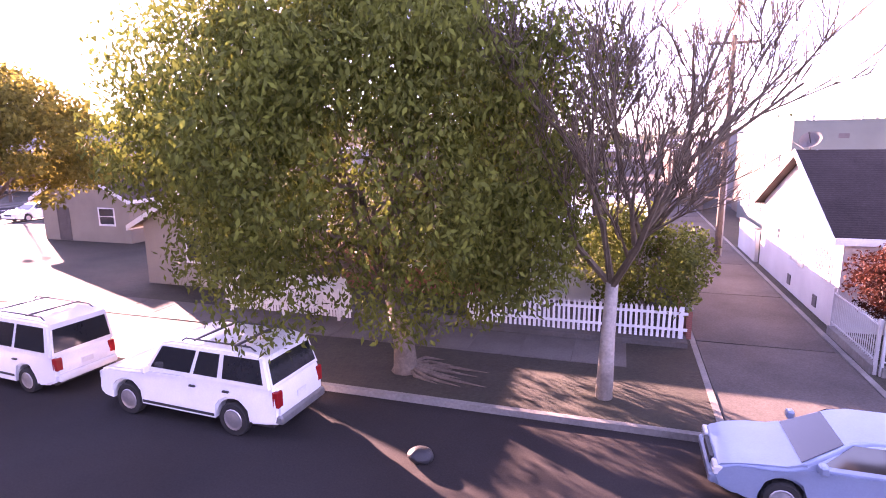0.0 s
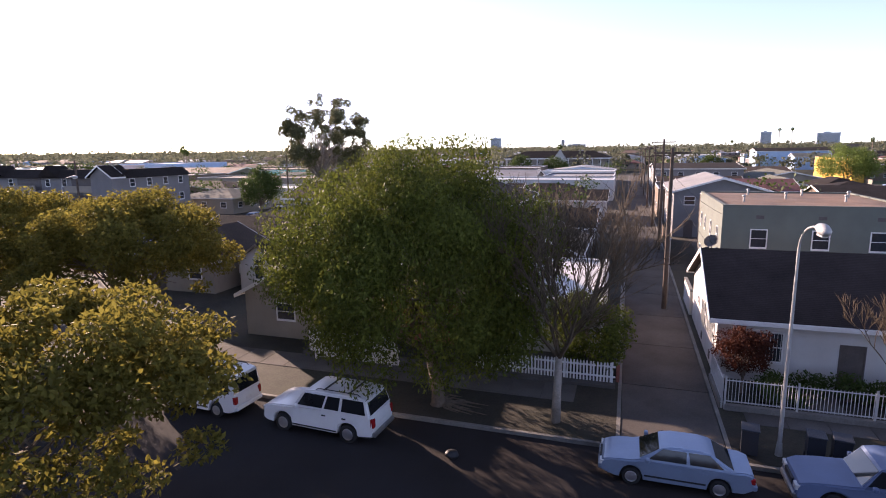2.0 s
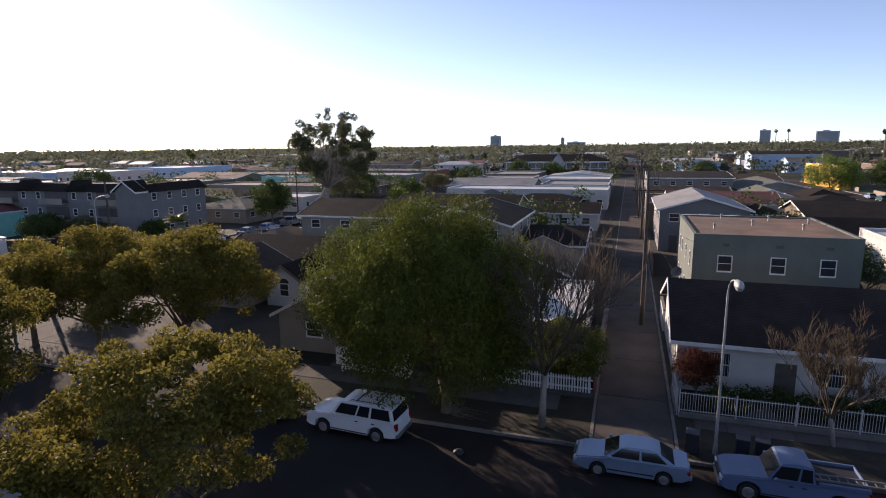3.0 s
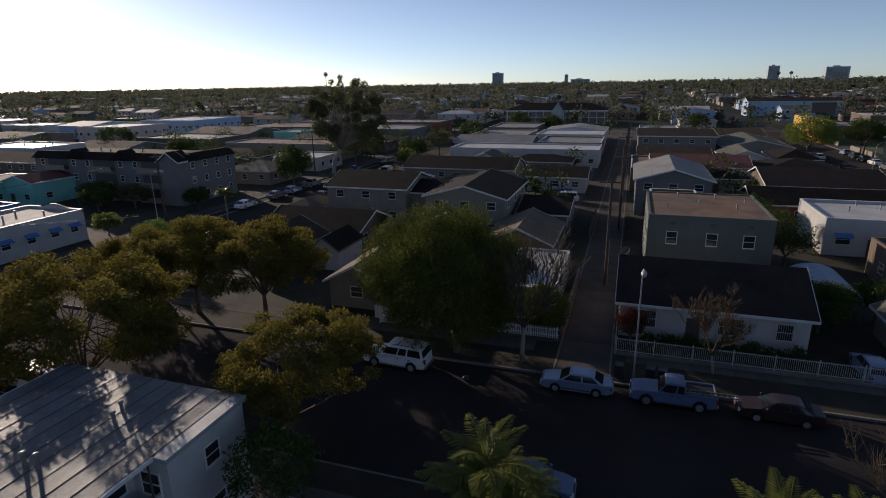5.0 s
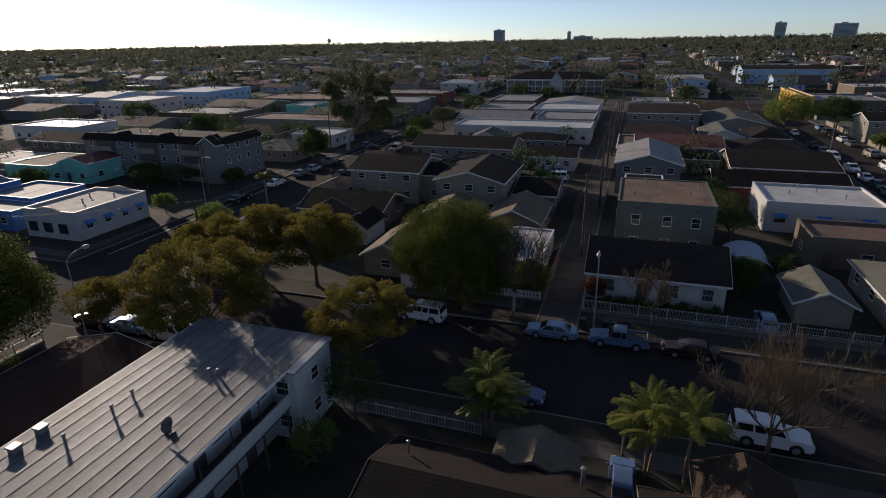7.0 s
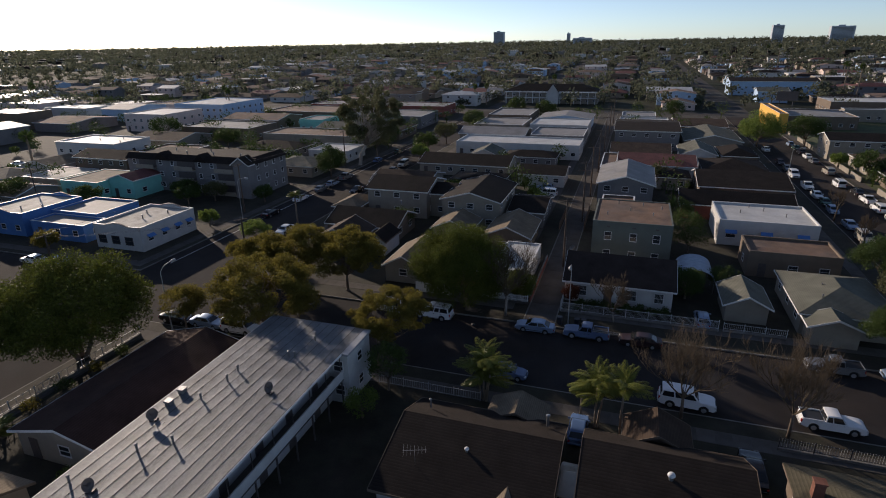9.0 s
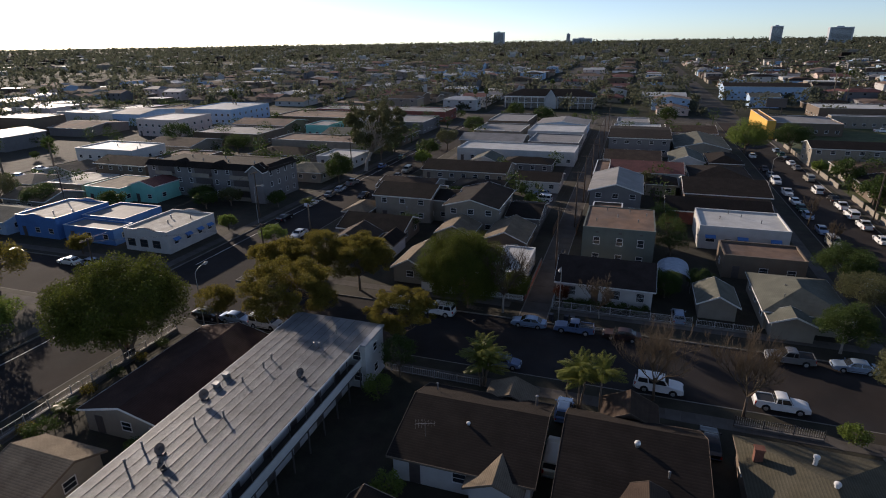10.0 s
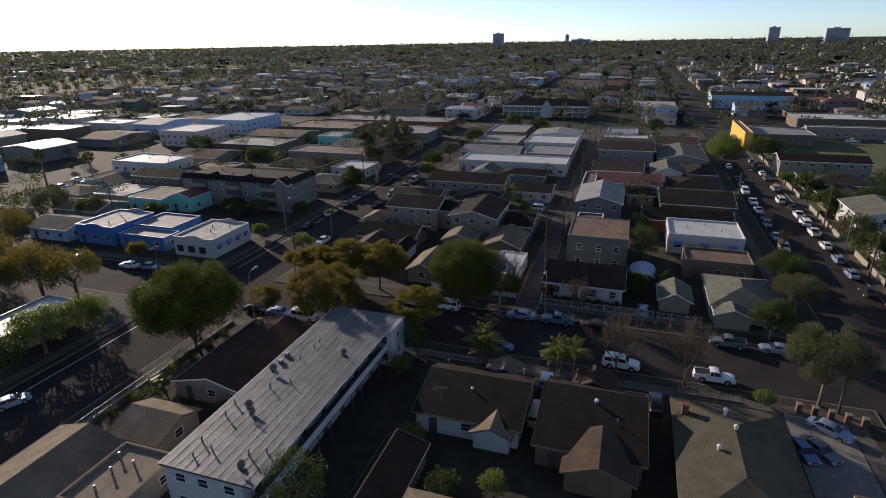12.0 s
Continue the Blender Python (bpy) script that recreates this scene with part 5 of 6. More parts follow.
house(63.4, 178.0, 66.4, 214.0, 6.6, "flat", 0, "orange", "tarroof", "ochre-yellow end wall of a shop row", name="shop", category="building", auto=False)
house(67.0, 190.0, 92.0, 214.0, 4.4, "flat", 0, "tan", "greyroof", "long tan shop row with a grey roof", name="shop_row", category="building")
house(94.0, 214.0, 150.0, 219.0, 4.6, "flat", 0, "cream", "whiteroof", "long low school building with a pale roof", name="school", category="building")
house(96.0, 240.0, 160.0, 262.0, 5.0, "flat", 0, "tan", "whiteroof", "long low school wing with a pale roof", name="school", category="building")
house(66.5, 128.0, 92.0, 139.0, 5.6, "gablex", 1.4, "cream", "shingle", "two-storey cream motel with a dark roof", storeys=2, name="motel", category="building")
house(70.0, 20.0, 84.0, 34.0, 3.0, "gablex", 1.6, "cream", "shingle_b", "cream house with a brown gable roof")
house(70.0, 44.0, 84.0, 58.0, 3.0, "hip", 1.6, "stucco", "shingle", "white house with a dark hip roof")
house(70.0, 66.0, 84.0, 80.0, 5.6, "gabley", 1.6, "stucco", "shingle_g", "two-storey white house with a grey gable roof", storeys=2)
house(70.0, 88.0, 84.0, 102.0, 3.0, "gabley", 1.7, "tan", "shingle", "tan house with a dark gable roof")
house(70.0, 108.0, 86.0, 122.0, 3.0, "hip", 1.7, "cream", "shingle_b", "cream house with a brown hip roof")
house(70.0, -30.0, 88.0, -12.0, 3.0, "hip", 1.6, "cream", "shingle", "cream corner house with a dark hip roof")

# ---- street furniture ----
def street_lamp(x, y, arm_dir, label="tall grey street lamp with a curved arm", h=8.6, reach=2.0):
    t = thing("street_lamp", x, y, 0.15, arm_dir, label, "street lamp", "street lamps")
    part("base", cyl(bmesh.new(), 0, 0, -0.05, 0.5, 0.13, 10, 0.09), M["lamp"], t)
    part("pole", tube(bmesh.new(), [(0, 0, 0.45), (0, 0, 4), (0, 0, h - 0.9)], [0.075, 0.06, 0.045], 10), M["lamp"], t)
    pts = [(reach * (1 - math.cos(a)) * 0.9, 0, h - 0.95 + 0.95 * math.sin(a)) for a in [k * math.pi / 12 for k in range(7)]]
    part("arm", tube(bmesh.new(), pts, [0.038] * 7, 8), M["lamp"], t)
    hd = bmesh.new()
    tube(hd, [(reach * 0.85, 0, h), (reach * 0.95, 0, h + 0.02), (reach * 1.12, 0, h + 0.0), (reach * 1.28, 0, h - 0.03), (reach * 1.34, 0, h - 0.04)], [0.05, 0.13, 0.19, 0.15, 0.04], 10)
    part("head", hd, M["lamp"], t, smooth=True)
    part("lens", boxes((reach * 1.0, -0.1, h - 0.22, reach * 1.24, 0.1, h - 0.12), bevel=0.03), M["clearlens"], t)
    return t


street_lamp(8.0, 8.95, -90)
street_lamp(-39.6, -6.6, 90)
street_lamp(-61.0, 36.0, 0)
street_lamp(66.0, 58.0, 180)
street_lamp(50.0, 96.0, 0)


def utility_pole(x, y, h=11.2, rz=0.0, arms=(0.3,), lean=0.0):
    t = thing("utility_pole", x, y, 0.1, rz, "dark wooden utility pole with crossarms beside the alley", "utility pole", "utility poles")
    part("pole", tube(bmesh.new(), [(0, 0, -0.1), (lean * 0.5, 0, h * 0.5), (lean, 0, h)], [0.17, 0.15, 0.11], 10), M["pole"], t)
    for a in arms:
        part("crossarm", boxes((lean - 1.2, 0.1, h - a - 0.12, lean + 1.2, 0.22, h - a)), M["pole"], t)
        for k in (-1.1, -0.65, 0.65, 1.1):
            part("insulator", cyl(bmesh.new(), lean + k, 0.16, h - a, h - a + 0.14, 0.035, 6), M["darkmetal"], t)
    part("riser_pipe", boxes((0.15, -0.04, 0, 0.22, 0.04, h * 0.45)), M["metal"], t)
    return t


POLES = [(5.1, 28.0, 11.1, 0.0), (5.8, 52.0, 12.0, 0.0), (5.8, 72.0, 11.4, 0.0), (5.8, 98.0, 11.2, 0.0), (5.8, 126.0, 11.0, 0.0), (5.8, 156.0, 11.0, 0.0), (5.8, 190.0, 11.0, 0.0)]
for i, (x, y, h, l) in enumerate(POLES):
    utility_pole(x, y, h, 0, (0.3, 1.7) if i in (1, 3) else (0.3,), l)
utility_pole(66.0, 74.0, 10.5, 90)
utility_pole(65.6, 42.0, 9.5, 90)
utility_pole(-47.2, 18.6, 6.6, 60)
utility_pole(-63.5, 40.0, 10.5, 90)
utility_pole(-61.5, -4.0, 10.0, 90)
utility_pole(-63.5, 86.0, 10.5, 90)
utility_pole(-110.0, 30.0, 10.5, 0)
utility_pole(47.0, -7.6, 6.0, 0, ())


def wire(a, b, sag, r=0.012):
    pts = []
    for k in range(11):
        s = k / 10
        p = Vector(a).lerp(Vector(b), s)
        p.z -= sag * 4 * s * (1 - s)
        pts.append(p)
    ob = part("cable", tube(bmesh.new(), pts, [r] * 11, 4), M["wire"], None)
    return tagged(ob, "thin black overhead cable between utility poles", "cable", "overhead cables")


for (xa, ya, ha, _), (xb, yb, hb, _) in zip(POLES, POLES[1:]):
    for k in (-1.1, -0.65, 0.65, 1.1):
        wire((xa + k, ya + 0.16, ha + 0.22), (xb + k, yb + 0.16, hb + 0.22), 0.5)
    wire((xa, ya, ha - 3), (xb, yb, hb - 3.4), 0.5, 0.02)
for k in (-1.1, 1.1):
    wire((-63.5, 40 + k, 10.5), (-61.5, -4 + k, 10.1), 0.7)
    wire((-63.5, 40 + k, 10.5), (-63.5, 86 + k, 10.5), 0.7)
for k in (-0.5, 0.5):
    wire((-47.2 + k, 18.6, 6.5), (-61.5 + k, -4.0, 9.6), 0.4)
wire((5.1, 28.0, 9.5), (9.0, 31.6, 6.4), 0.3)
wire((5.1, 28.0, 9.0), (7.0, 21.0, 5.6), 0.3)


bg = thing("rubbish_bag", -3.4, 5.6, 0.0, 20, "small dark rubbish bag lying in the street", "bag")
bm = bmesh.new()
bmesh.ops.create_icosphere(bm, subdivisions=3, radius=0.22)
for v in bm.verts:
    v.co = Vector((v.co.x * 1.2, v.co.y, max(v.co.z, -0.16) * 0.75)) * (1 + 0.16 * noise.noise(v.co * 6))
    v.co.z += 0.13
part("sack", bm, M["plastic"], bg)

# ---- fences ----
def picket_fence(x0, x1, y, base=0.3, h=1.0, step=0.155):
    t = thing("picket_fence", x0, y, base, 0, "white wooden picket fence on a low bank", "fence")
    n = int((x1 - x0) / step)
    me = cached(("picket",), lambda: prism(bmesh.new(), [(-0.04, 0), (0.04, 0), (0.04, h - 0.08), (0, h), (-0.04, h - 0.08)], lambda p: (p[0], -0.035, p[1]), lambda p: (p[0], -0.012, p[1])))
    for i in range(n):
        p = link_mesh("picket", me, M["white"], t)
        p.matrix_basis = pose(0.08 + i * step, 0, 0.03, random.uniform(-1.5, 1.5), random.uniform(-1.5, 1.5), 0)
    for z in (0.25, 0.75):
        part("rail", boxes((0, -0.01, z, x1 - x0, 0.03, z + 0.08)), M["white"], t)
    for i in range(int((x1 - x0) / 2.2) + 1):
        part("post", boxes((min(i * 2.2, x1 - x0 - 0.1), 0.0301, -0.2, min(i * 2.2 + 0.09, x1 - x0), 0.12, 0.98)), M["white"], t)
    return t


slab("bank", -14.5, 13.15, 0.1, 2.2, 13.9, 0.3, "concrete", "low concrete retaining bank below the fence", "wall")
picket_fence(-4.6, 2.2, 13.5)
picket_fence(-13.4, -8.4, 12.6, h=1.05, step=0.118)
fw = thing("board_fence", -14.2, 13.4, 0.3, 0, "solid white board fence with pointed tops", "fence")
for i in range(36):
    me = cached(("board",), lambda: prism(bmesh.new(), [(-0.07, 0), (0.07, 0), (0.07, 1.15), (0, 1.25), (-0.07, 1.15)], lambda p: (p[0], -0.03, p[1]), lambda p: (p[0], 0, p[1])))
    b = link_mesh("board", me, M["white"], fw)
    b.matrix_basis = pose(0.08 + i * 0.145, 0, 0)
for z in (0.2, 0.9):
    part("rail", boxes((0, 0.004, z, 5.2, 0.05, z + 0.09)), M["white"], fw)


def bar_fence(x0, y0, x1, y1, h=1.15, step=0.13, base=0.15, label="white iron bar fence along the pavement", mname="iron", plinth=0.25):
    ln = math.hypot(x1 - x0, y1 - y0)
    t = thing("iron_fence", x0, y0, base, math.degrees(math.atan2(y1 - y0, x1 - x0)), label, "fence")
    me = cached(("bar", h), lambda: boxes((-0.011, -0.011, 0.08, 0.011, 0.011, h)))
    for i in range(1, int(ln / step)):
        b = link_mesh("bar", me, M[mname], t)
        b.matrix_basis = pose(i * step, 0, plinth)
    for z in (0.12, h - 0.1):
        part("rail", boxes((0, -0.02, plinth + z, ln, 0.02, plinth + z + 0.035)), M[mname], t)
    n = max(1, round(ln / 2.6))
    for i in range(n + 1):
        part("post", boxes((i * ln / n - 0.035, -0.035, 0, i * ln / n + 0.035, 0.035, plinth + h + 0.1)), M[mname], t)
    if plinth:
        part("plinth", boxes((0, -0.1, -0.05, ln, 0.1, plinth)), M["kerb"], t)
    return t


bar_fence(6.7, 12.4, 25.6, 12.4)
bar_fence(6.6, 12.5, 6.6, 15.8)
bar_fence(26.2, 12.6, 33.0, 12.6, 0.9, 0.2)
bar_fence(-9.5, -9.6, 1.5, -9.6, 1.0, 0.25, label="pale metal fence in the shade along the pavement", mname="lamp", plinth=0.0)
bar_fence(28.0, -8.8, 36.0, -8.8, 1.0, 0.2, label="dark iron fence along the pavement", mname="darkmetal")
bar_fence(-42.2, -44.0, -42.2, -9.0, 1.0, 0.7, label="pale railing along the side street", mname="lamp", plinth=0.35)


def wall_run(x0, y0, x1, y1, h, m, label, name="garden_wall", th=0.16, base=0.15):
    ln = math.hypot(x1 - x0, y1 - y0)
    t = thing(name, x0, y0, base, math.degrees(math.atan2(y1 - y0, x1 - x0)), label, "wall")
    part("wall", boxes((0, -th / 2, -0.1, ln, th / 2, h)), M[m], t)
    part("coping", boxes((-0.03, -th / 2 - 0.03, h, ln + 0.03, th / 2 + 0.03, h + 0.06)), M["kerb"], t)
    return t


def board_run(x0, y0, x1, y1, h=1.7, step=0.16, label="weathered brown wooden board fence"):
    ln = math.hypot(x1 - x0, y1 - y0)
    t = thing("board_fence", x0, y0, 0.12, math.degrees(math.atan2(y1 - y0, x1 - x0)), label, "fence")
    me = cached(("plank", h), lambda: boxes((-0.07, -0.012, 0.03, 0.07, 0.012, h)))
    for i in range(int(ln / step)):
        b = link_mesh("board", me, M["wood"], t)
        b.matrix_basis = pose(0.08 + i * step, 0, random.uniform(-0.02, 0.02), 0, random.uniform(-1, 1), 0)
    for z in (0.3, h - 0.35):
        part("rail", boxes((0, 0.013, z, ln, 0.06, z + 0.08)), M["wood"], t)
    return t


board_run(6.6, 46.0, 6.6, 61.0)
board_run(2.2, 45.0, 2.2, 60.0)
wall_run(2.3, 14.0, 2.3, 30.0, 0.9, "brickwall", "low reddish brick wall beside the alley")
wall_run(6.7, 26.8, 6.7, 31.0, 1.6, "stucco", "white stucco yard wall by the alley")
slab("driveway", 40.6, -24.0, 0.1, 47.4, -9.7, 0.165, "kerb", "worn pale concrete drive with parked cars", "driveway")
wall_run(41.3, -36.0, 41.3, -24.2, 0.9, "kerb", "low concrete wall beside the drive")
for yy in range(20, 210, 9):
    if yy % 4:
        wall_run(66.8, yy, 66.8, yy + 7.5, 1.2, "cream", "pale garden wall along the side street")
for k in range(5):
    g = thing("gate_pier", 42.4 + k * 1.7, -8.6 - 0.25 * k, 0.15, 0, "short dark brick gate pier by the pavement", "pier", "gate piers")
    part("shaft", boxes((-0.3, -0.3, 0, 0.3, 0.3, 1.15)), M["brick"], g)
    part("cap", boxes((-0.36, -0.36, 1.15, 0.36, 0.36, 1.27), bevel=0.03), M["kerb"], g)

# ---- bins, chimneys, roof things ----
def wheelie_bin(x, y, rz=0):
    t = thing("wheelie_bin", x, y, 0.15, rz, "dark plastic wheeled bin standing by the kerb", "bin", "wheeled bins")
    bm = bmesh.new()
    prism(bm, [(-0.24, 0.05), (0.24, 0.05), (0.32, 0.98), (-0.30, 0.98)], lambda p: (-0.27, p[0], p[1]), lambda p: (0.27, p[0], p[1]))
    part("body", bm, M["bin"], t)
    part("lid", boxes((-0.3, -0.36, 0.985, 0.3, 0.34, 1.05), bevel=0.02), M["bin"], t)
    for s in (-1, 1):
        w = part("wheel", ring_lathe([(0.1, -0.03), (0.1, 0.03)], 10), M["tyre"], t)
        w.matrix_basis = pose(s * 0.27, 0.22, 0.1, 0, 0, 90)


for x, y in ((7.0, 8.8), (9.1, 8.9), (9.9, 8.9)):
    wheelie_bin(x, y, random.uniform(-10, 10))
ch = thing("chimney", 28.2, -17.6, 2.2, 0, "orange-red brick chimney at the roof's edge", "chimney")
part("shaft", boxes((-0.35, -0.3, 0, 0.35, 0.3, 2.3)), M["brick"], ch)
part("crown", boxes((-0.42, -0.37, 2.3, 0.42, 0.37, 2.42)), M["brick"], ch)
for x, y, z in ((32.4, -17.6, 4.1), (33.0, -20.8, 4.3), (31.0, -24.2, 3.9)):
    v = thing("roof_vent", x, y, z, 0, "stubby white vent with a round cowl on the tan roof", "vent")
    part("pipe", cyl(bmesh.new(), 0, 0, -0.3, 0.5, 0.17, 10), M["white"], v)
    part("cowl", tube(bmesh.new(), [(0, 0, 0.5), (0, 0, 0.54), (0, 0, 0.72), (0, 0, 0.8)], [0.17, 0.27, 0.25, 0.08], 10), M["white"], v)
dome_vent(18.3, -20.4, 4.55)
dome_vent(3.5, -21.4, 3.95, 0.2)
vent(9.0, -16.2, 3.85, 0.9, 0.12)
vent(-1.0, -17.0, 4.1, 0.7, 0.07)
vent(20.8, -23.0, 4.1, 0.5, 0.08)
an = thing("tv_antenna", 0.0, -23.5, 3.4, 20, "thin metal television antenna on a roof", "antenna")
part("mast", cyl(bmesh.new(), 0, 0, -0.1, 1.6, 0.02, 6), M["metal"], an)
part("boom", boxes((-0.9, -0.012, 1.55, 0.9, 0.012, 1.58)), M["metal"], an)
for k in range(7):
    part("element", boxes((-0.85 + k * 0.28, -0.7 + k * 0.06, 1.56, -0.835 + k * 0.28, 0.7 - k * 0.06, 1.575)), M["metal"], an)
for x, y in ((38.0, 21.0), (40.0, 19.0), (37.2, 17.4)):
    vent(x, y, 3.9, 0.4, 0.07)
for x, y, z in ((-70, 20, 4.2), (-72, 23, 4.2), (-68, 24, 4.2), (-98, 18, 4.4), (-95, 20, 4.4), (-140, 74, 7.0), (-134, 77, 7.0), (-130, 72, 7.0), (-92, 57, 8.2), (-84, 57, 8.2), (-76, 57, 8.2), (-98, 60, 8.2), (-88, 61, 8.2), (-28, 42, 4), (-29, -45, 2.9), (-27.5, -43.5, 2.9), (-30, -43, 2.9), (-28.4, -47.5, 2.9)):
    vent(x, y, z, 0.6, 0.12)

# ---- cars ----
def park(car, *spots):
    for i, (x, y, rz) in enumerate(spots):
        m = pose(x, y, 0.0 if len(spots[i]) == 3 else 0.15, 0, 0, rz)
        if i == 0:
            car.matrix_basis = m
        else:
            copy_thing(car, m)


park(make_car("suv", "white", "white four-door off-road wagon with roof bars, parked by the kerb", True, True), (-9.05, 6.4, 177))
park(make_car("van", "white", "white passenger van with roof rails, parked by the kerb", True, True), (-15.4, 6.7, 176), (60.9, 96.0, 90), (-31.0, -4.3, 0))
park(make_car("sedan", "silver", "silver-blue four-door sedan parked by the kerb", False, True), (4.25, 6.6, 180), (43.0, 6.6, 180), (44.9, -12.0, -35), (62.6, 42.0, 90), (-36.0, -4.2, 0), (53.4, 62.0, -90))
park(make_car("pickup", "paleblue", "faded blue pickup truck parked by the kerb", False, True), (10.4, 6.7, 180))
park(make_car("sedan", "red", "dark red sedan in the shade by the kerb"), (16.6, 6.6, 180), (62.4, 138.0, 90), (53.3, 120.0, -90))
park(make_car("sedan", "black", "black sedan parked on a drive"), (25.4, -12.6, 90), (-40.8, -4.3, 0), (62.5, 89.0, 90), (62.6, 33.5, 90), (-56.9, 40.0, 90), (-48.0, 62.0, -90))
park(make_car("compact", "paleblue", "faded pale blue hatchback by the kerb"), (3.1, -4.3, 0))
park(make_car("suv", "white", "white boxy four-door jeep-like wagon by the kerb"), (20.9, -4.2, -2), (62.2, 75.0, 90), (-48.2, 74.0, -90), (-4.0, 70.0, 180), (53.2, 104.0, -90))
park(make_car("pickup", "white", "white pickup truck parked by the kerb"), (33.2, -4.0, 0), (62.3, 67.5, 90), (62.3, 82.0, 90), (110.0, 206.0, 0), (124.0, 206.0, 0), (53.4, 92.0, -90))
park(make_car("pickup", "grey", "grey pickup truck with a loaded bed by the kerb"), (36.2, 6.6, 180), (-57.0, 73.5, 90))
park(make_car("compact", "blue", "blue hatchback on a narrow drive"), (11.25, -11.6, 90), (41.0, -17.0, -70), (-58.0, 96.0, 90), (-72.0, 64.0, 20))
park(make_car("suv", "beige", "pale beige wagon on a narrow drive"), (11.3, -19.2, 90), (53.3, 54.0, -90), (-48.1, 92.0, -90), (-4.2, 63.0, 180), (62.3, 110.0, 90))
park(make_car("sedan", "grey", "dark grey sedan on the drive"), (42.8, -16.2, -55), (53.4, 112.0, -90), (-57.0, 61.0, 90), (-48.1, 84.0, -90), (62.4, 124.0, 90), (53.4, 44.5, -90), (-76.0, -14.0, 10))
park(make_car("compact", "silver", "silver hatchback parked by the kerb"), (-55.6, -37.0, 62), (53.5, 33.6, -90), (62.5, 50.0, 90), (-57.0, 66.5, 90), (-75.0, 6.4, 0), (-160.0, 55.0, 20), (-152.5, 65.5, 20), (-5.0, 76.0, 180), (62.4, 152.0, 90), (53.3, 72.0, -90), (24.0, 14.5, 90))
park(make_car("sedan", "white", "white sedan parked by the kerb"), (62.4, 58.5, 90), (53.4, 84.0, -90), (-57.2, 52.0, 90), (-66.0, -3.0, 0), (62.4, 131.0, 90), (-47.6, 31.0, -90), (-80.0, 5.8, 180), (-156.0, 60.0, 20), (-163.0, 64.0, 20), (-150.5, 52.0, 20), (53.3, 140.0, -90))
park(make_car("compact", "green", "dark green hatchback parked by the kerb"), (53.5, 78.0, -90), (-57.1, 110.0, 90), (62.5, 145.0, 90), (-95.0, 6.0, 180))
lad = thing("ladder", 12.6, 6.2, 1.12, 0, "aluminium ladder lying on the pickup's bed", "ladder")
for s in (-0.2, 0.2):
    part("stile", boxes((-1.7, s - 0.03, 0.1, 1.7, s + 0.03, 0.17)), M["metal"], lad)
for k in range(11):
    part("rung", boxes((-1.55 + k * 0.31, -0.17, 0.12, -1.52 + k * 0.31, 0.17, 0.15)), M["metal"], lad)

# ---- trees, nearest first ----
T1 = tree(-5.2, 9.4, 11.4, 7.3, "broad dense green street tree with drooping outer twigs and roots", "dense", "bark", 150000, 0.165, 220, 1.2, 0.3, 2.4, -0.88, 0.0, 11, (-1.4, 1.2), rz=5.3, droop=1.2, limbs=12, aspect=0.42)
for i in range(9):
    a = -0.9 + i * 0.28
    ln = 1.3 + 0.9 * ((i * 7) % 3) / 2
    part("root", tube(bmesh.new(), [(0.2 * math.cos(a), 0.2 * math.sin(a) * 0.5, 0.12), (ln * 0.5 * math.cos(a), ln * 0.4 * math.sin(a), 0.05), (ln * math.cos(a) + 0.3, ln * 0.5 * math.sin(a) - 0.1, -0.02)], [0.07, 0.05, 0.015], 6), M["bark"], T1)
bare_tree(-0.05, 9.2, 11.5, 0.85, "leafless street tree with a white-barked trunk by the alley", 5, "twig", 0.17, 2.8, 4, 4, "palebark", up=0.34)
tree(-11.0, -6.5, 8.6, 5.2, "street tree with an open yellow-green umbrella crown", "gold", "bark", 48000, 0.15, 110, 0.72, 0.17, 2.4, -0.4, 0.45, 12, (0.6, 2.0), rz=3.0, limbs=12)
tree(-25.4, -6.5, 10.5, 7.4, "street tree with a broad yellow-green umbrella crown", "gold", "bark", 70000, 0.18, 150, 0.95, 0.22, 2.6, -0.5, 0.35, 13, (-1.0, 2.0), rz=4.2, limbs=14)
tree(-23.6, 10.4, 9.6, 6.6, "wide street tree with a yellow-green crown before the houses", "gold", "bark", 55000, 0.19, 130, 0.95, 0.22, 2.6, -0.5, 0.35, 14, rz=3.8, limbs=12)
tree(-31.0, 10.2, 9.4, 6.2, "wide street tree with a yellow-green crown among others", "gold", "bark", 45000, 0.19, 120, 0.95, 0.2, 2.6, -0.5, 0.35, 51, rz=3.6, limbs=12)
tree(-37.6, 10.4, 7.4, 4.6, "wide street tree with a yellow-green crown near the corner", "gold", "bark", 26000, 0.19, 90, 0.8, 0.2, 2.4, -0.4, 0.45, 15, rz=3.0, limbs=10)
tree(-36.8, -5.0 - 2.0, 6.4, 3.2, "small open street tree at the corner", "gold", "bark", 14000, 0.17, 46, 0.8, 0.13, 2.2, -0.3, 0.3, 16, rz=2.0)
tree(-44.8, -15.0, 11.4, 9.4, "large dark dense evergreen street tree with several stems", "dense", "bark", 80000, 0.26, 200, 1.5, 0.26, 2.6, -0.85, 0.0, 17, (-0.8, 1.0), rz=4.9, stems=3, limbs=7)
tree(-47.2, 22.0, 5.4, 2.6, "small green street tree at the kerb", "bright", "bark", 9000, 0.17, 36, 0.8, 0.12, 2.0, -0.4, 0.2, 18)
tree(-44.0, 13.2, 4.6, 2.4, "small green street tree near the corner", "gold", "bark", 8000, 0.17, 36, 0.8, 0.12, 1.8, -0.4, 0.2, 19)
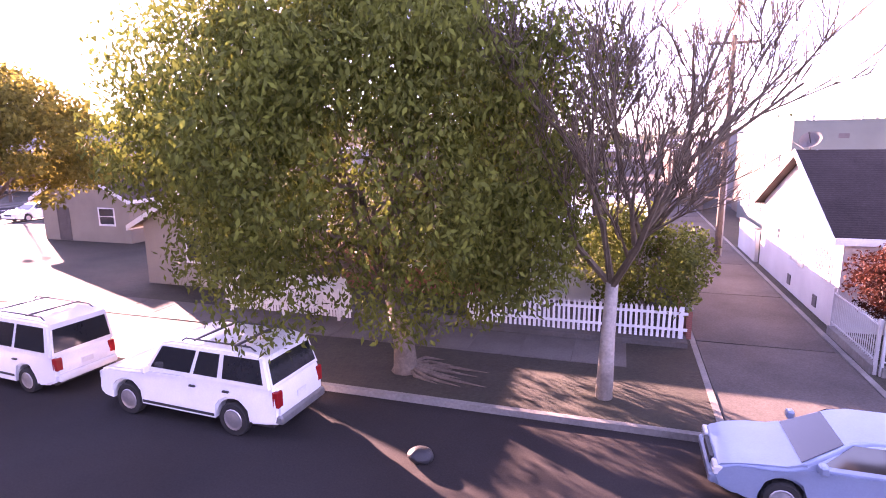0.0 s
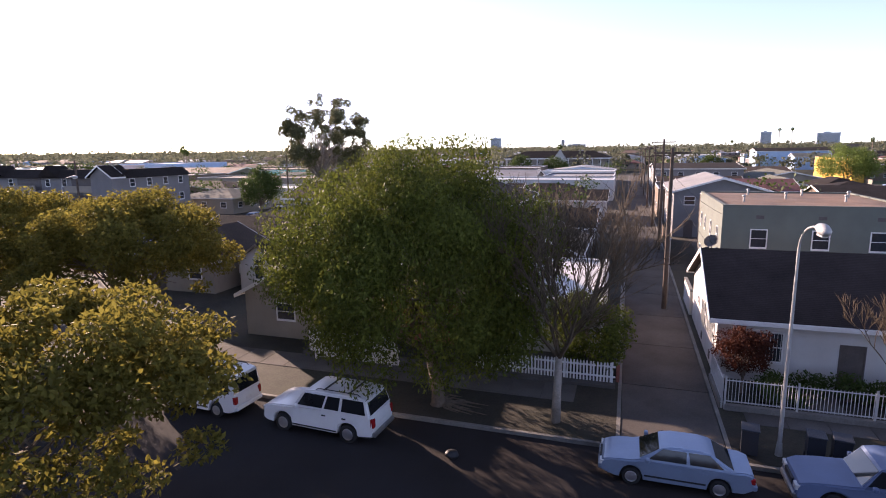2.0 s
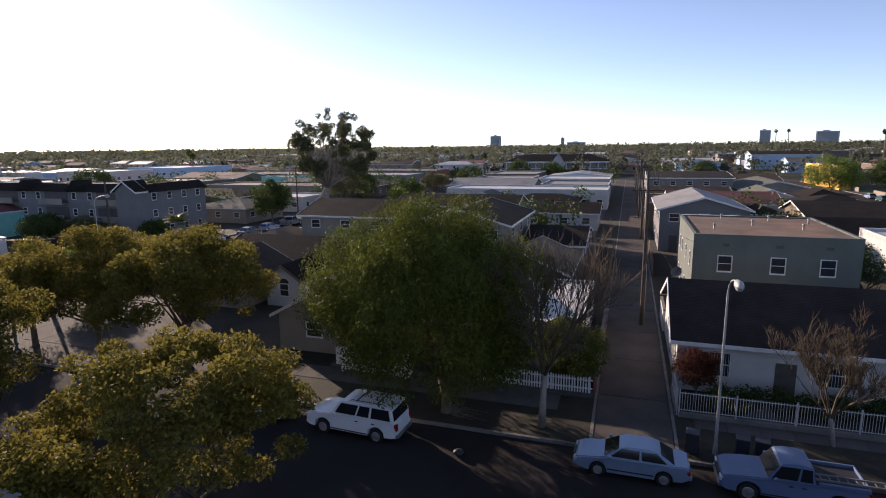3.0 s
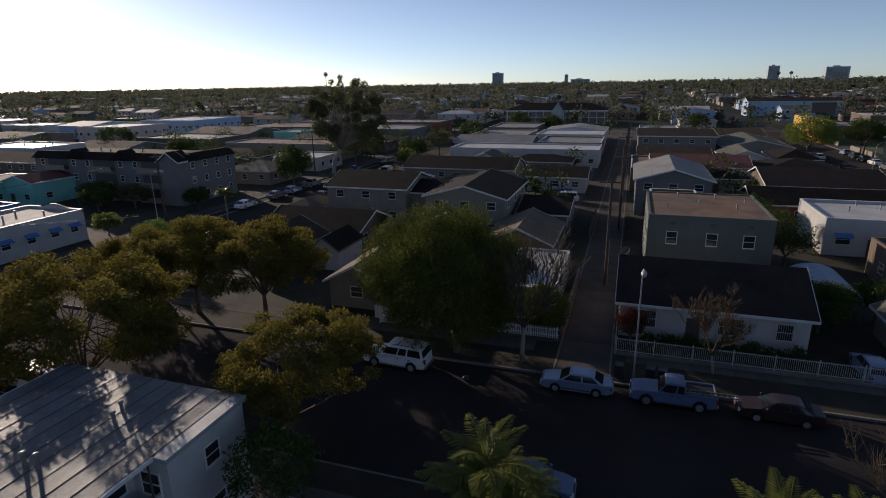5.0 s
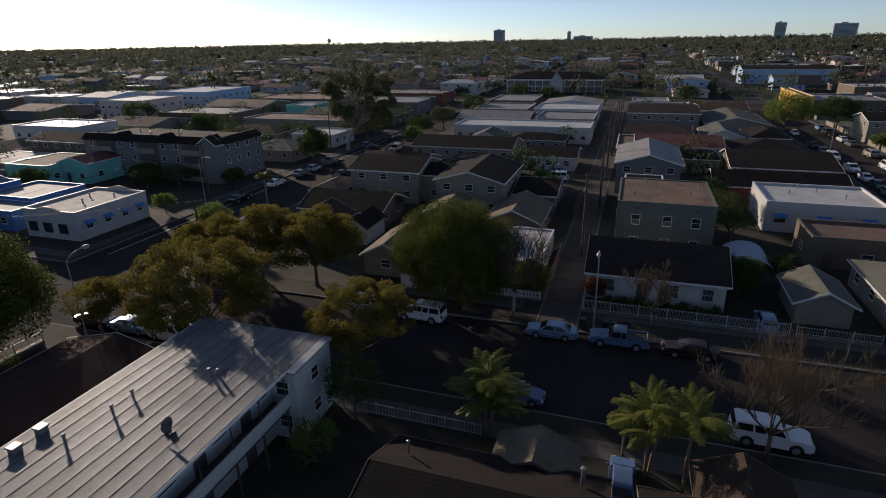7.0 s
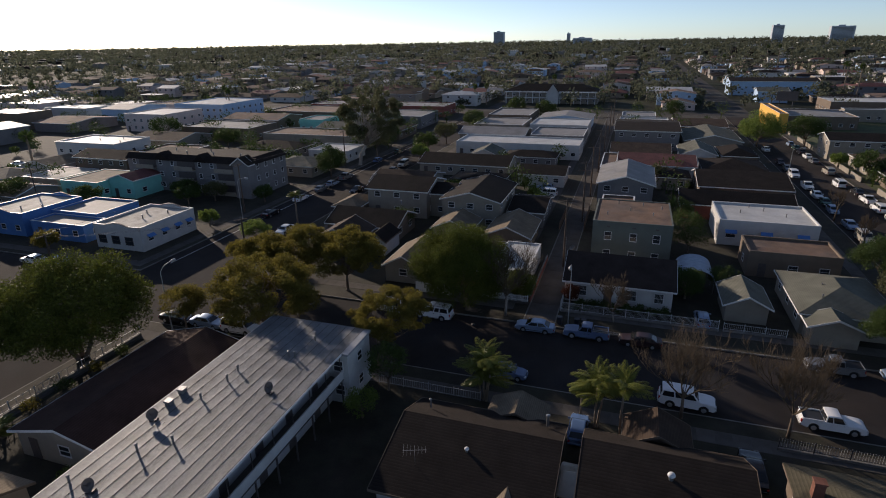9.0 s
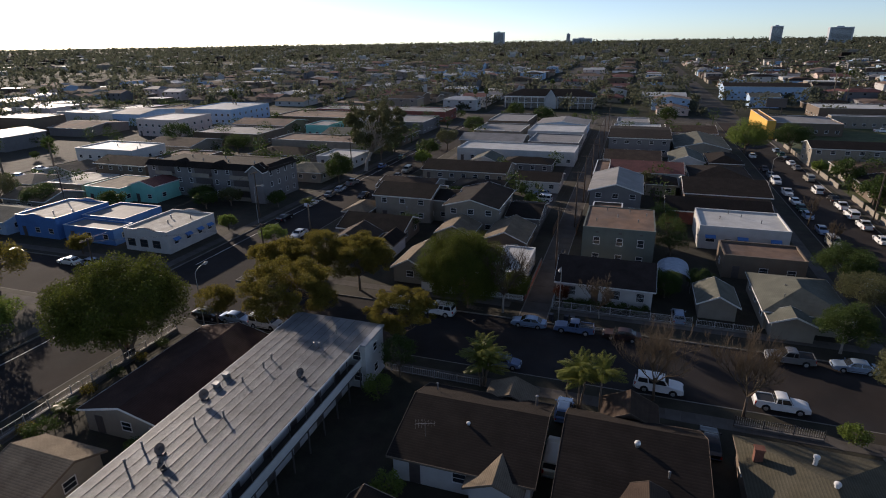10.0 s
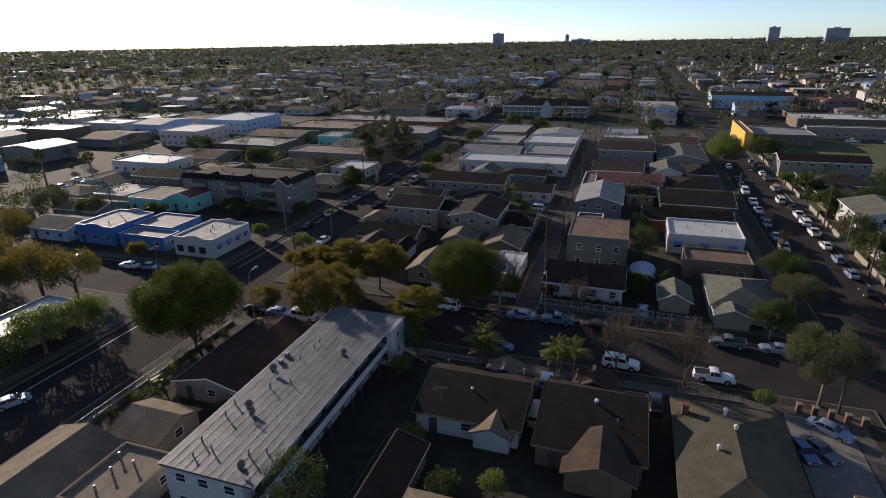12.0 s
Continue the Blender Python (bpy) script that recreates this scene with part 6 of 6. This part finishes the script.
bare_tree(20.3, -6.6, 11.2, 0.8, "leafless reddish-brown street tree with fine upright twigs", 7, "twig", 0.15, 2.4, 4, 4, "bark", up=0.42)
bare_tree(29.2, -6.8, 10.8, 0.8, "leafless reddish-brown street tree with fine upright twigs", 9, "twig", 0.145, 2.6, 4, 4, "bark", up=0.42)
bare_tree(13.4, 11.3, 6.6, 0.75, "small leafless rust-brown tree by the iron fence", 21, "twig", 0.1, 1.4, 5, 3, "palebark", up=0.35)
bare_tree(51.0 + 1.0, 66.0, 7.0, 0.6, "leafless street tree on the side street", 23, "twig", 0.13, 2.2, 4, 3)
bare_tree(52.0, 50.0, 6.5, 0.6, "leafless street tree on the side street", 25, "twig", 0.13, 2.2, 4, 3)
palm(1.8, -9.4, 4.4, "green feather palm clump in a front yard", 15, 2.9, 0.1, 1, more=((-0.7, 0.4, 2.9), (0.7, -0.3, 3.4), (0.2, 0.8, 1.7)))
palm(12.6, -10.4, 4.3, "green feather palm in a front yard", 20, 2.9, 0.11, 2, more=((0.5, 0.3, 3.2),))
palm(14.8, -11.4, 5.0, "green feather palm beside another in a front yard", 20, 2.8, 0.11, 3)
palm(11.2, -8.8, 2.6, "small bushy palm by the pavement", 14, 1.3, 0.09, 4)
palm(-29.4, -10.2, 1.2, "low spreading palm beside the apartment building", 16, 2.0, 0.12, 5)
palm(-48.0, 36.0, 5.5, "palm on the side street", 18, 1.8, 0.16, 6)
palm(-39.2, -28.0, 1.0, "low palm by the railing", 14, 1.6, 0.12, 7)
tree(45.2, -6.4, 10.2, 5.2, "dark street tree with a rough brownish crown", "euc", "bark", 34000, 0.18, 90, 1.1, 0.22, 2.4, -0.6, 0.1, 31, (0.8, 2.4))
tree(42.6, 10.4, 6.6, 3.6, "rounded dark green tree by the pavement", "dark", "palebark", 20000, 0.17, 60, 0.9, 0.15, 1.6, -0.6, 0.1, 32)
tree(48.4, 32.0, 7.0, 4.8, "rounded green street tree on the side street", "dark", "bark", 22000, 0.18, 60, 1.1, 0.18, 2.0, -0.5, 0.1, 33)
tree(48.6, 22.0, 6.4, 4.2, "brownish green street tree on the side street", "euc", "bark", 18000, 0.18, 60, 1.0, 0.17, 2.0, -0.5, 0.1, 34)
tree(22.4, 21.0, 4.6, 2.8, "dark green garden tree beside the canopy", "dark", "bark", 12000, 0.16, 46, 0.8, 0.12, 1.0, -0.8, 0.1, 35, group="garden trees")
tree(1.0, 14.9, 4.2, 2.3, "bushy green garden tree behind the picket fence", "dense", "bark", 14000, 0.14, 46, 0.7, 0.1, 0.8, -0.9, 0.1, 36, group="garden trees")
tree(-55.6 - 5.2, 90.0, 23.2, 10.6, "tall eucalyptus with an uneven grey-green crown on the side street", "euc", "palebark", 48000, 0.34, 130, 1.1, 0.5, 6.0, -0.8, 0.1, 37, (4.6, 0), rz=8.8, limbs=30)
tree(-49.0 - 12.5, 74.0, 8.5, 4.0, "dark green tree below the eucalyptus", "dark", "bark", 12000, 0.3, 46, 1.2, 0.2, 1.6, -0.8, 0.1, 38)
tree(-62.0, 104.0, 11.0, 5.0, "green tree beside the eucalyptus", "euc", "bark", 12000, 0.32, 50, 1.4, 0.25, 2.5, -0.7, 0.1, 39)
tree(57.0 - 5.0, 147.0, 10.5, 7.0, "bright green pepper tree with a soft drooping crown", "bright", "bark", 20000, 0.3, 70, 1.6, 0.3, 2.5, -0.7, 0.0, 40, droop=1.2)
tree(66.0, 150.0, 10.0, 6.0, "dark green tree beside the pepper tree", "dark", "bark", 14000, 0.3, 60, 1.5, 0.28, 2.5, -0.6, 0.1, 41)
for i, (x, y, h, r, k) in enumerate((
        (-92, -15, 7.5, 5.5, "gold"), (-89, -7.4, 8.6, 6.6, "gold"), (-79.5, -7.4, 8.0, 5.6, "gold"), (-104, -6.8, 9, 7, "gold"), (-62.4, -19.5, 6.8, 4.4, "bright"), (-63.5, -26, 7.4, 5.0, "bright"), (-62.4, -34, 6.8, 4.8, "dark"), (-121, 9.6, 8, 6, "gold"), (-112, -8, 8.5, 6, "gold"), (-128, -7, 9, 6.5, "gold"), (-132, 30, 8, 5.5, "euc"), (-118, 30, 6.5, 4.5, "dark"), (-100, 34, 5, 3.5, "dark"), (-84, 46, 4.5, 3.4, "dark"), (-76, 46, 4.2, 3, "euc"), (-64.2, 30, 3.4, 2.0, "bright"),
        (-82, 10.2, 4, 2.4, "gold"), (-64, 48, 4.0, 2.4, "dark"), (-80, 42, 4, 3, "dark"),
        (69, 28, 7, 4.5, "dark"), (68.5, 62, 7, 5, "euc"), (69, 84, 7, 4.5, "dark"), (69, 40, 6, 4, "euc"), (68.5, 52, 6, 4, "dark"), (66.5, 118, 4, 2.2, "bright"), (69, 104, 7, 4, "dark"), (78, 86, 8, 4, "dark"), (90, 50, 8, 5, "dark"), (90, 70, 8, 5, "dark"),
        (24, 48, 5, 3.4, "dark"), (24, 40, 4.6, 3.2, "dark"), (23, 57, 5, 3, "dark"), (-22, 60, 5, 3.2, "dark"), (-3.5, 60, 3, 2, "bright"), (-6, 66, 2.6, 1.6, "bright"), (-13, 30, 3.5, 2.2, "dark"), (-26.5, 38, 4.5, 3, "dark"), (20, 86, 5, 3, "euc"),
        (-64, 120, 8, 4, "dark"), (-47.6, 110, 7, 4, "dark"), (-47.5, 130, 7.5, 4.2, "euc"), (-46, 100, 5, 3, "bright"), (-46, 160, 8, 4.5, "dark"), (-83, 128, 6, 4.5, "dark"), (-118, 104, 7, 5, "dark"), (-150, 110, 9, 6, "dark"), (-24, 200, 8, 5, "dark"), (-38, 206, 9, 5, "dark"), (30, 206, 8, 5, "dark"),
        (-8.0, -10.6, 5.6, 2.3, "dark"), (-8.6, -15.5, 3.2, 1.7, "bright"), (-8.0, -42.6, 8.8, 3.4, "dark"), (4.2, -35.5, 3.2, 2.2, "dark"), (9.0, -33.5, 3.0, 1.7, "bright"), (-1.8, -28.3, 2.6, 1.6, "bright"), (-37.5, -32.0, 2.8, 1.8, "dark"), (-26.0, -31.2, 2.4, 1.8, "dark"), (38.6, -8.2, 1.8, 1.5, "bright"), (70, -9, 8, 5, "dark"), (27.5, 24.5, 4.0, 2.4, "dark"))):
    tree(x, y, h, r, {"gold": "street tree with a loose yellow-green crown", "dark": "rounded dark green leafy tree", "bright": "small bright green leafy tree", "euc": "rounded grey-green leafy tree", "rust": "small tree with brownish red leaves"}[k], k, "bark",
         int(1250 * r) if y < 60 else int(800 * r), (0.2 if abs(x) < 60 else 0.32) if y < 60 else 0.42, 55, 0.25 * r, 0.05 * r, h * 0.28, -0.6, 0.1, 100 + i, group="leafy trees")
def agave(x, y, n, ln, seed):
    r = random.Random(seed)
    t = thing("agave", x, y, 0.15, 0, "spiky dark green agave in the front bed", "plant", "agaves")
    for i in range(n):
        az_, up = i * 2.4, r.uniform(0.35, 1.3)
        o = Vector((math.cos(az_) * math.cos(up), math.sin(az_) * math.cos(up), math.sin(up)))
        s = o.cross(Vector((0, 0, 1))).normalized() * 0.07
        k = ln * r.uniform(0.75, 1.1)
        q = [[-s, s, o * k * 0.55 + s * 1.2 - Vector((0, 0, 0.02)), o * k * 0.55 - s * 1.2 - Vector((0, 0, 0.02))]]
        q.append([o * k * 0.55 - s * 1.2 - Vector((0, 0, 0.02)), o * k * 0.55 + s * 1.2 - Vector((0, 0, 0.02)), o * k + s * 0.05, o * k - s * 0.05])
        link_mesh("leaf", quad_mesh("leaf", np.array([[list(v) for v in f] for f in q])), LEAF["dark"], t)


agave(8.6, 13.5, 22, 1.4, 1)
agave(13.9, 13.6, 18, 1.0, 2)
agave(9.7, 13.3, 16, 0.9, 3)
# clipped red-brown ball bush and the planting in front of the bungalow
tree(7.7, 14.4, 3.1, 1.25, "clipped ball-shaped bush with rust-red top on a thin stem", "rust", "bark", 9000, 0.1, 60, 0.35, 0.07, 0.9, -1.0, 0.0, 60, rz=1.1, group="garden trees")
for i, x in enumerate((9.0, 10.4, 11.9, 13.2, 14.8, 16.4, 18.0, 19.5)):
    shrub(x, 14.7, 0.9 + 0.2 * (i % 3), 0.85, "low dark green shrub before the white bungalow", "dark", 1100, 0.14, 200 + i)
for i in range(9):
    shrub(-41.0, -42.0 + i * 3.6, 1.1, 1.0, "untidy green shrub by the railing", "gold" if i % 2 else "dark", 700, 0.15, 220 + i)

# ---- the town beyond ----
rnd = random.Random(77)
WALLS = ["stucco", "cream", "cream", "tan", "grey", "pink", "stucco", "skyblue"]
ROOFS = ["shingle", "shingle", "shingle_b", "shingle_g", "greyroof", "redroof", "tarroof", "whiteroof"]
FAR_HOUSES = []
for bx0, bx1 in ((-470, -386), (-374, -280), (-268, -172), (-160, -66), (-40, 44), (70, 152), (164, 256), (268, 360), (372, 470)):
    for by0, by1 in ((12, 216), (244, 440), (456, 640), (656, 840)):
        if by0 == 12 and bx0 < 150:
            continue
        y = by0
        while y < by1 - 12:
            d = rnd.uniform(10, 17)
            for side in (0, 1, 2):
                w = rnd.uniform(13, 24)
                x = (bx0 + 3, bx1 - 3 - w, (bx0 + bx1 - w) / 2)[side] + rnd.uniform(-2, 2)
                k = rnd.choice(["gablex", "gabley", "hip", "flat", "gablex", "hip"])
                s = 2 if rnd.random() < 0.3 else 1
                FAR_HOUSES.append((x, y, x + w, y + d, 2.9 * s, k, rnd.choice(WALLS), rnd.choice(ROOFS) if k != "flat" else rnd.choice(["whiteroof", "greyroof", "tarroof"]), s))
            y += d + rnd.uniform(3, 7)
FAR = {}
KEEP = ((-60, 255, 0, 285), (60, 316, 118, 346), (90, 236, 166, 266))
for x0, y0, x1, y1, h, k, w, r, s in FAR_HOUSES:
    if any(x0 < c and x1 > a and y0 < d and y1 > b for a, b, c, d in KEEP):
        continue
    if y0 < 300 and -170 < x0 < 160:
        t = house(x0, y0, x1, y1, h, k, 1.5, w, r, "%s stucco house with a %s roof far off" % ({"stucco": "white", "skyblue": "pale blue", "pink": "pinkish"}.get(w, w), {"gablex": "gabled", "gabley": "gabled", "hip": "hipped", "flat": "flat"}[k]),
              storeys=s, base=-0.02, parapet=0.0 if k == "flat" else 0.3, group="far houses", auto=False)
        for g in range(s):
            wins(t, 0, 0, x1 - x0, y1 - y0, "s", (0.17, 0.5, 0.83), 1.65 + 2.9 * g, 1.4, 1.1)
        continue
    p = np.array([[x0, y0, -0.1], [x1, y0, -0.1], [x1, y1, -0.1], [x0, y1, -0.1]])
    u = p + [0, 0, h + 0.1]
    FAR.setdefault(w, []).extend(np.array([p[i], p[(i + 1) % 4], u[(i + 1) % 4], u[i]]) for i in range(4))
    o = np.array([[-0.4, -0.4, 0], [0.4, -0.4, 0], [0.4, 0.4, 0], [-0.4, 0.4, 0]]) if k != "flat" else 0
    u = u + o
    a, b = (u[0] + u[3]) / 2, (u[1] + u[2]) / 2
    if k == "gabley":
        u = u[[1, 2, 3, 0]]
        a, b = (u[0] + u[3]) / 2, (u[1] + u[2]) / 2
    if k == "flat":
        FAR.setdefault(r, []).append(u)
    else:
        inset = (b - a) * (0.28 if k == "hip" else 0.0)
        a, b = a + inset + [0, 0, 1.6], b - inset + [0, 0, 1.6]
        FAR.setdefault(r, []).extend([np.array([u[0], u[1], b, a]), np.array([u[2], u[3], a, b])])
        FAR.setdefault(r if k == "hip" else w, []).extend([np.array([u[3], u[0], a, a + [0, 0, 0.01]]), np.array([u[1], u[2], b, b + [0, 0, 0.01]])])
    for f in range(3):
        wx = x0 + (x1 - x0) * (f + 0.5) / 3
        for g in range(s):
            z = 1.2 + 2.9 * g
            FAR.setdefault("pane", []).append(np.array([[wx - 0.6, y0 - 0.03, z], [wx + 0.6, y0 - 0.03, z], [wx + 0.6, y0 - 0.03, z + 1.1], [wx - 0.6, y0 - 0.03, z + 1.1]]))
for k, q in FAR.items():
    tagged(link_mesh("far_buildings", quad_mesh("far_buildings", np.array(q)), M[k]), "joined mass of far houses with roofs and windows", "buildings", "", "stuff")

# one joined mass of small roofs towards the horizon
rng = np.random.default_rng(5)
for mname, count in (("whiteroof", 350), ("shingle", 700), ("cream", 450)):
    q = []
    for _ in range(count):
        dist = rng.uniform(850, 3200)
        a = rng.uniform(-1.25, 0.95)
        x, y = dist * math.sin(a), dist * math.cos(a)
        w, d, h = rng.uniform(8, 30), rng.uniform(8, 20), rng.uniform(3, 8)
        p = np.array([[x, y, 0], [x + w, y, 0], [x + w, y + d, 0], [x, y + d, 0]], float)
        t = p + [0, 0, h]
        q.append(t)
        for i in range(4):
            q.append(np.array([p[i], p[(i + 1) % 4], t[(i + 1) % 4], t[i]]))
    tagged(link_mesh("far_roofs", quad_mesh("far_roofs", np.array(q)), M[mname]), "mass of small far-off roofs and walls", "buildings", "", "stuff")


def far_woods(n, d0, d1, leaf_n, size, hmin, hmax, seed, name="far_trees"):
    """Many small trees between two distances, each a short trunk and a clump of leaves."""
    rng = np.random.default_rng(seed)
    dist = np.sqrt(rng.uniform(d0 ** 2, d1 ** 2, n))
    a = rng.uniform(-1.3, 1.0, n)
    x, y = dist * np.sin(a), dist * np.cos(a)
    keep = ~(((x > XB0) & (x < XB1)) | ((x > XC0) & (x < XC1)) | ((x > AX0 - 2) & (x < AX1 + 2)) | ((y > YA0) & (y < YA1)) | ((y > YD0) & (y < YD1)))
    x, y = x[keep], y[keep]
    n = len(x)
    h = rng.uniform(hmin, hmax, n) * rng.choice([0.7, 1, 1, 1.3], n)
    r = h * rng.uniform(0.28, 0.6, n)
    c = np.stack([x, y, h * 0.62], 1)
    who = np.repeat(np.arange(n), leaf_n)
    o = rng.normal(size=(len(who), 3))
    o /= np.linalg.norm(o, axis=1)[:, None]
    o *= (rng.uniform(0.3, 1, len(who)) ** 0.5)[:, None]
    lump = 1 + 0.35 * np.sin(o[:, 0] * 5 + who) * np.cos(o[:, 1] * 4 + who * 1.7)
    pts = c[who] + o * lump[:, None] * np.stack([r[who], r[who], h[who] * 0.36], 1)
    q = leaves(rng, pts, size, 0.2, 0.9)
    q = q * 1.0
    s = 0.15
    tr = np.stack([np.stack([x - s, y, x * 0], 1), np.stack([x + s, y, x * 0], 1), np.stack([x + s, y, h * 0.6], 1), np.stack([x - s, y, h * 0.6], 1)], 1)
    return np.concatenate([q, tr])


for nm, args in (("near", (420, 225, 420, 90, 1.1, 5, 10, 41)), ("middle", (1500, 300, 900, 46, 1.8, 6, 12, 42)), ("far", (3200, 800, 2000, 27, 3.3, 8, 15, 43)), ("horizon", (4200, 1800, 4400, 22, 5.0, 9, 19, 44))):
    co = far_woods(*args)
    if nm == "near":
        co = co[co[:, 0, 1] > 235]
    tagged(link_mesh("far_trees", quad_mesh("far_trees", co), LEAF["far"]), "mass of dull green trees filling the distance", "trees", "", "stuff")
# trees among the houses of the next streets
q = []
rng = np.random.default_rng(9)
for x0, y0, x1, y1, n in ((-44, 60, 0, 220, 20), (8, 64, 50, 220, 20), (-150, 60, -62, 220, 120), (66, 16, 150, 150, 90), (-400, 10, -170, 220, 260), (-400, -60, -110, -8, 60), (-44, 286, 50, 330, 40), (-160, 10, -125, 60, 22)):
    for _ in range(n):
        c = np.array([rng.uniform(x0, x1), rng.uniform(y0, y1), 0])
        h = rng.uniform(3.0, 8.5)
        o = rng.normal(size=(210, 3))
        o /= np.linalg.norm(o, axis=1)[:, None]
        o *= (rng.uniform(0.3, 1, 210) ** 0.5)[:, None] * [h * 0.4, h * 0.4, h * 0.36]
        o[:, :2] *= (1 + 0.3 * np.sin(o[:, 2:] * 4))
        q.append(leaves(rng, c + [0, 0, h * 0.58] + o, 0.48, 0.2, 0.7))
        s = 0.14
        q.append(np.array([[c + [-s, 0, 0], c + [s, 0, 0], c + [s, 0, h * 0.6], c + [-s, 0, h * 0.6]]]))
tagged(link_mesh("yard_trees", quad_mesh("yard_trees", np.concatenate(q)), LEAF["dark"]), "scattered dark green yard trees among the houses", "trees", "", "stuff")

fan_palm(-188.8, 314.0, 27.6, 1)
for i, (x, y, h) in enumerate(((-283, 162, 15), (-167, 55, 11), (-151.5, 60, 10))):
    fan_palm(x, y, h, 60 + i, r=2.0)
for i, (x, y, h) in enumerate(((-186, 190, 13), (-181, 186, 11.5), (-120, 330, 12), (-110, 335, 11), (-64, 252, 10), (-71, 254, 9.5), (118.6, 520, 24), (127.8, 520, 24), (116.9, 300, 19), (124, 302, 17.5), (-150, 420, 15), (90, 560, 15), (20, 600, 14), (220, 520, 16), (-260, 380, 13), (150, 420, 14), (-34, 300, 12))):
    fan_palm(x, y, h, 10 + i)
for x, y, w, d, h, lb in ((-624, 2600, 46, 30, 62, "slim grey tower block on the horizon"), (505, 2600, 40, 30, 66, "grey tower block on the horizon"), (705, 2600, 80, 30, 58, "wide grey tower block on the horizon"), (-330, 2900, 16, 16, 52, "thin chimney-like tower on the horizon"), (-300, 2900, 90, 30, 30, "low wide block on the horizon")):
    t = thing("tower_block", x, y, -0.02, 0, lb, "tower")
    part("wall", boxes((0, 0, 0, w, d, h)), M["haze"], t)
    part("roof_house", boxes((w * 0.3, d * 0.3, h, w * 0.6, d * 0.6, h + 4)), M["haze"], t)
    for k in range(3, int(h) - 3, 4):
        part("window_band", boxes((w * 0.06, -0.3, k, w * 0.94, 0.02, k + 1.6)), M["pane"], t)

# billboard over the far roofs
bb = thing("billboard", 74.0, 232.0 - 12.0, 4.3, 0, "dark billboard seen from behind on steel legs", "billboard")
part("panel", boxes((-4, -0.15, 3.2, 4, 0.15, 7.0)), M["trim"], bb)
for s in (-2.5, 2.5):
    part("leg", boxes((s - 0.12, -0.12, 0, s + 0.12, 0.12, 3.2)), M["darkmetal"], bb)

# ---- slabs of the alley and the pavement opposite ----
me = cached(("slab", "alley"), lambda: boxes((-1.87, -2.97, 0, 1.87, 2.97, 0.075)))
alley_ob = bpy.data.objects["alley"]
for i in range(35):
    b = link_mesh("slab", me, M["alley"], alley_ob)
    b.matrix_basis = pose((AX0 + AX1) / 2, YA1 + 3.1 + i * 6.0, 0.058, random.uniform(-0.1, 0.1), random.uniform(-0.1, 0.1), 0)
me = cached(("slab", "pavement"), lambda: boxes((-0.735, -0.93, 0, 0.735, 0.93, 0.06)))
for name, y, x0, x1 in (("pavement_mid_west_1", YA1 + 4.25, -40.0, 1.6), ("pavement_mid_east_1", YA1 + 4.25, 7.4, 45.0), ("pavement_near_2", YA0 - 3.05, -40.0, 46.0)):
    o = bpy.data.objects[name]
    n = int((x1 - x0) / 1.5)
    for i in range(n):
        b = link_mesh("slab", me, M["concrete"], o)
        b.matrix_basis = pose(x0 + 0.75 + i * 1.5, y, 0.106, random.uniform(-0.3, 0.3), random.uniform(-0.3, 0.3), 0)
